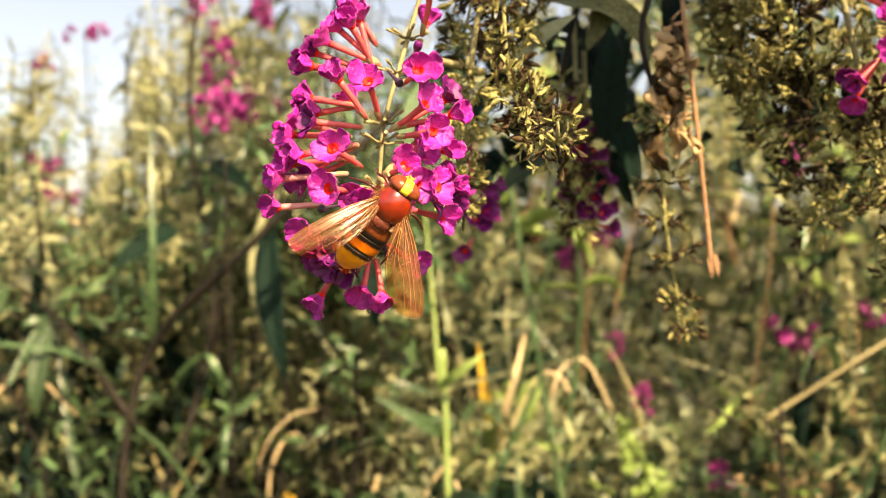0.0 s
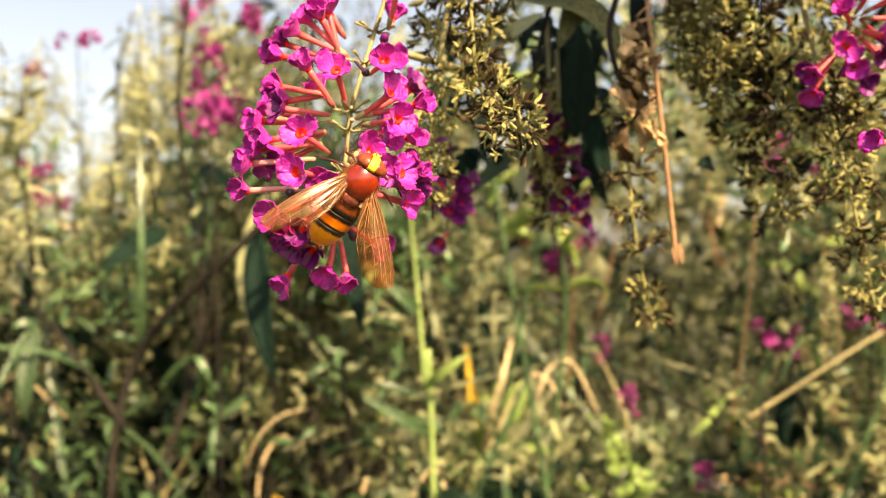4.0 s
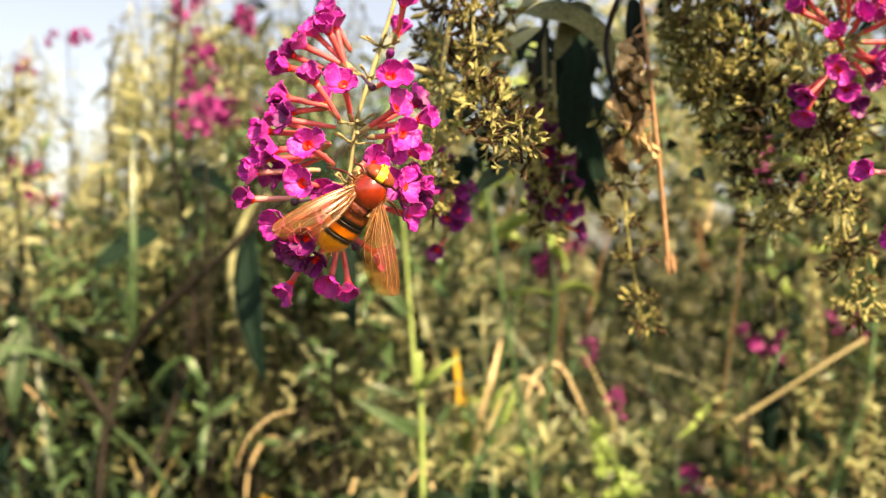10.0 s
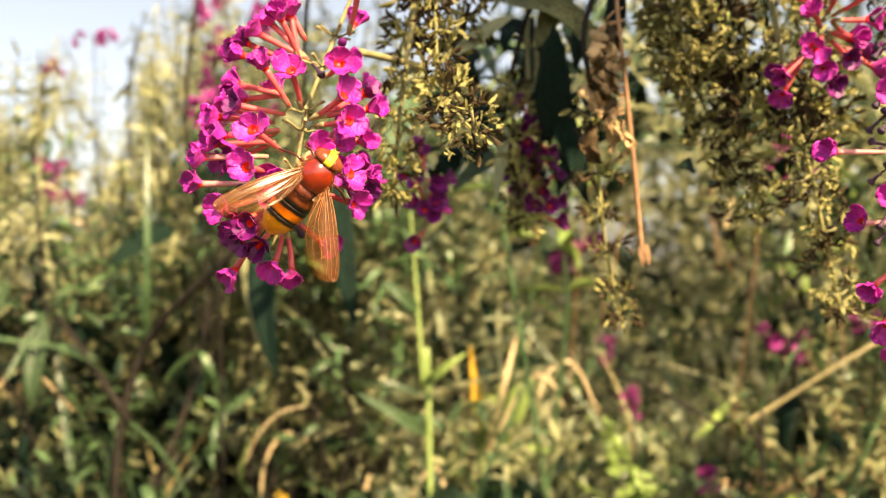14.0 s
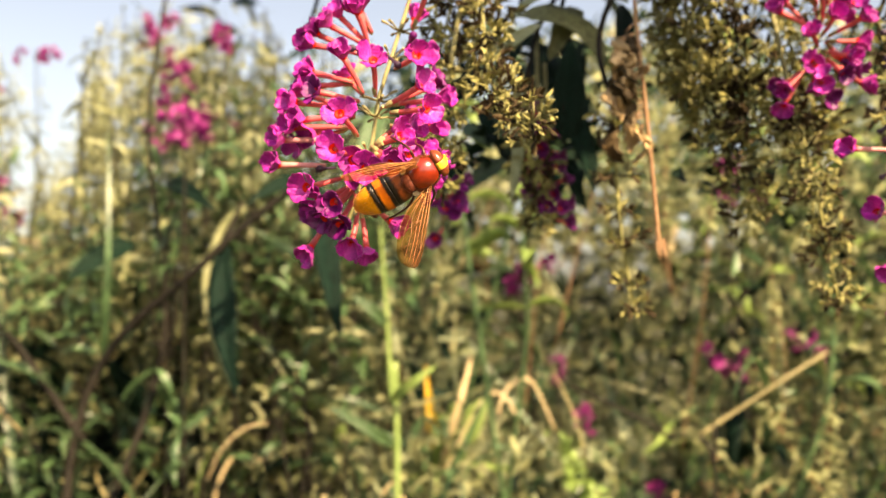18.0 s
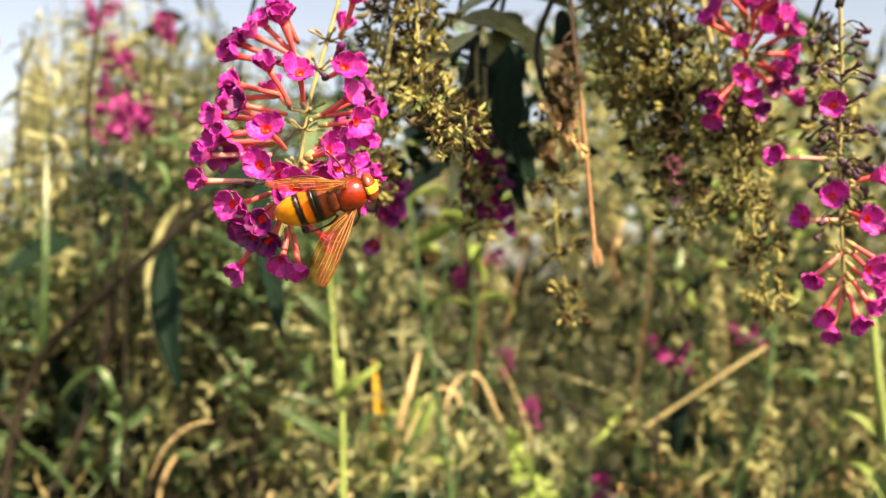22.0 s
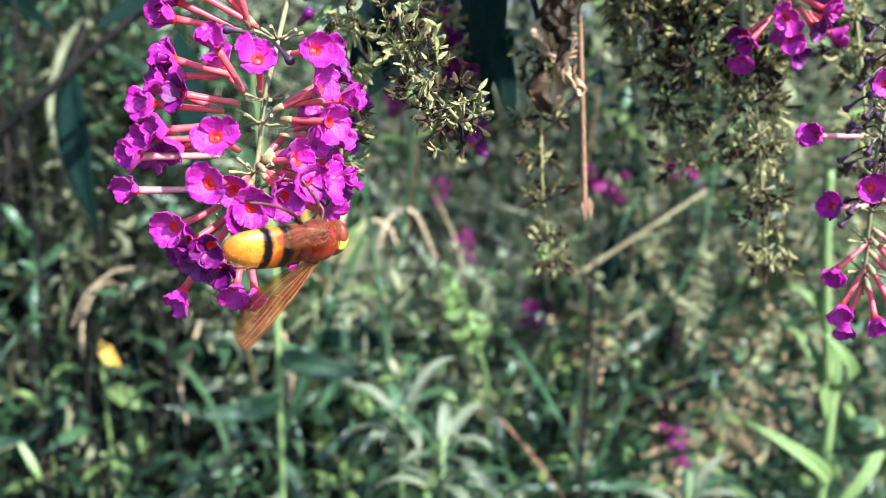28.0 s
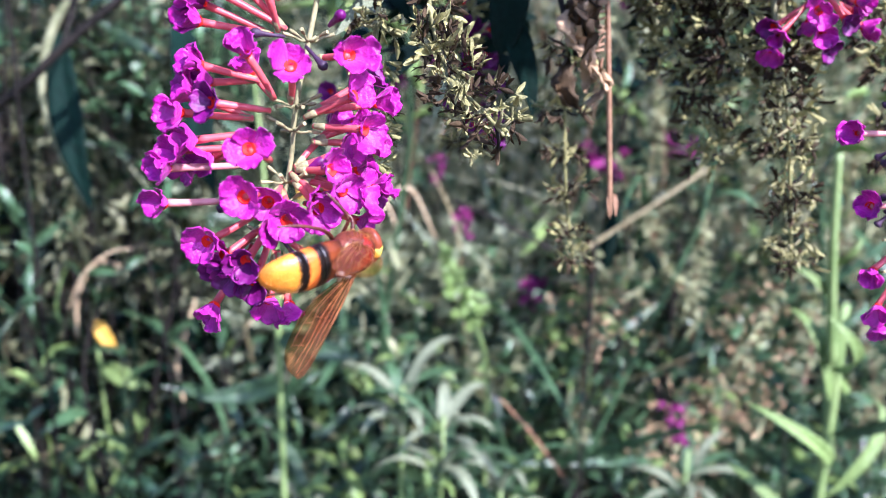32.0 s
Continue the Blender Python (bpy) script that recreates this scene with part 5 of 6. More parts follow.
stem(bush, [(0.060, 0.11, 1.262), (0.040, 0.108, 1.240), (0.0345, 0.106, 1.225)], 0.0008, 0.0006, BARK, "twig")
leaf(bush, (0.0184, 0.066, 1.1985), (0.0362, 0.071, 1.2110), 0.0042, LEAF_GREY, 0.3, seed=4)
leaf(bush, (0.0114, 0.066, 1.1948), (-0.0008, 0.052, 1.1850), 0.0042, LEAF_GREY, 0.4, seed=1)
leaf(bush, (0.0100, 0.070, 1.1955), (0.0000, 0.064, 1.1885), 0.003, LEAF_LIGHT, 0.4, seed=2)
leaf(bush, (0.0720, 0.104, 1.2300), (0.0300, 0.092, 1.2180), 0.012, LEAF_GREY, 0.7, (0, -0.5, 1), seed=3)
leaf(bush, (0.0700, 0.104, 1.2290), (0.0640, 0.088, 1.1960), 0.006, LEAF_SHADED, 0.5, seed=0)
leaf(bush, (0.0350, 0.104, 1.1860), (0.0310, 0.100, 1.1600), 0.004, LEAF_GREY, 0.3, seed=1)
leaf(bush, (0.0925, 0.078, 1.2160), (0.0965, 0.075, 1.2040), 0.004, LEAF_LIGHT, 0.3, seed=2)
# Hanging leaf, darkened in its own colour for the shade.
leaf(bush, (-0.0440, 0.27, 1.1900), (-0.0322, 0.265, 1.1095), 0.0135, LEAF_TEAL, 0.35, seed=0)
stem(bush, [(0.03, 0.07, 1.282), (-0.02, 0.11, 1.262), (-0.052, 0.24, 1.225), (-0.0440, 0.27, 1.190)], 0.0009, 0.0006, BARK, "twig")
stem(bush, [(-0.0030, 0.036, 1.1928), (0.004, 0.052, 1.1945), (0.0114, 0.066, 1.1955)], 0.0009, 0.0010, CALYX, "twig", label="pale green cut twig")

# Unseen leafy top, added above the view to shade part of the bush.
rng = random.Random(77)
for i in range(26):
    x, y = rng.uniform(0.075, 0.125), rng.uniform(-0.05, 0.03)
    z = 1.30 + rng.uniform(0, 0.07)
    a = rng.uniform(0, 6.28)
    leaf(bush, (x, y, z), (x + math.cos(a) * 0.05, y + math.sin(a) * 0.05, z - rng.uniform(0.0, 0.02)), rng.uniform(0.010, 0.018), LEAF if i % 3 else LEAF_GREY, 0.6, (0, 0, 1), seed=i)
for i in range(20):
    x, y, z = rng.uniform(0.075, 0.105), rng.uniform(-0.035, 0.01), rng.uniform(1.284, 1.30)
    a = rng.uniform(0, 6.28)
    leaf(bush, (x, y, z), (x + math.cos(a) * 0.04, y + math.sin(a) * 0.04, z - rng.uniform(0.0, 0.01)), rng.uniform(0.010, 0.016), LEAF, 0.6, (0, 0, 1), seed=i)
for i in range(18):
    x, y, z = rng.uniform(0.072, 0.118), rng.uniform(-0.02, 0.055), rng.uniform(1.305, 1.36)
    a = rng.uniform(0, 6.28)
    leaf(bush, (x, y, z), (x + math.cos(a) * 0.045, y + math.sin(a) * 0.045, z - rng.uniform(0.0, 0.02)), rng.uniform(0.012, 0.020), LEAF, 0.6, (0, 0, 1), seed=i)
for i in range(9):
    x, y = 0.04 + i * 0.026, rng.uniform(-0.06, 0.06)
    stem(bush, [(0.30 - i * 0.01, 0.0, 1.18 + i * 0.008), (0.24 - i * 0.012, 0.03, 1.30), (x, y, 1.345 + rng.uniform(-0.02, 0.02))], 0.0022, 0.001, BARK, "branch")

# Inner leaves of the bush, their shade put into the near-black leaf colour.
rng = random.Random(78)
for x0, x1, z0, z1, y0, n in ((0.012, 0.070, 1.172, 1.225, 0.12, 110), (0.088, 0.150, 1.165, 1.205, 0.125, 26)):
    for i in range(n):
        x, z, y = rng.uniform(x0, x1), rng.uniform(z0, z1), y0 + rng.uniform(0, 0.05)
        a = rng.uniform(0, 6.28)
        leaf(bush, (x, y, z + 0.003), (x + math.cos(a) * 0.008, y - 0.004, z + math.sin(a) * 0.007), rng.uniform(0.004, 0.006), LEAF_SHADED, 0.6, (math.cos(a), -0.6, rng.uniform(-0.2, 0.6)), seed=i)

# Longer leaves further in, two of three in the shade-dark colour.
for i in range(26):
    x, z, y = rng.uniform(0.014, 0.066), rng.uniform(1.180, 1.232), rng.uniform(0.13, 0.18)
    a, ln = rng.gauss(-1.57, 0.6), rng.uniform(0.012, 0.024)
    leaf(bush, (x, y, z), (x + math.cos(a) * ln, y - 0.008, z + math.sin(a) * ln), rng.uniform(0.004, 0.008), LEAF if i % 3 == 0 else LEAF_SHADED, 0.6, (rng.uniform(-0.6, 0.6), -1, rng.uniform(-0.2, 0.8)), seed=i)

# Florets in the shade behind, the shade put into their dark purple.
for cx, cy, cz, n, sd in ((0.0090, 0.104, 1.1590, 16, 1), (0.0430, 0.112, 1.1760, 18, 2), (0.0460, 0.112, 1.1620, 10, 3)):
    clump = thing("shaded_flower", (cx, cy, cz + 0.012), "butterfly bush flower in deep shade, shade put into its dark purple", "flower", "flowers in shade")
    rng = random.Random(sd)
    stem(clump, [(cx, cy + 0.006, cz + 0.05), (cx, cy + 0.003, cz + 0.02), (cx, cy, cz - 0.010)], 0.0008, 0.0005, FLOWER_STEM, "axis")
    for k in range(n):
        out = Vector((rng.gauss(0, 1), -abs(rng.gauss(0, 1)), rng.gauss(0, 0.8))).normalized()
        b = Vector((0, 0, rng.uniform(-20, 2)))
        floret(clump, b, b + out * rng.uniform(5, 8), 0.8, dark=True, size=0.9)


# ---- the other flower sprays ----
def side_spray(origin, axis, florets, whorls, label):
    ob = thing("butterfly_bush_flower", origin, label, "flower")
    flower_spray(ob, axis, whorls, florets)
    return ob


spray_behind = side_spray((0.108, 0.047, 1.196), [(4.5, -2, 36), (2, -1, 20), (0, 0, 6), (-1, 0, -4)],
                          [(-4.9, -3.5, 0, 1, 1, "open"), (8.1, 8.6, 3, 6, 0.9, "open"), (6.9, 19.6, 2, 14, 0.6, "half"), (-1, 14.8, 1, 9, 0.7, "half"), (12.2, -6.5, 4, -1, 0.4, "half"),
                           (-9.5, -9.0, -3, -3, 0.3, "half"), (-9.9, 12.5, -1, 8, 0.2, "half"), (-8.5, -7.0, -2, -2, -0.2, "dark"), (3.5, -5.0, 1, 1, 0.7, "dark"), (9.5, 15.5, 3, 12, -0.3, "half"),
                           (4, 24, 2, 17, 0.4, "half"), (-6.5, 19.5, 0, 15, 0.4, "half"), (8, 1.5, 3, 2, -0.4, "dark"), (1.5, -10.0, 0, -3, 0.5, "dark"), (5, 12, 2, 9, 0.9, "open"), (0, 8.5, 1, 6, 0.9, "half"), (-4, 5, 0, 3, 0.6, "half"), (9, 20, 3, 16, 0.2, "half"), (2, 18, 1, 13, 0.8, "open"), (4, -1.5, 1, 2, 0.9, "half"), (-2, -8, 0, -2, 0.7, "half"), (10.5, 4.5, 3, 5, 0.2, "half")], (20, 12, 4, -2),
                          "magenta butterfly bush flower spray with orange throats, behind seed heads")
spray_low = side_spray((0.1165, 0.020, 1.160), [(0.5, -1, 45), (0.5, -1, 22), (0, 0, 4), (0.5, 0, -16), (1, 0, -28)],
                       [(-6.0, 18.7, 1, 21, 0.9, "open"), (-5.8, -3.2, 0, -2, 0.7, "open"), (-8.8, -8.2, 1, -8, -0.3, "pale"), (-0.4, -8.6, 1, -6, 1, "open"), (-7.5, -21.5, 0, -16, 0.4, "half"),
                        (-5.2, -29.5, 0, -22, 0.4, "half"), (-3.0, -34.0, 0.5, -25, 0.2, "half"), (6.5, -17.6, 1, -13, 0.5, "half"), (-14.5, 7.2, -4, 7.0, -0.3, "pale"), (4.5, -27.9, 1, -21, 0.5, "half"),
                        (2.0, -20.0, 0.5, -15, 0.8, "open"), (8.0, -9.0, 1, -7, 0.3, "half"), (7.5, -23.5, 1, -18, 0.1, "half"), (0.5, -31.5, 0.5, -24, 0.7, "half"), (6.0, 2.0, 1, 1, 0.4, "half"),
                        (-4.0, 12.0, 0, 10, 0.3, "dry"), (4.5, 14.0, 1, 12, 0.2, "dry"), (-4.5, 27.0, 0, 25, 0.3, "dry"), (3.5, 30.0, 0, 27, 0.5, "dry"), (-5.5, 1.5, 0, 2, 0.4, "dry"),
                        (4, 22, 1, 20, 0.3, "dry"), (-6.0, 16.0, 0, 15, 0.1, "dry"), (-2.0, 5.0, 0, 4, 0.8, "dry")], (27, 20, 12, 6, -2, -8, -15, -22),
                       "sparse magenta butterfly bush spray with many withered florets")
# Its spent upper whorls: black shrunken florets on short curling stalks.
rng = random.Random(64)
for k in range(46):
    z, turn = rng.uniform(-9, 41), k * 2.4
    out, root = Vector((math.cos(turn), math.sin(turn), 0)), Vector((0.4, -0.6, z))
    end = root + out * rng.uniform(3.0, 6.0) + Vector((0, 0, rng.uniform(-2.0, 1.5)))
    part("stalk", mesh_of("stalk", *sweep(curve([root * MM, (root.lerp(end, 0.5) + Vector((0, 0, 1.2))) * MM, end * MM], 4), [0.22 * MM] * 9, 4), BARK if k % 3 else FLOWER_STEM), spray_low)
    aim = (out + Vector((0, 0, rng.uniform(-1.4, 0.3)))).normalized()
    part("withered_floret", BUD_DRY, spray_low, frame_along(end * MM, (end + aim) * MM) @ Matrix.Diagonal((1.1, 1.1, 0.62, 1)))


# ---- things in the background ----
def far_spray(place, size, tall, label, seed, lean=0.0, faded=False):
    """A distant flower spike on its own stem from the ground."""
    rng = random.Random(seed)
    p = Vector(place)
    ob = thing("distant_flower", p, label, "flower", "distant flowers")
    stem(ob, [(p.x + lean * 0.3, p.y + 0.05, 0.02), (p.x + lean * 0.2, p.y + 0.02, p.z * 0.6), (p.x, p.y, p.z + size * tall * 0.4)], 0.0022, 0.0008, BARK, "stem", 6, 5)
    me = rng.choice(FAR_CLUSTERS)
    for k in range(max(6, int(10 * tall))):
        q = Vector((rng.gauss(0, 0.33) * size, rng.gauss(0, 0.33) * size, rng.uniform(-0.5, 0.5) * size * tall))
        part("flower_head", me, ob, Matrix.Translation(q) @ Euler((rng.uniform(0, 6), rng.uniform(0, 6), rng.uniform(0, 6))).to_matrix().to_4x4() @ Matrix.Scale(size * rng.uniform(0.28, 0.5) / 0.01, 4))
    return ob


def far_cluster_mesh(seed):
    rng = random.Random(seed)
    verts, faces = [], []
    for k in range(9):
        v, f = sheet(0.006, 0.005, 0.6, 3, 0.3, 0.2, 0.7, k)
        m = Euler((rng.uniform(0, 6), rng.uniform(0, 6), rng.uniform(0, 6))).to_matrix()
        b = len(verts)
        verts += [m @ (q + Vector((0, 0, 0.001))) for q in v]
        faces += [tuple(i + b for i in g) for g in f]
    return mesh_of("flower_head", verts, faces, FAR_PINK)


FAR_CLUSTERS = [far_cluster_mesh(s) for s in range(3)]
for i, (place, size, tall) in enumerate((((-0.1494, 0.44, 1.247), 0.030, 0.8), ((-0.4455, 0.9374, 1.4318), 0.035, 0.5), ((-0.27, 0.85, 1.43), 0.034, 1.6), ((-0.45, 0.82, 1.24), 0.045, 1.0),
                                         ((0.113, 0.60, 1.146), 0.042, 0.8), ((0.1645, 0.5565, 1.024), 0.012, 2.2), ((0.3421, 0.5112, 1.0898), 0.022, 1.0), ((0.3007, 0.60, 1.0714), 0.04, 0.7),
                                         ((0.2314, 0.5704, 0.9556), 0.018, 1.2), ((0.3101, 0.7665, 0.8858), 0.026, 1.6), ((0.3016, 0.4231, 0.8896), 0.016, 2.0), ((-0.20, 0.62, 1.32), 0.026, 1.8), ((-0.168, 0.60, 1.275), 0.040, 0.7), ((-0.195, 0.58, 1.262), 0.022, 0.8), ((-0.15, 0.60, 1.36), 0.022, 1.2), ((-0.52, 0.95, 1.40), 0.04, 0.5), ((0.27, 0.5, 1.22), 0.03, 1.0), ((0.150, 0.60, 1.06), 0.012, 2.0))):
    far_spray(place, size, tall, "pink butterfly bush flower spike on a tall thin stem", i)

# Woody shrub branches and hanging leaves on the left, shade in their dark colours.
shrub = thing("shrub", (-0.27, 0.52, 0.0), "leggy shrub with bare diagonal branches and hanging leaves, shade in its dark colours", "shrub")
stem(shrub, [(-0.27, 0.52, 0.0), (-0.25, 0.50, 0.8), (-0.2346, 0.50, 1.0484), (-0.1357, 0.45, 1.1542), (-0.064, 0.45, 1.2158), (-0.01, 0.46, 1.27)], 0.0037, 0.0024, BARK, "branch", 10)
stem(shrub, [(-0.2346, 0.50, 1.02), (-0.30, 0.52, 1.10), (-0.36, 0.56, 1.13)], 0.003, 0.0015, BARK, "branch")
stem(shrub, [(-0.25, 0.50, 0.9), (-0.20, 0.52, 1.02), (-0.18, 0.52, 1.12), (-0.19, 0.5, 1.26), (-0.17, 0.5, 1.42)], 0.003, 0.0012, BARK, "branch", 10)
stem(shrub, [(-0.26, 0.50, 0.85), (-0.36, 0.50, 0.93), (-0.45, 0.52, 0.99)], 0.004, 0.002, TWIG, "branch")
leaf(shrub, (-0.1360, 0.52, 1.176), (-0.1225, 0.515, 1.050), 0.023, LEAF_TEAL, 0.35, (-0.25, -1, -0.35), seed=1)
stem(shrub, [(-0.120, 0.52, 1.200), (-0.137, 0.518, 1.182), (-0.149, 0.515, 1.140), (-0.142, 0.515, 1.095), (-0.129, 0.515, 1.058)], 0.0040, 0.0012, LEAF_PALE, "midrib", label="pale arched midrib")
stem(shrub, [(-0.125, 0.45, 1.162), (-0.118, 0.50, 1.202), (-0.136, 0.52, 1.176)], 0.0015, 0.001, BARK, "twig")
for i, (b, t, w) in enumerate((((-0.30, 0.50, 1.10), (-0.305, 0.49, 1.03), 0.016), ((-0.06, 0.45, 1.215), (-0.10, 0.40, 1.19), 0.012), ((-0.36, 0.56, 1.13), (-0.37, 0.52, 1.06), 0.02), ((-0.18, 0.52, 1.22), (-0.13, 0.46, 1.19), 0.014), ((-0.01, 0.46, 1.27), (-0.03, 0.42, 1.20), 0.016), ((-0.20, 0.5, 1.17), (-0.235, 0.46, 1.14), 0.018))):
    leaf(shrub, b, t, w, LEAF_SHADED if i % 2 else LEAF, 0.5, seed=i)

stem(shrub, [(-0.30, 0.52, 1.10), (-0.318, 0.53, 1.19), (-0.325, 0.54, 1.30)], 0.0012, 0.0006, LEAF_PALE, "twig", 8)

# Green stalks.
weed = thing("weed_stalk", (0.002, 0.40, 0.0), "bright green jointed weed stalk among undergrowth", "weed")
stem(weed, [(0.004, 0.40, 0.0), (0.0, 0.40, 0.99), (-0.0042, 0.40, 1.0626), (-0.0075, 0.40, 1.12), (-0.0115, 0.40, 1.175)], 0.0026, 0.0009, GREEN_STEM, "stalk", 10)
for i, (b, t, w) in enumerate((((-0.002, 0.40, 1.03), (-0.045, 0.38, 1.06), 0.007), ((-0.004, 0.40, 1.06), (0.025, 0.38, 1.085), 0.006), ((0.0, 0.40, 0.99), (0.05, 0.37, 0.985), 0.014), ((0.0, 0.40, 0.96), (-0.05, 0.36, 0.97), 0.014), ((-0.007, 0.40, 1.11), (-0.03, 0.39, 1.13), 0.008))):
    leaf(weed, b, t, w, LEAF_LIGHT if i == 1 else LEAF, 0.9, seed=i)
yel = thing("yellowing_weed", (0.045, 0.63, 0.0), "weed stalk with one upright orange-yellow leaf", "weed")
stem(yel, [(0.05, 0.63, 0.0), (0.045, 0.63, 0.6), (0.040, 0.63, 0.97)], 0.003, 0.002, GREEN_STEM, "stalk")
leaf(yel, (0.040, 0.63, 0.965), (0.030, 0.63, 1.065), 0.009, LEAF_YELLOW, 0.2, label="orange-yellow leaf")
leaf(yel, (0.040, 0.63, 0.965), (0.085, 0.60, 1.04), 0.03, LEAF_LIGHT, 0.5, seed=2)
leaf(yel, (0.040, 0.63, 0.94), (0.10, 0.58, 0.93), 0.03, LEAF_SHADED, 1.0, seed=3)
leaf(yel, (0.042, 0.63, 0.965), (0.072, 0.62, 1.075), 0.005, STRAW, 1.2, seed=3)
tall = thing("weed_stalk", (0.288, 0.25, 0.0), "tall bright green weed stalk with long narrow leaves", "weed")
stem(tall, [(0.292, 0.25, 0.0), (0.2870, 0.24, 0.9594), (0.278, 0.235, 1.02), (0.266, 0.23, 1.0821), (0.262, 0.23, 1.13)], 0.0034, 0.0020, GREEN_STEM, "stalk", 10)
for i in range(17):
    z = 0.78 + i * 0.0195
    a = i * 2.4 + 0.5
    x = 0.2895 - max(0, z - 0.9594) * 0.17
    reach = 0.078 - 0.002 * i if i < 13 else 0.022
    leaf(tall, (x, 0.238, z), (x + math.cos(a) * reach, 0.238 + math.sin(a) * reach * 0.6, z + reach * 0.75), 0.0065 if i < 13 else 0.004, LEAF if i % 3 == 1 else LEAF_LIGHT, 1.2, seed=i)
straw = thing("dry_stalk", (0.20, 0.43, 1.02), "pale straw-coloured broken dry stalk lying across the weeds", "dry stalk")
stem(straw, [(0.2116, 0.42, 1.0320), (0.245, 0.42, 1.0525), (0.2764, 0.42, 1.0720), (0.3102, 0.43, 1.0880)], 0.0016, 0.0013, STRAW_OLD, "stalk")
stem(straw, [(0.2116, 0.42, 1.0320), (0.221, 0.42, 1.012), (0.222, 0.42, 0.95), (0.222, 0.43, 0.0)], 0.0018, 0.0012, BARK, "stalk")
stem(straw, [(0.205, 0.45, 1.024), (0.165, 0.46, 1.046), (0.13, 0.47, 1.062)], 0.0016, 0.0012, BARK, "stalk")

# Marked plants low down: a pale budding spike, arched dry leaves, a yellow leaf, narrow grey-green tufts.
spike = thing("budding_spike", (0.146, 0.50, 0.96), "pale yellow-green budding flower spike bending over", "flower spike")
stem(spike, [(0.165, 0.52, 0.0), (0.175, 0.51, 0.80), (0.160, 0.50, 0.955), (0.140, 0.50, 1.000), (0.128, 0.50, 1.022)], 0.0018, 0.0008, GREEN_STEM, "stem", 8, 5)
BUDS = mesh_of("bud_group", *sheet(0.012, 0.009, 0.9, 4, 0.5, 0.4, 0.7, 3), LEAF_LIGHT)
rng = random.Random(5)
for k in range(60):
    f = k / 60
    p = Vector((0.160, 0.50, 0.955)).lerp(Vector((0.128, 0.50, 1.022)), f) - Vector((0.146, 0.50, 0.96))
    part("bud", BUDS, spike, Matrix.Translation(p + Vector((rng.gauss(0, 0.004), rng.gauss(0, 0.004), rng.gauss(0, 0.002)))) @ Euler((rng.uniform(0, 6), rng.uniform(0, 6), rng.uniform(0, 6))).to_matrix().to_4x4() @ Matrix.Scale(1.15 - 0.5 * f, 4))


def arched_leaf(points, width, material, label, name="withered_reed"):
    """A long dry leaf blade that arches over and hangs from a thin stalk."""
    ob = thing(name, points[0], label, "dry leaf", "arched dry leaves")
    base = Vector(points[0])
    pts = curve([Vector(p) - base for p in points], 8)
    n = len(pts)
    part("leaf", mesh_of("leaf", *sweep(pts, [width * 0.75 * (0.25 + 0.75 * math.sin(math.pi * (0.1 + 0.85 * i / n)) ** 0.7) for i in range(n)], 6, 0.25), material), ob)
    back = (base - Vector(points[1])) * 0.7
    stem(ob, [(base.x + back.x * 2, base.y + 0.03, 0.0), (base.x + back.x * 1.8, base.y + 0.02, base.z * 0.8), base + back - Vector((0, 0, 0.02)), points[0]], 0.0012, 0.0007, BARK, "stalk", 6, 5)
    return ob


ARCH = "pale dry leaf blade arched over among the weeds"
arched_leaf([(-0.115, 0.60, 0.985), (-0.137, 0.60, 0.990), (-0.152, 0.595, 0.965), (-0.155, 0.59, 0.930)], 0.0022, STRAW, ARCH)
arched_leaf([(-0.060, 0.60, 0.955), (-0.066, 0.60, 0.935), (-0.078, 0.595, 0.90), (-0.074, 0.59, 0.865)], 0.0027, STRAW, ARCH)
arched_leaf([(-0.091, 0.45, 1.0396), (-0.107, 0.45, 1.0358), (-0.1231, 0.45, 1.0213), (-0.1332, 0.45, 0.9995)], 0.0010, STRAW, ARCH)
arched_leaf([(0.04, 0.56, 0.975), (0.075, 0.56, 1.040), (0.095, 0.555, 1.042), (0.105, 0.55, 1.020)], 0.0017, STRAW, ARCH)
arched_leaf([(0.20, 0.40, 0.87), (0.175, 0.40, 0.905), (0.150, 0.40, 0.935)], 0.0014, TWIG, "reddish-brown dry blade leaning among the weeds")
arched_leaf([(-0.02, 0.50, 0.96), (0.0, 0.5, 0.985), (0.012, 0.49, 0.95), (0.010, 0.49, 0.92)], 0.0014, STRAW, ARCH)
arched_leaf([(-0.30, 0.55, 1.02), (-0.34, 0.55, 1.055), (-0.37, 0.545, 1.03), (-0.372, 0.54, 0.99)], 0.0017, STRAW, ARCH)
arched_leaf([(0.13, 0.52, 1.02), (0.11, 0.52, 1.06), (0.09, 0.515, 1.055), (0.08, 0.51, 1.03)], 0.0016, STRAW, ARCH)
yellow_two = thing("yellowing_weed", (-0.14, 0.60, 0.0), "low weed with one bright yellow leaf", "weed")
stem(yellow_two, [(-0.14, 0.62, 0.0), (-0.135, 0.61, 0.6), (-0.142, 0.60, 0.935)], 0.0022, 0.0014, GREEN_STEM, "stalk")
leaf(yellow_two, (-0.142, 0.60, 0.940), (-0.126, 0.595, 0.912), 0.012, LEAF_YELLOW, 0.4, label="bright yellow leaf")
leaf(yellow_two, (-0.140, 0.60, 0.90), (-0.10, 0.58, 0.885), 0.016, LEAF_LIGHT, 0.5, seed=2)
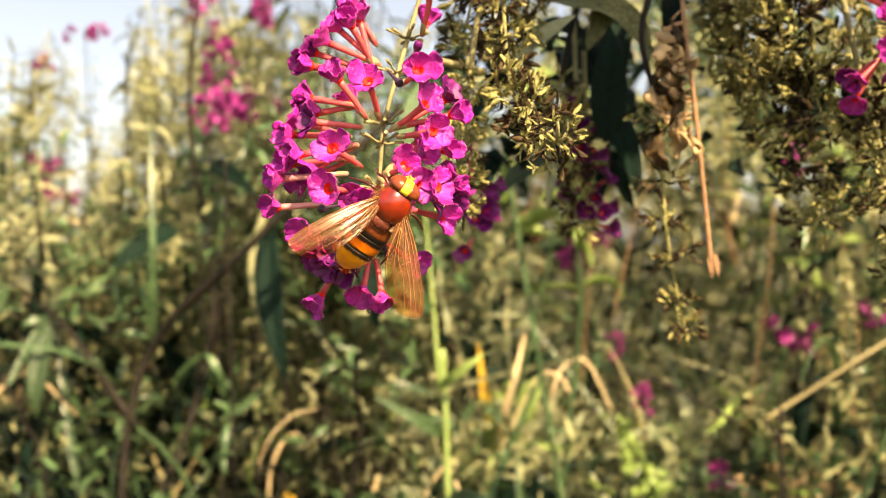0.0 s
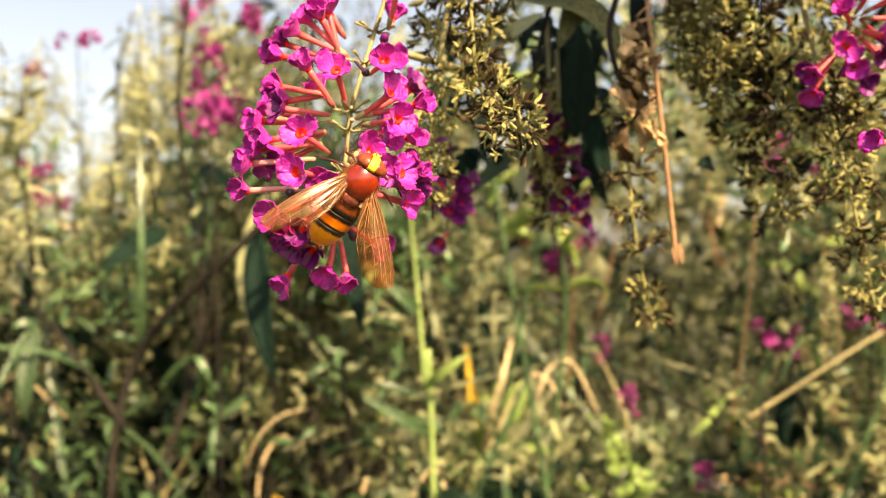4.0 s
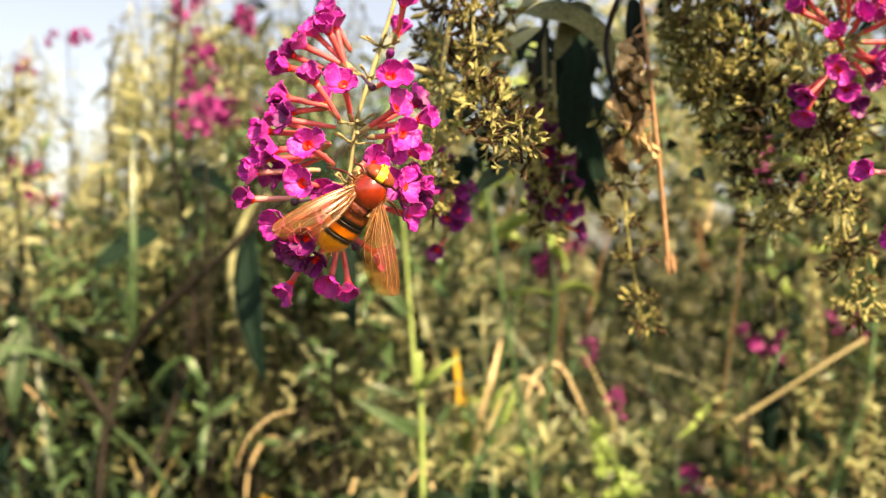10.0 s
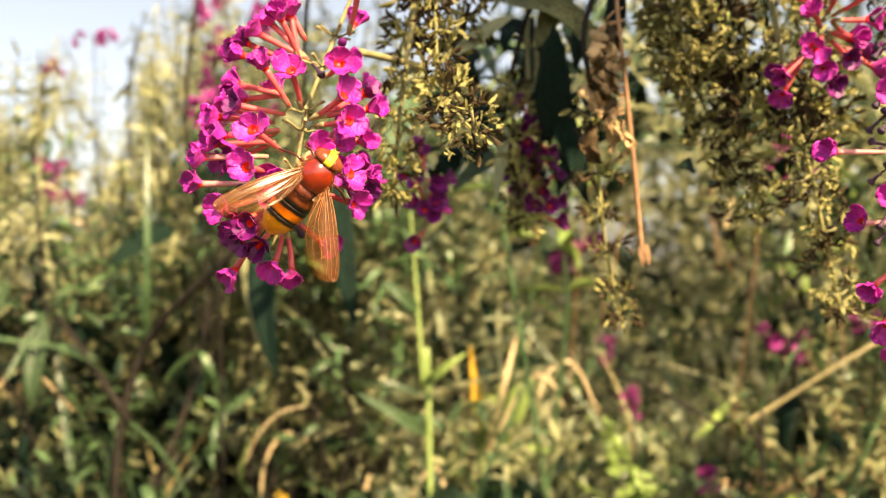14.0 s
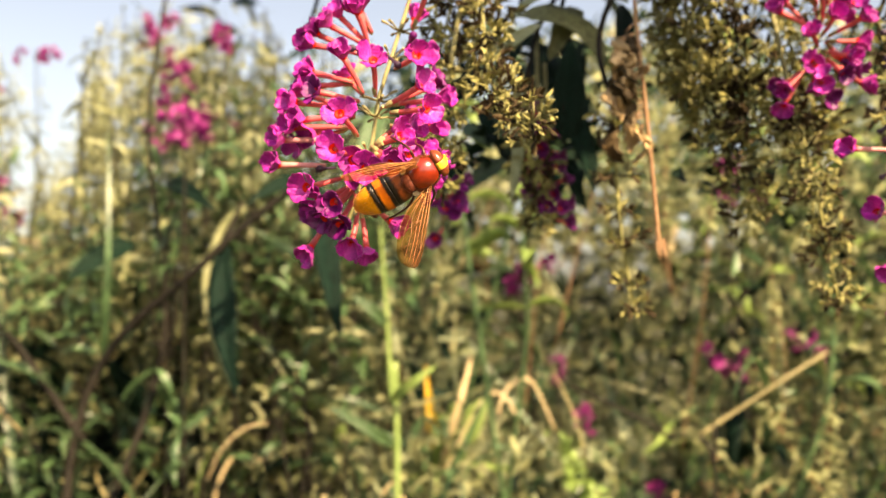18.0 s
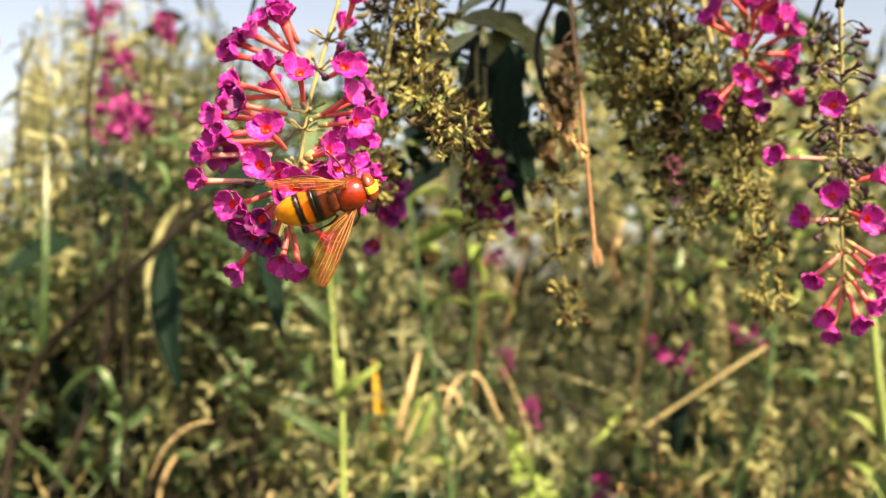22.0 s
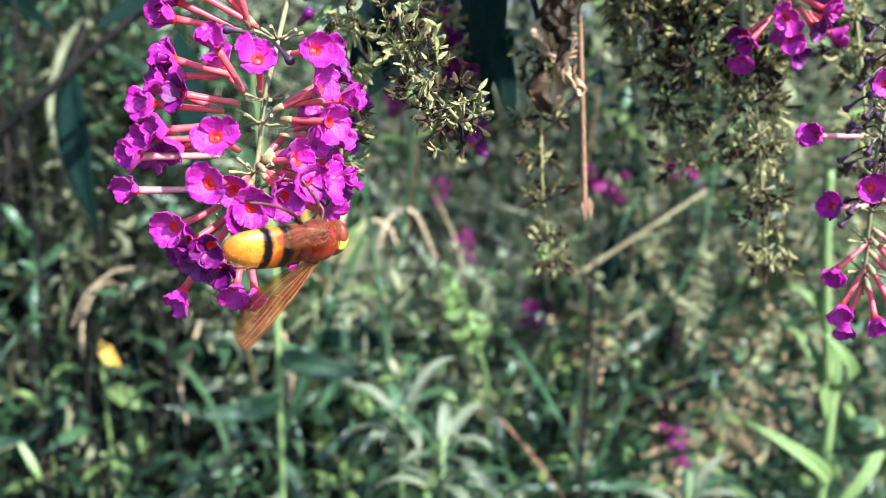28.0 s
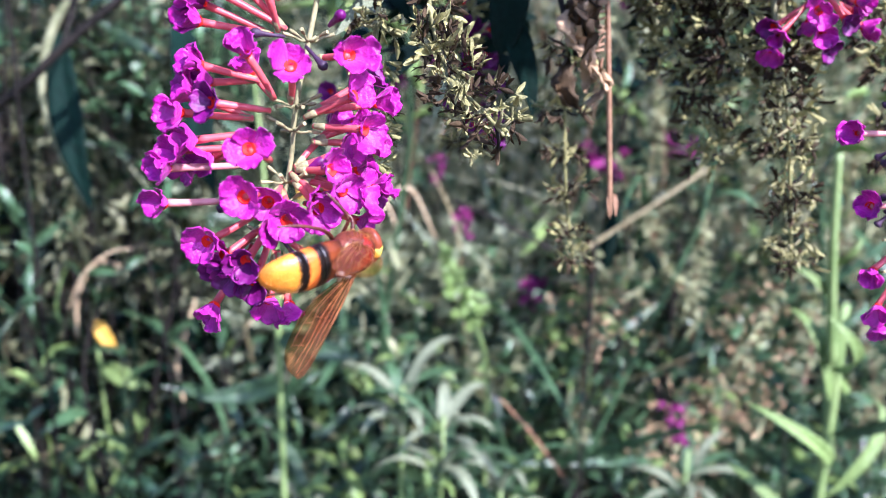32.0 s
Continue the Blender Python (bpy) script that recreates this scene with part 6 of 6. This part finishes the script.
for cx, cy, cz, n, sd in ((0.110, 0.40, 0.925, 12, 1), (0.085, 0.42, 0.94, 9, 2), (-0.20, 0.45, 0.86, 10, 3), (-0.27, 0.46, 0.85, 10, 4), (0.02, 0.45, 0.85, 9, 5), (0.30, 0.40, 0.88, 9, 6), (0.24, 0.36, 0.86, 9, 7), (0.16, 0.42, 0.86, 9, 8)):
    tuft = thing("weed_tuft", (cx, cy, 0.0), "tuft of long narrow grey-green leaves on a weed stem", "weed", "grey-green tufts")
    stem(tuft, [(cx, cy + 0.02, 0.0), (cx, cy + 0.01, cz * 0.6), (cx, cy, cz)], 0.0026, 0.0016, GREEN_STEM, "stem")
    rng = random.Random(sd)
    for k in range(n):
        a = k * 2.4 + rng.uniform(-0.3, 0.3)
        ln = rng.uniform(0.045, 0.075)
        z0 = cz - rng.uniform(0, 0.05)
        leaf(tuft, (cx, cy, z0), (cx + math.cos(a) * ln * 0.8, cy + math.sin(a) * ln * 0.8, z0 + rng.uniform(-0.2, 0.6) * ln), rng.uniform(0.007, 0.010), LEAF_GREY if k % 3 else LEAF, 1.0, (0, 0, 1), seed=k)
SWAY = [
    (0.0, pose(-0.01120, 0.00996, 1.16701, 0.58, -2.39, -3.99)),
    (0.5, pose(-0.01123, 0.00996, 1.16711, 0.42, -2.27, -3.57)),
    (1.0, pose(-0.01126, 0.00998, 1.16708, 0.32, -2.23, -3.35)),
    (1.5, pose(-0.01130, 0.00997, 1.16701, 0.42, -2.21, -3.26)),
    (2.0, pose(-0.01134, 0.01000, 1.16704, 0.38, -2.15, -2.98)),
    (2.5, pose(-0.01140, 0.01002, 1.16706, 0.32, -2.00, -2.78)),
    (3.0, pose(-0.01145, 0.00997, 1.16704, 0.43, -1.86, -2.88)),
    (3.5, pose(-0.01146, 0.00998, 1.16714, 0.55, -1.83, -2.53)),
    (5.5, pose(-0.01188, 0.00966, 1.16690, 0.07, -0.81, -1.66)),
    (6.0, pose(-0.01182, 0.00971, 1.16689, 0.15, -1.04, -1.61)),
    (6.5, pose(-0.01185, 0.00981, 1.16690, 0.06, -1.06, -1.77)),
    (7.0, pose(-0.01194, 0.00993, 1.16695, -0.07, -0.89, -1.89)),
    (7.5, pose(-0.01190, 0.00983, 1.16690, 0.05, -0.83, -1.78)),
    (8.0, pose(-0.01177, 0.00959, 1.16687, 0.05, -0.97, -1.52)),
    (8.5, pose(-0.01176, 0.00953, 1.16691, -0.03, -0.96, -1.35)),
    (9.0, pose(-0.01174, 0.00955, 1.16686, 0.40, -0.92, -1.40)),
    (9.5, pose(-0.01169, 0.00953, 1.16683, 0.80, -1.00, -1.42)),
    (10.0, pose(-0.01181, 0.00974, 1.16695, 0.64, -0.87, -1.74)),
    (10.5, pose(-0.01198, 0.01002, 1.16698, 0.57, -0.50, -2.26)),
    (11.0, pose(-0.01198, 0.01003, 1.16686, 0.73, -0.26, -1.64)),
    (11.5, pose(-0.01193, 0.00984, 1.16683, 0.46, -0.41, -0.72)),
    (12.0, pose(-0.01207, 0.00993, 1.16685, -0.05, -0.34, -1.19)),
    (12.5, pose(-0.01232, 0.01029, 1.16686, -0.36, 0.26, -1.74)),
    (13.0, pose(-0.01235, 0.01040, 1.16682, -0.33, 0.67, -1.18)),
    (13.5, pose(-0.01226, 0.01028, 1.16678, -0.38, 0.67, -0.60)),
    (14.0, pose(-0.01226, 0.01027, 1.16688, -0.80, 0.54, -0.17)),
    (14.5, pose(-0.01217, 0.01043, 1.16696, -0.44, 0.24, 0.99)),
    (16.5, pose(-0.01219, 0.01024, 1.16677, 0.36, 1.18, -1.09)),
    (17.0, pose(-0.01207, 0.01022, 1.16689, 0.27, 0.68, 0.23)),
    (17.5, pose(-0.01201, 0.01036, 1.16691, 0.53, 0.49, 1.17)),
    (18.0, pose(-0.01202, 0.01026, 1.16683, 0.83, 0.49, 1.50)),
    (18.5, pose(-0.01192, 0.01016, 1.16671, 1.22, 0.19, 1.74)),
    (19.0, pose(-0.01179, 0.01021, 1.16659, 1.76, -0.15, 1.49)),
    (19.5, pose(-0.01177, 0.01017, 1.16665, 1.94, -0.19, 1.17)),
    (20.0, pose(-0.01189, 0.00994, 1.16682, 1.72, -0.09, 2.26)),
    (20.5, pose(-0.01212, 0.00974, 1.16682, 1.75, 0.15, 3.25)),
    (21.0, pose(-0.01220, 0.00978, 1.16672, 1.57, -0.04, 3.06)),
    (21.5, pose(-0.01212, 0.00982, 1.16673, 0.94, -0.66, 2.57)),
    (22.0, pose(-0.01208, 0.01002, 1.16680, 0.94, -0.90, 2.04)),
    (22.5, pose(-0.01210, 0.01013, 1.16688, 1.17, -0.72, 1.59)),
    (23.0, pose(-0.01221, 0.00992, 1.16700, 0.90, -1.07, 1.54)),
    (23.5, pose(-0.01230, 0.00996, 1.16708, 0.79, -1.71, 1.64)),
    (24.0, pose(-0.01217, 0.01010, 1.16700, 1.18, -1.43, 1.43)),
    (24.5, pose(-0.01202, 0.01004, 1.16672, 1.61, -0.52, 1.87)),
    (26.5, pose(-0.01208, 0.01052, 1.16702, -0.86, -0.56, 2.94)),
    (27.0, pose(-0.01215, 0.01131, 1.16667, -0.67, 0.07, 2.86)),
    (27.5, pose(-0.01221, 0.01173, 1.16637, -0.91, 0.70, 2.15)),
    (28.0, pose(-0.01221, 0.01144, 1.16647, -1.34, 0.68, 2.01)),
    (28.5, pose(-0.01217, 0.01095, 1.16672, -1.40, 0.30, 2.38)),
    (29.0, pose(-0.01216, 0.01091, 1.16670, -1.18, 0.37, 2.25)),
    (29.5, pose(-0.01215, 0.01103, 1.16663, -1.44, 0.48, 2.24)),
    (30.0, pose(-0.01214, 0.01116, 1.16664, -1.78, 0.29, 2.50)),
    (30.5, pose(-0.01213, 0.01140, 1.16660, -1.72, 0.18, 2.20)),
    (31.0, pose(-0.01210, 0.01129, 1.16660, -1.83, -0.03, 2.00)),
    (31.5, pose(-0.01206, 0.01112, 1.16662, -1.91, -0.36, 2.00)),
    (32.0, pose(-0.01209, 0.01165, 1.16645, -1.47, -0.04, 1.46)),
]
FLIGHT = [
    (0.0, pose(-0.01071, -0.00431, 1.15577, 120.11, -48.24, -20.64)),
    (0.5, pose(-0.01057, -0.00431, 1.15603, 120.14, -48.49, -20.51)),
    (1.0, pose(-0.01044, -0.00427, 1.15614, 120.29, -48.80, -20.66)),
    (1.5, pose(-0.01036, -0.00423, 1.15617, 120.74, -49.07, -21.16)),
    (2.0, pose(-0.01024, -0.00417, 1.15632, 120.98, -49.34, -21.32)),
    (2.5, pose(-0.01018, -0.00413, 1.15646, 121.16, -49.53, -21.50)),
    (3.0, pose(-0.01018, -0.00412, 1.15653, 121.58, -49.68, -22.17)),
    (3.5, pose(-0.01001, -0.00405, 1.15671, 122.08, -49.92, -22.46)),
    (5.5, pose(-0.00999, -0.00429, 1.15702, 122.21, -50.36, -22.72)),
    (6.0, pose(-0.00977, -0.00420, 1.15711, 122.82, -50.86, -23.39)),
    (6.5, pose(-0.00984, -0.00410, 1.15715, 122.62, -50.84, -23.46)),
    (7.0, pose(-0.00999, -0.00398, 1.15723, 122.14, -50.55, -23.35)),
    (7.5, pose(-0.00992, -0.00401, 1.15716, 122.04, -50.23, -23.33)),
    (8.0, pose(-0.00971, -0.00422, 1.15714, 121.87, -50.14, -23.12)),
    (8.5, pose(-0.00966, -0.00425, 1.15721, 121.56, -49.98, -22.86)),
    (9.0, pose(-0.00965, -0.00415, 1.15705, 122.08, -49.71, -23.35)),
    (9.5, pose(-0.00957, -0.00414, 1.15696, 122.70, -49.60, -23.79)),
    (10.0, pose(-0.00972, -0.00407, 1.15718, 122.43, -49.43, -23.79)),
    (10.5, pose(-0.00998, -0.00395, 1.15731, 122.15, -48.96, -23.94)),
    (11.0, pose(-0.00975, -0.00406, 1.15724, 122.30, -48.50, -23.23)),
    (11.5, pose(-0.00933, -0.00442, 1.15739, 122.04, -48.57, -21.93)),
    (12.0, pose(-0.00949, -0.00456, 1.15763, 121.32, -48.53, -21.70)),
    (12.5, pose(-0.00992, -0.00437, 1.15776, 120.61, -47.97, -21.60)),
    (13.0, pose(-0.00984, -0.00427, 1.15772, 120.45, -47.53, -20.89)),
    (13.5, pose(-0.00944, -0.00440, 1.15758, 120.05, -46.99, -19.70)),
    (14.0, pose(-0.00890, -0.00456, 1.15753, 118.70, -45.74, -17.44)),
    (14.5, pose(-0.00788, -0.00440, 1.15715, 118.24, -43.78, -14.78)),
    (16.5, pose(-0.00630, -0.00516, 1.15513, 115.90, -33.98, -10.56)),
    (17.0, pose(-0.00558, -0.00508, 1.15525, 115.68, -33.55, -8.78)),
    (17.5, pose(-0.00529, -0.00488, 1.15506, 115.61, -32.59, -7.73)),
    (18.0, pose(-0.00532, -0.00510, 1.15455, 115.11, -30.55, -6.97)),
    (18.5, pose(-0.00520, -0.00530, 1.15401, 114.76, -28.80, -6.40)),
    (19.0, pose(-0.00511, -0.00526, 1.15362, 115.07, -27.96, -6.72)),
    (19.5, pose(-0.00521, -0.00528, 1.15366, 115.23, -27.25, -7.09)),
    (20.0, pose(-0.00512, -0.00539, 1.15390, 114.90, -25.87, -5.76)),
    (20.5, pose(-0.00523, -0.00540, 1.15390, 114.70, -23.92, -4.61)),
    (21.0, pose(-0.00541, -0.00536, 1.15390, 114.28, -22.22, -4.57)),
    (21.5, pose(-0.00541, -0.00545, 1.15418, 113.44, -21.00, -4.65)),
    (22.0, pose(-0.00556, -0.00525, 1.15430, 113.31, -19.53, -5.11)),
    (22.5, pose(-0.00581, -0.00518, 1.15433, 113.48, -18.06, -3.62)),
    (23.0, pose(-0.00588, -0.00554, 1.15458, 113.21, -17.71, -1.62)),
    (23.5, pose(-0.00579, -0.00575, 1.15461, 113.29, -17.80, 1.42)),
    (24.0, pose(-0.00574, -0.00604, 1.15404, 113.77, -15.97, 5.61)),
    (24.5, pose(-0.00560, -0.00637, 1.15308, 114.88, -12.36, 13.23)),
    (26.5, pose(-0.00467, -0.00796, 1.15193, 116.16, -5.96, 32.26)),
    (27.0, pose(-0.00540, -0.00741, 1.15200, 116.62, -4.30, 32.64)),
    (27.5, pose(-0.00671, -0.00758, 1.15272, 116.44, -1.55, 36.53)),
    (28.0, pose(-0.00719, -0.00826, 1.15350, 115.74, -0.54, 37.36)),
    (28.5, pose(-0.00697, -0.00874, 1.15379, 115.54, -1.09, 37.68)),
    (29.0, pose(-0.00711, -0.00880, 1.15374, 115.20, -1.70, 37.66)),
    (29.5, pose(-0.00725, -0.00879, 1.15382, 114.16, -2.51, 38.10)),
    (30.0, pose(-0.00724, -0.00880, 1.15402, 112.85, -3.72, 38.85)),
    (30.5, pose(-0.00743, -0.00866, 1.15403, 111.84, -4.89, 38.99)),
    (31.0, pose(-0.00755, -0.00887, 1.15413, 110.75, -6.05, 39.29)),
    (31.5, pose(-0.00752, -0.00911, 1.15424, 110.13, -7.01, 39.49)),
    (32.0, pose(-0.00784, -0.00854, 1.15392, 110.25, -6.96, 38.94)),
]
LEFT_BEAT = [
    (0.0, pose(0.0030, 0.0027, 0.0016, 39.1, -25.3, 147.5)),
    (13.5, pose(0.0030, 0.0027, 0.0016, 39.1, -25.3, 147.5)),
    (17.5, pose(0.0030, 0.0027, 0.0016, 90.6, -30.4, 150.6)),
    (22.0, pose(0.0030, 0.0027, 0.0016, 90.6, -30.4, 150.6)),
    (24.5, pose(0.0030, 0.0027, 0.0016, 103.0, -28.9, 152.3)),
    (26.5, pose(0.0030, 0.0027, 0.0016, 110.5, -4.5, 166.1)),
    (27.2, pose(0.0030, 0.0027, 0.0016, 110.5, -4.5, 166.1)),
    (28.5, pose(0.0030, 0.0027, 0.0016, 103.0, -27.3, 158.6)),
    (32.0, pose(0.0030, 0.0027, 0.0016, 103.0, -27.3, 158.6)),
]
RIGHT_BEAT = [
    (0.0, pose(0.0030, -0.0027, 0.0016, -11.1, -25.4, -134.4)),
    (13.5, pose(0.0030, -0.0027, 0.0016, -11.1, -25.4, -134.4)),
    (17.5, pose(0.0030, -0.0027, 0.0016, 39.4, -38.9, -139.1)),
    (22.0, pose(0.0030, -0.0027, 0.0016, 39.4, -38.9, -139.1)),
    (24.5, pose(0.0030, -0.0027, 0.0016, 47.7, -30.5, -143.7)),
    (26.5, pose(0.0030, -0.0027, 0.0016, 71.2, -8.5, -140.7)),
    (27.2, pose(0.0030, -0.0027, 0.0016, 71.2, -8.5, -140.7)),
    (28.5, pose(0.0030, -0.0027, 0.0016, 94.1, -10.8, -136.5)),
    (32.0, pose(0.0030, -0.0027, 0.0016, 94.1, -10.8, -136.5)),
]
BEHIND_SWAY = [
    (0.0, pose(0.10765, 0.04702, 1.19638)),
    (0.5, pose(0.10779, 0.04701, 1.19629)),
    (1.0, pose(0.10785, 0.04700, 1.19629)),
    (1.5, pose(0.10786, 0.04700, 1.19633)),
    (2.0, pose(0.10794, 0.04699, 1.19630)),
    (2.5, pose(0.10805, 0.04698, 1.19628)),
    (3.0, pose(0.10807, 0.04698, 1.19629)),
    (3.5, pose(0.10804, 0.04697, 1.19638)),
    (5.5, pose(0.10803, 0.04697, 1.19651)),
    (6.0, pose(0.10800, 0.04697, 1.19657)),
    (6.5, pose(0.10796, 0.04698, 1.19654)),
    (7.0, pose(0.10802, 0.04698, 1.19640)),
    (7.5, pose(0.10806, 0.04698, 1.19633)),
    (8.0, pose(0.10803, 0.04698, 1.19630)),
    (8.5, pose(0.10802, 0.04699, 1.19610)),
    (9.0, pose(0.10805, 0.04699, 1.19599)),
    (9.5, pose(0.10820, 0.04699, 1.19579)),
    (10.0, pose(0.10848, 0.04698, 1.19527)),
    (10.5, pose(0.10867, 0.04697, 1.19505)),
    (11.0, pose(0.10871, 0.04695, 1.19535)),
    (11.5, pose(0.10874, 0.04692, 1.19579)),
    (12.0, pose(0.10896, 0.04688, 1.19617)),
    (12.5, pose(0.10923, 0.04685, 1.19631)),
    (13.0, pose(0.10937, 0.04683, 1.19644)),
    (13.5, pose(0.10939, 0.04681, 1.19676)),
    (14.0, pose(0.10927, 0.04683, 1.19678)),
    (14.5, pose(0.10879, 0.04688, 1.19656)),
    (16.5, pose(0.10805, 0.04699, 1.19619)),
    (17.0, pose(0.10759, 0.04708, 1.19563)),
    (17.5, pose(0.10748, 0.04710, 1.19547)),
    (18.0, pose(0.10761, 0.04707, 1.19562)),
    (18.5, pose(0.10762, 0.04706, 1.19585)),
    (19.0, pose(0.10746, 0.04707, 1.19594)),
    (19.5, pose(0.10749, 0.04712, 1.19512)),
    (20.0, pose(0.10763, 0.04714, 1.19456)),
    (20.5, pose(0.10789, 0.04706, 1.19531)),
    (21.0, pose(0.10795, 0.04702, 1.19574)),
    (21.5, pose(0.10757, 0.04708, 1.19558)),
    (22.0, pose(0.10688, 0.04717, 1.19552)),
    (22.5, pose(0.10623, 0.04727, 1.19550)),
    (23.0, pose(0.10571, 0.04735, 1.19558)),
    (23.5, pose(0.10526, 0.04742, 1.19565)),
    (24.0, pose(0.10560, 0.04736, 1.19574)),
    (24.5, pose(0.10642, 0.04724, 1.19584)),
    (26.5, pose(0.10699, 0.04716, 1.19581)),
    (27.0, pose(0.10758, 0.04707, 1.19568)),
    (27.5, pose(0.10824, 0.04697, 1.19554)),
    (28.0, pose(0.10850, 0.04693, 1.19554)),
    (28.5, pose(0.10841, 0.04694, 1.19569)),
    (29.0, pose(0.10841, 0.04694, 1.19572)),
    (29.5, pose(0.10833, 0.04695, 1.19565)),
    (30.5, pose(0.10798, 0.04701, 1.19571)),
    (31.5, pose(0.10750, 0.04709, 1.19588)),
    (32.0, pose(0.10750, 0.04709, 1.19588)),
]
LOW_SWAY = [
    (0.0, pose(0.11535, 0.02013, 1.16066)),
    (2.5, pose(0.11535, 0.02013, 1.16066)),
    (3.0, pose(0.11563, 0.02009, 1.16058)),
    (3.5, pose(0.11582, 0.02007, 1.16037)),
    (5.5, pose(0.11600, 0.02006, 1.16024)),
    (6.0, pose(0.11606, 0.02004, 1.16042)),
    (6.5, pose(0.11592, 0.02006, 1.16057)),
    (7.0, pose(0.11592, 0.02006, 1.16040)),
    (7.5, pose(0.11610, 0.02004, 1.16032)),
    (8.0, pose(0.11632, 0.02002, 1.16024)),
    (8.5, pose(0.11648, 0.02000, 1.16005)),
    (9.0, pose(0.11650, 0.02000, 1.15979)),
    (9.5, pose(0.11648, 0.02003, 1.15883)),
    (10.0, pose(0.11627, 0.02009, 1.15752)),
    (10.5, pose(0.11593, 0.02014, 1.15716)),
    (11.0, pose(0.11585, 0.02013, 1.15775)),
    (11.5, pose(0.11578, 0.02012, 1.15839)),
    (12.0, pose(0.11550, 0.02015, 1.15872)),
    (12.5, pose(0.11524, 0.02018, 1.15866)),
    (13.0, pose(0.11526, 0.02017, 1.15866)),
    (13.5, pose(0.11559, 0.02012, 1.15902)),
    (14.0, pose(0.11570, 0.02012, 1.15895)),
    (14.5, pose(0.11600, 0.02009, 1.15860)),
    (17.5, pose(0.11685, 0.02008, 1.15886)),
    (18.0, pose(0.11708, 0.02018, 1.15909)),
    (18.5, pose(0.11691, 0.02014, 1.15912)),
    (19.0, pose(0.11719, 0.01997, 1.15912)),
    (19.5, pose(0.11692, 0.02018, 1.15891)),
    (20.0, pose(0.11626, 0.02068, 1.15934)),
    (20.5, pose(0.11651, 0.02096, 1.15998)),
    (21.0, pose(0.11708, 0.02092, 1.16042)),
    (21.5, pose(0.11706, 0.02048, 1.16065)),
    (22.0, pose(0.11702, 0.02016, 1.16048)),
    (22.5, pose(0.11722, 0.02021, 1.15998)),
    (23.0, pose(0.11732, 0.02011, 1.15931)),
    (23.5, pose(0.11738, 0.01993, 1.15923)),
    (24.0, pose(0.11742, 0.01998, 1.15957)),
    (24.5, pose(0.11715, 0.02004, 1.15973)),
    (26.5, pose(0.11677, 0.01994, 1.15967)),
    (27.0, pose(0.11664, 0.01997, 1.15983)),
    (27.5, pose(0.11659, 0.02010, 1.16013)),
    (28.0, pose(0.11639, 0.01994, 1.16010)),
    (28.5, pose(0.11624, 0.01975, 1.15991)),
    (29.0, pose(0.11633, 0.01990, 1.15995)),
    (29.5, pose(0.11642, 0.02009, 1.16013)),
    (30.0, pose(0.11633, 0.01996, 1.16018)),
    (30.5, pose(0.11636, 0.01990, 1.16022)),
    (31.0, pose(0.11644, 0.01981, 1.16040)),
    (31.5, pose(0.11626, 0.01948, 1.16067)),
    (32.0, pose(0.11616, 0.01960, 1.16078)),
]


def motions():
    walk(spray_behind, BEHIND_SWAY)
    walk(spray_low, LOW_SWAY)
    walk(spray, SWAY)
    walk(fly, FLIGHT)
    walk(LEFT_WING, LEFT_BEAT)
    walk(RIGHT_WING, RIGHT_BEAT)


motions()
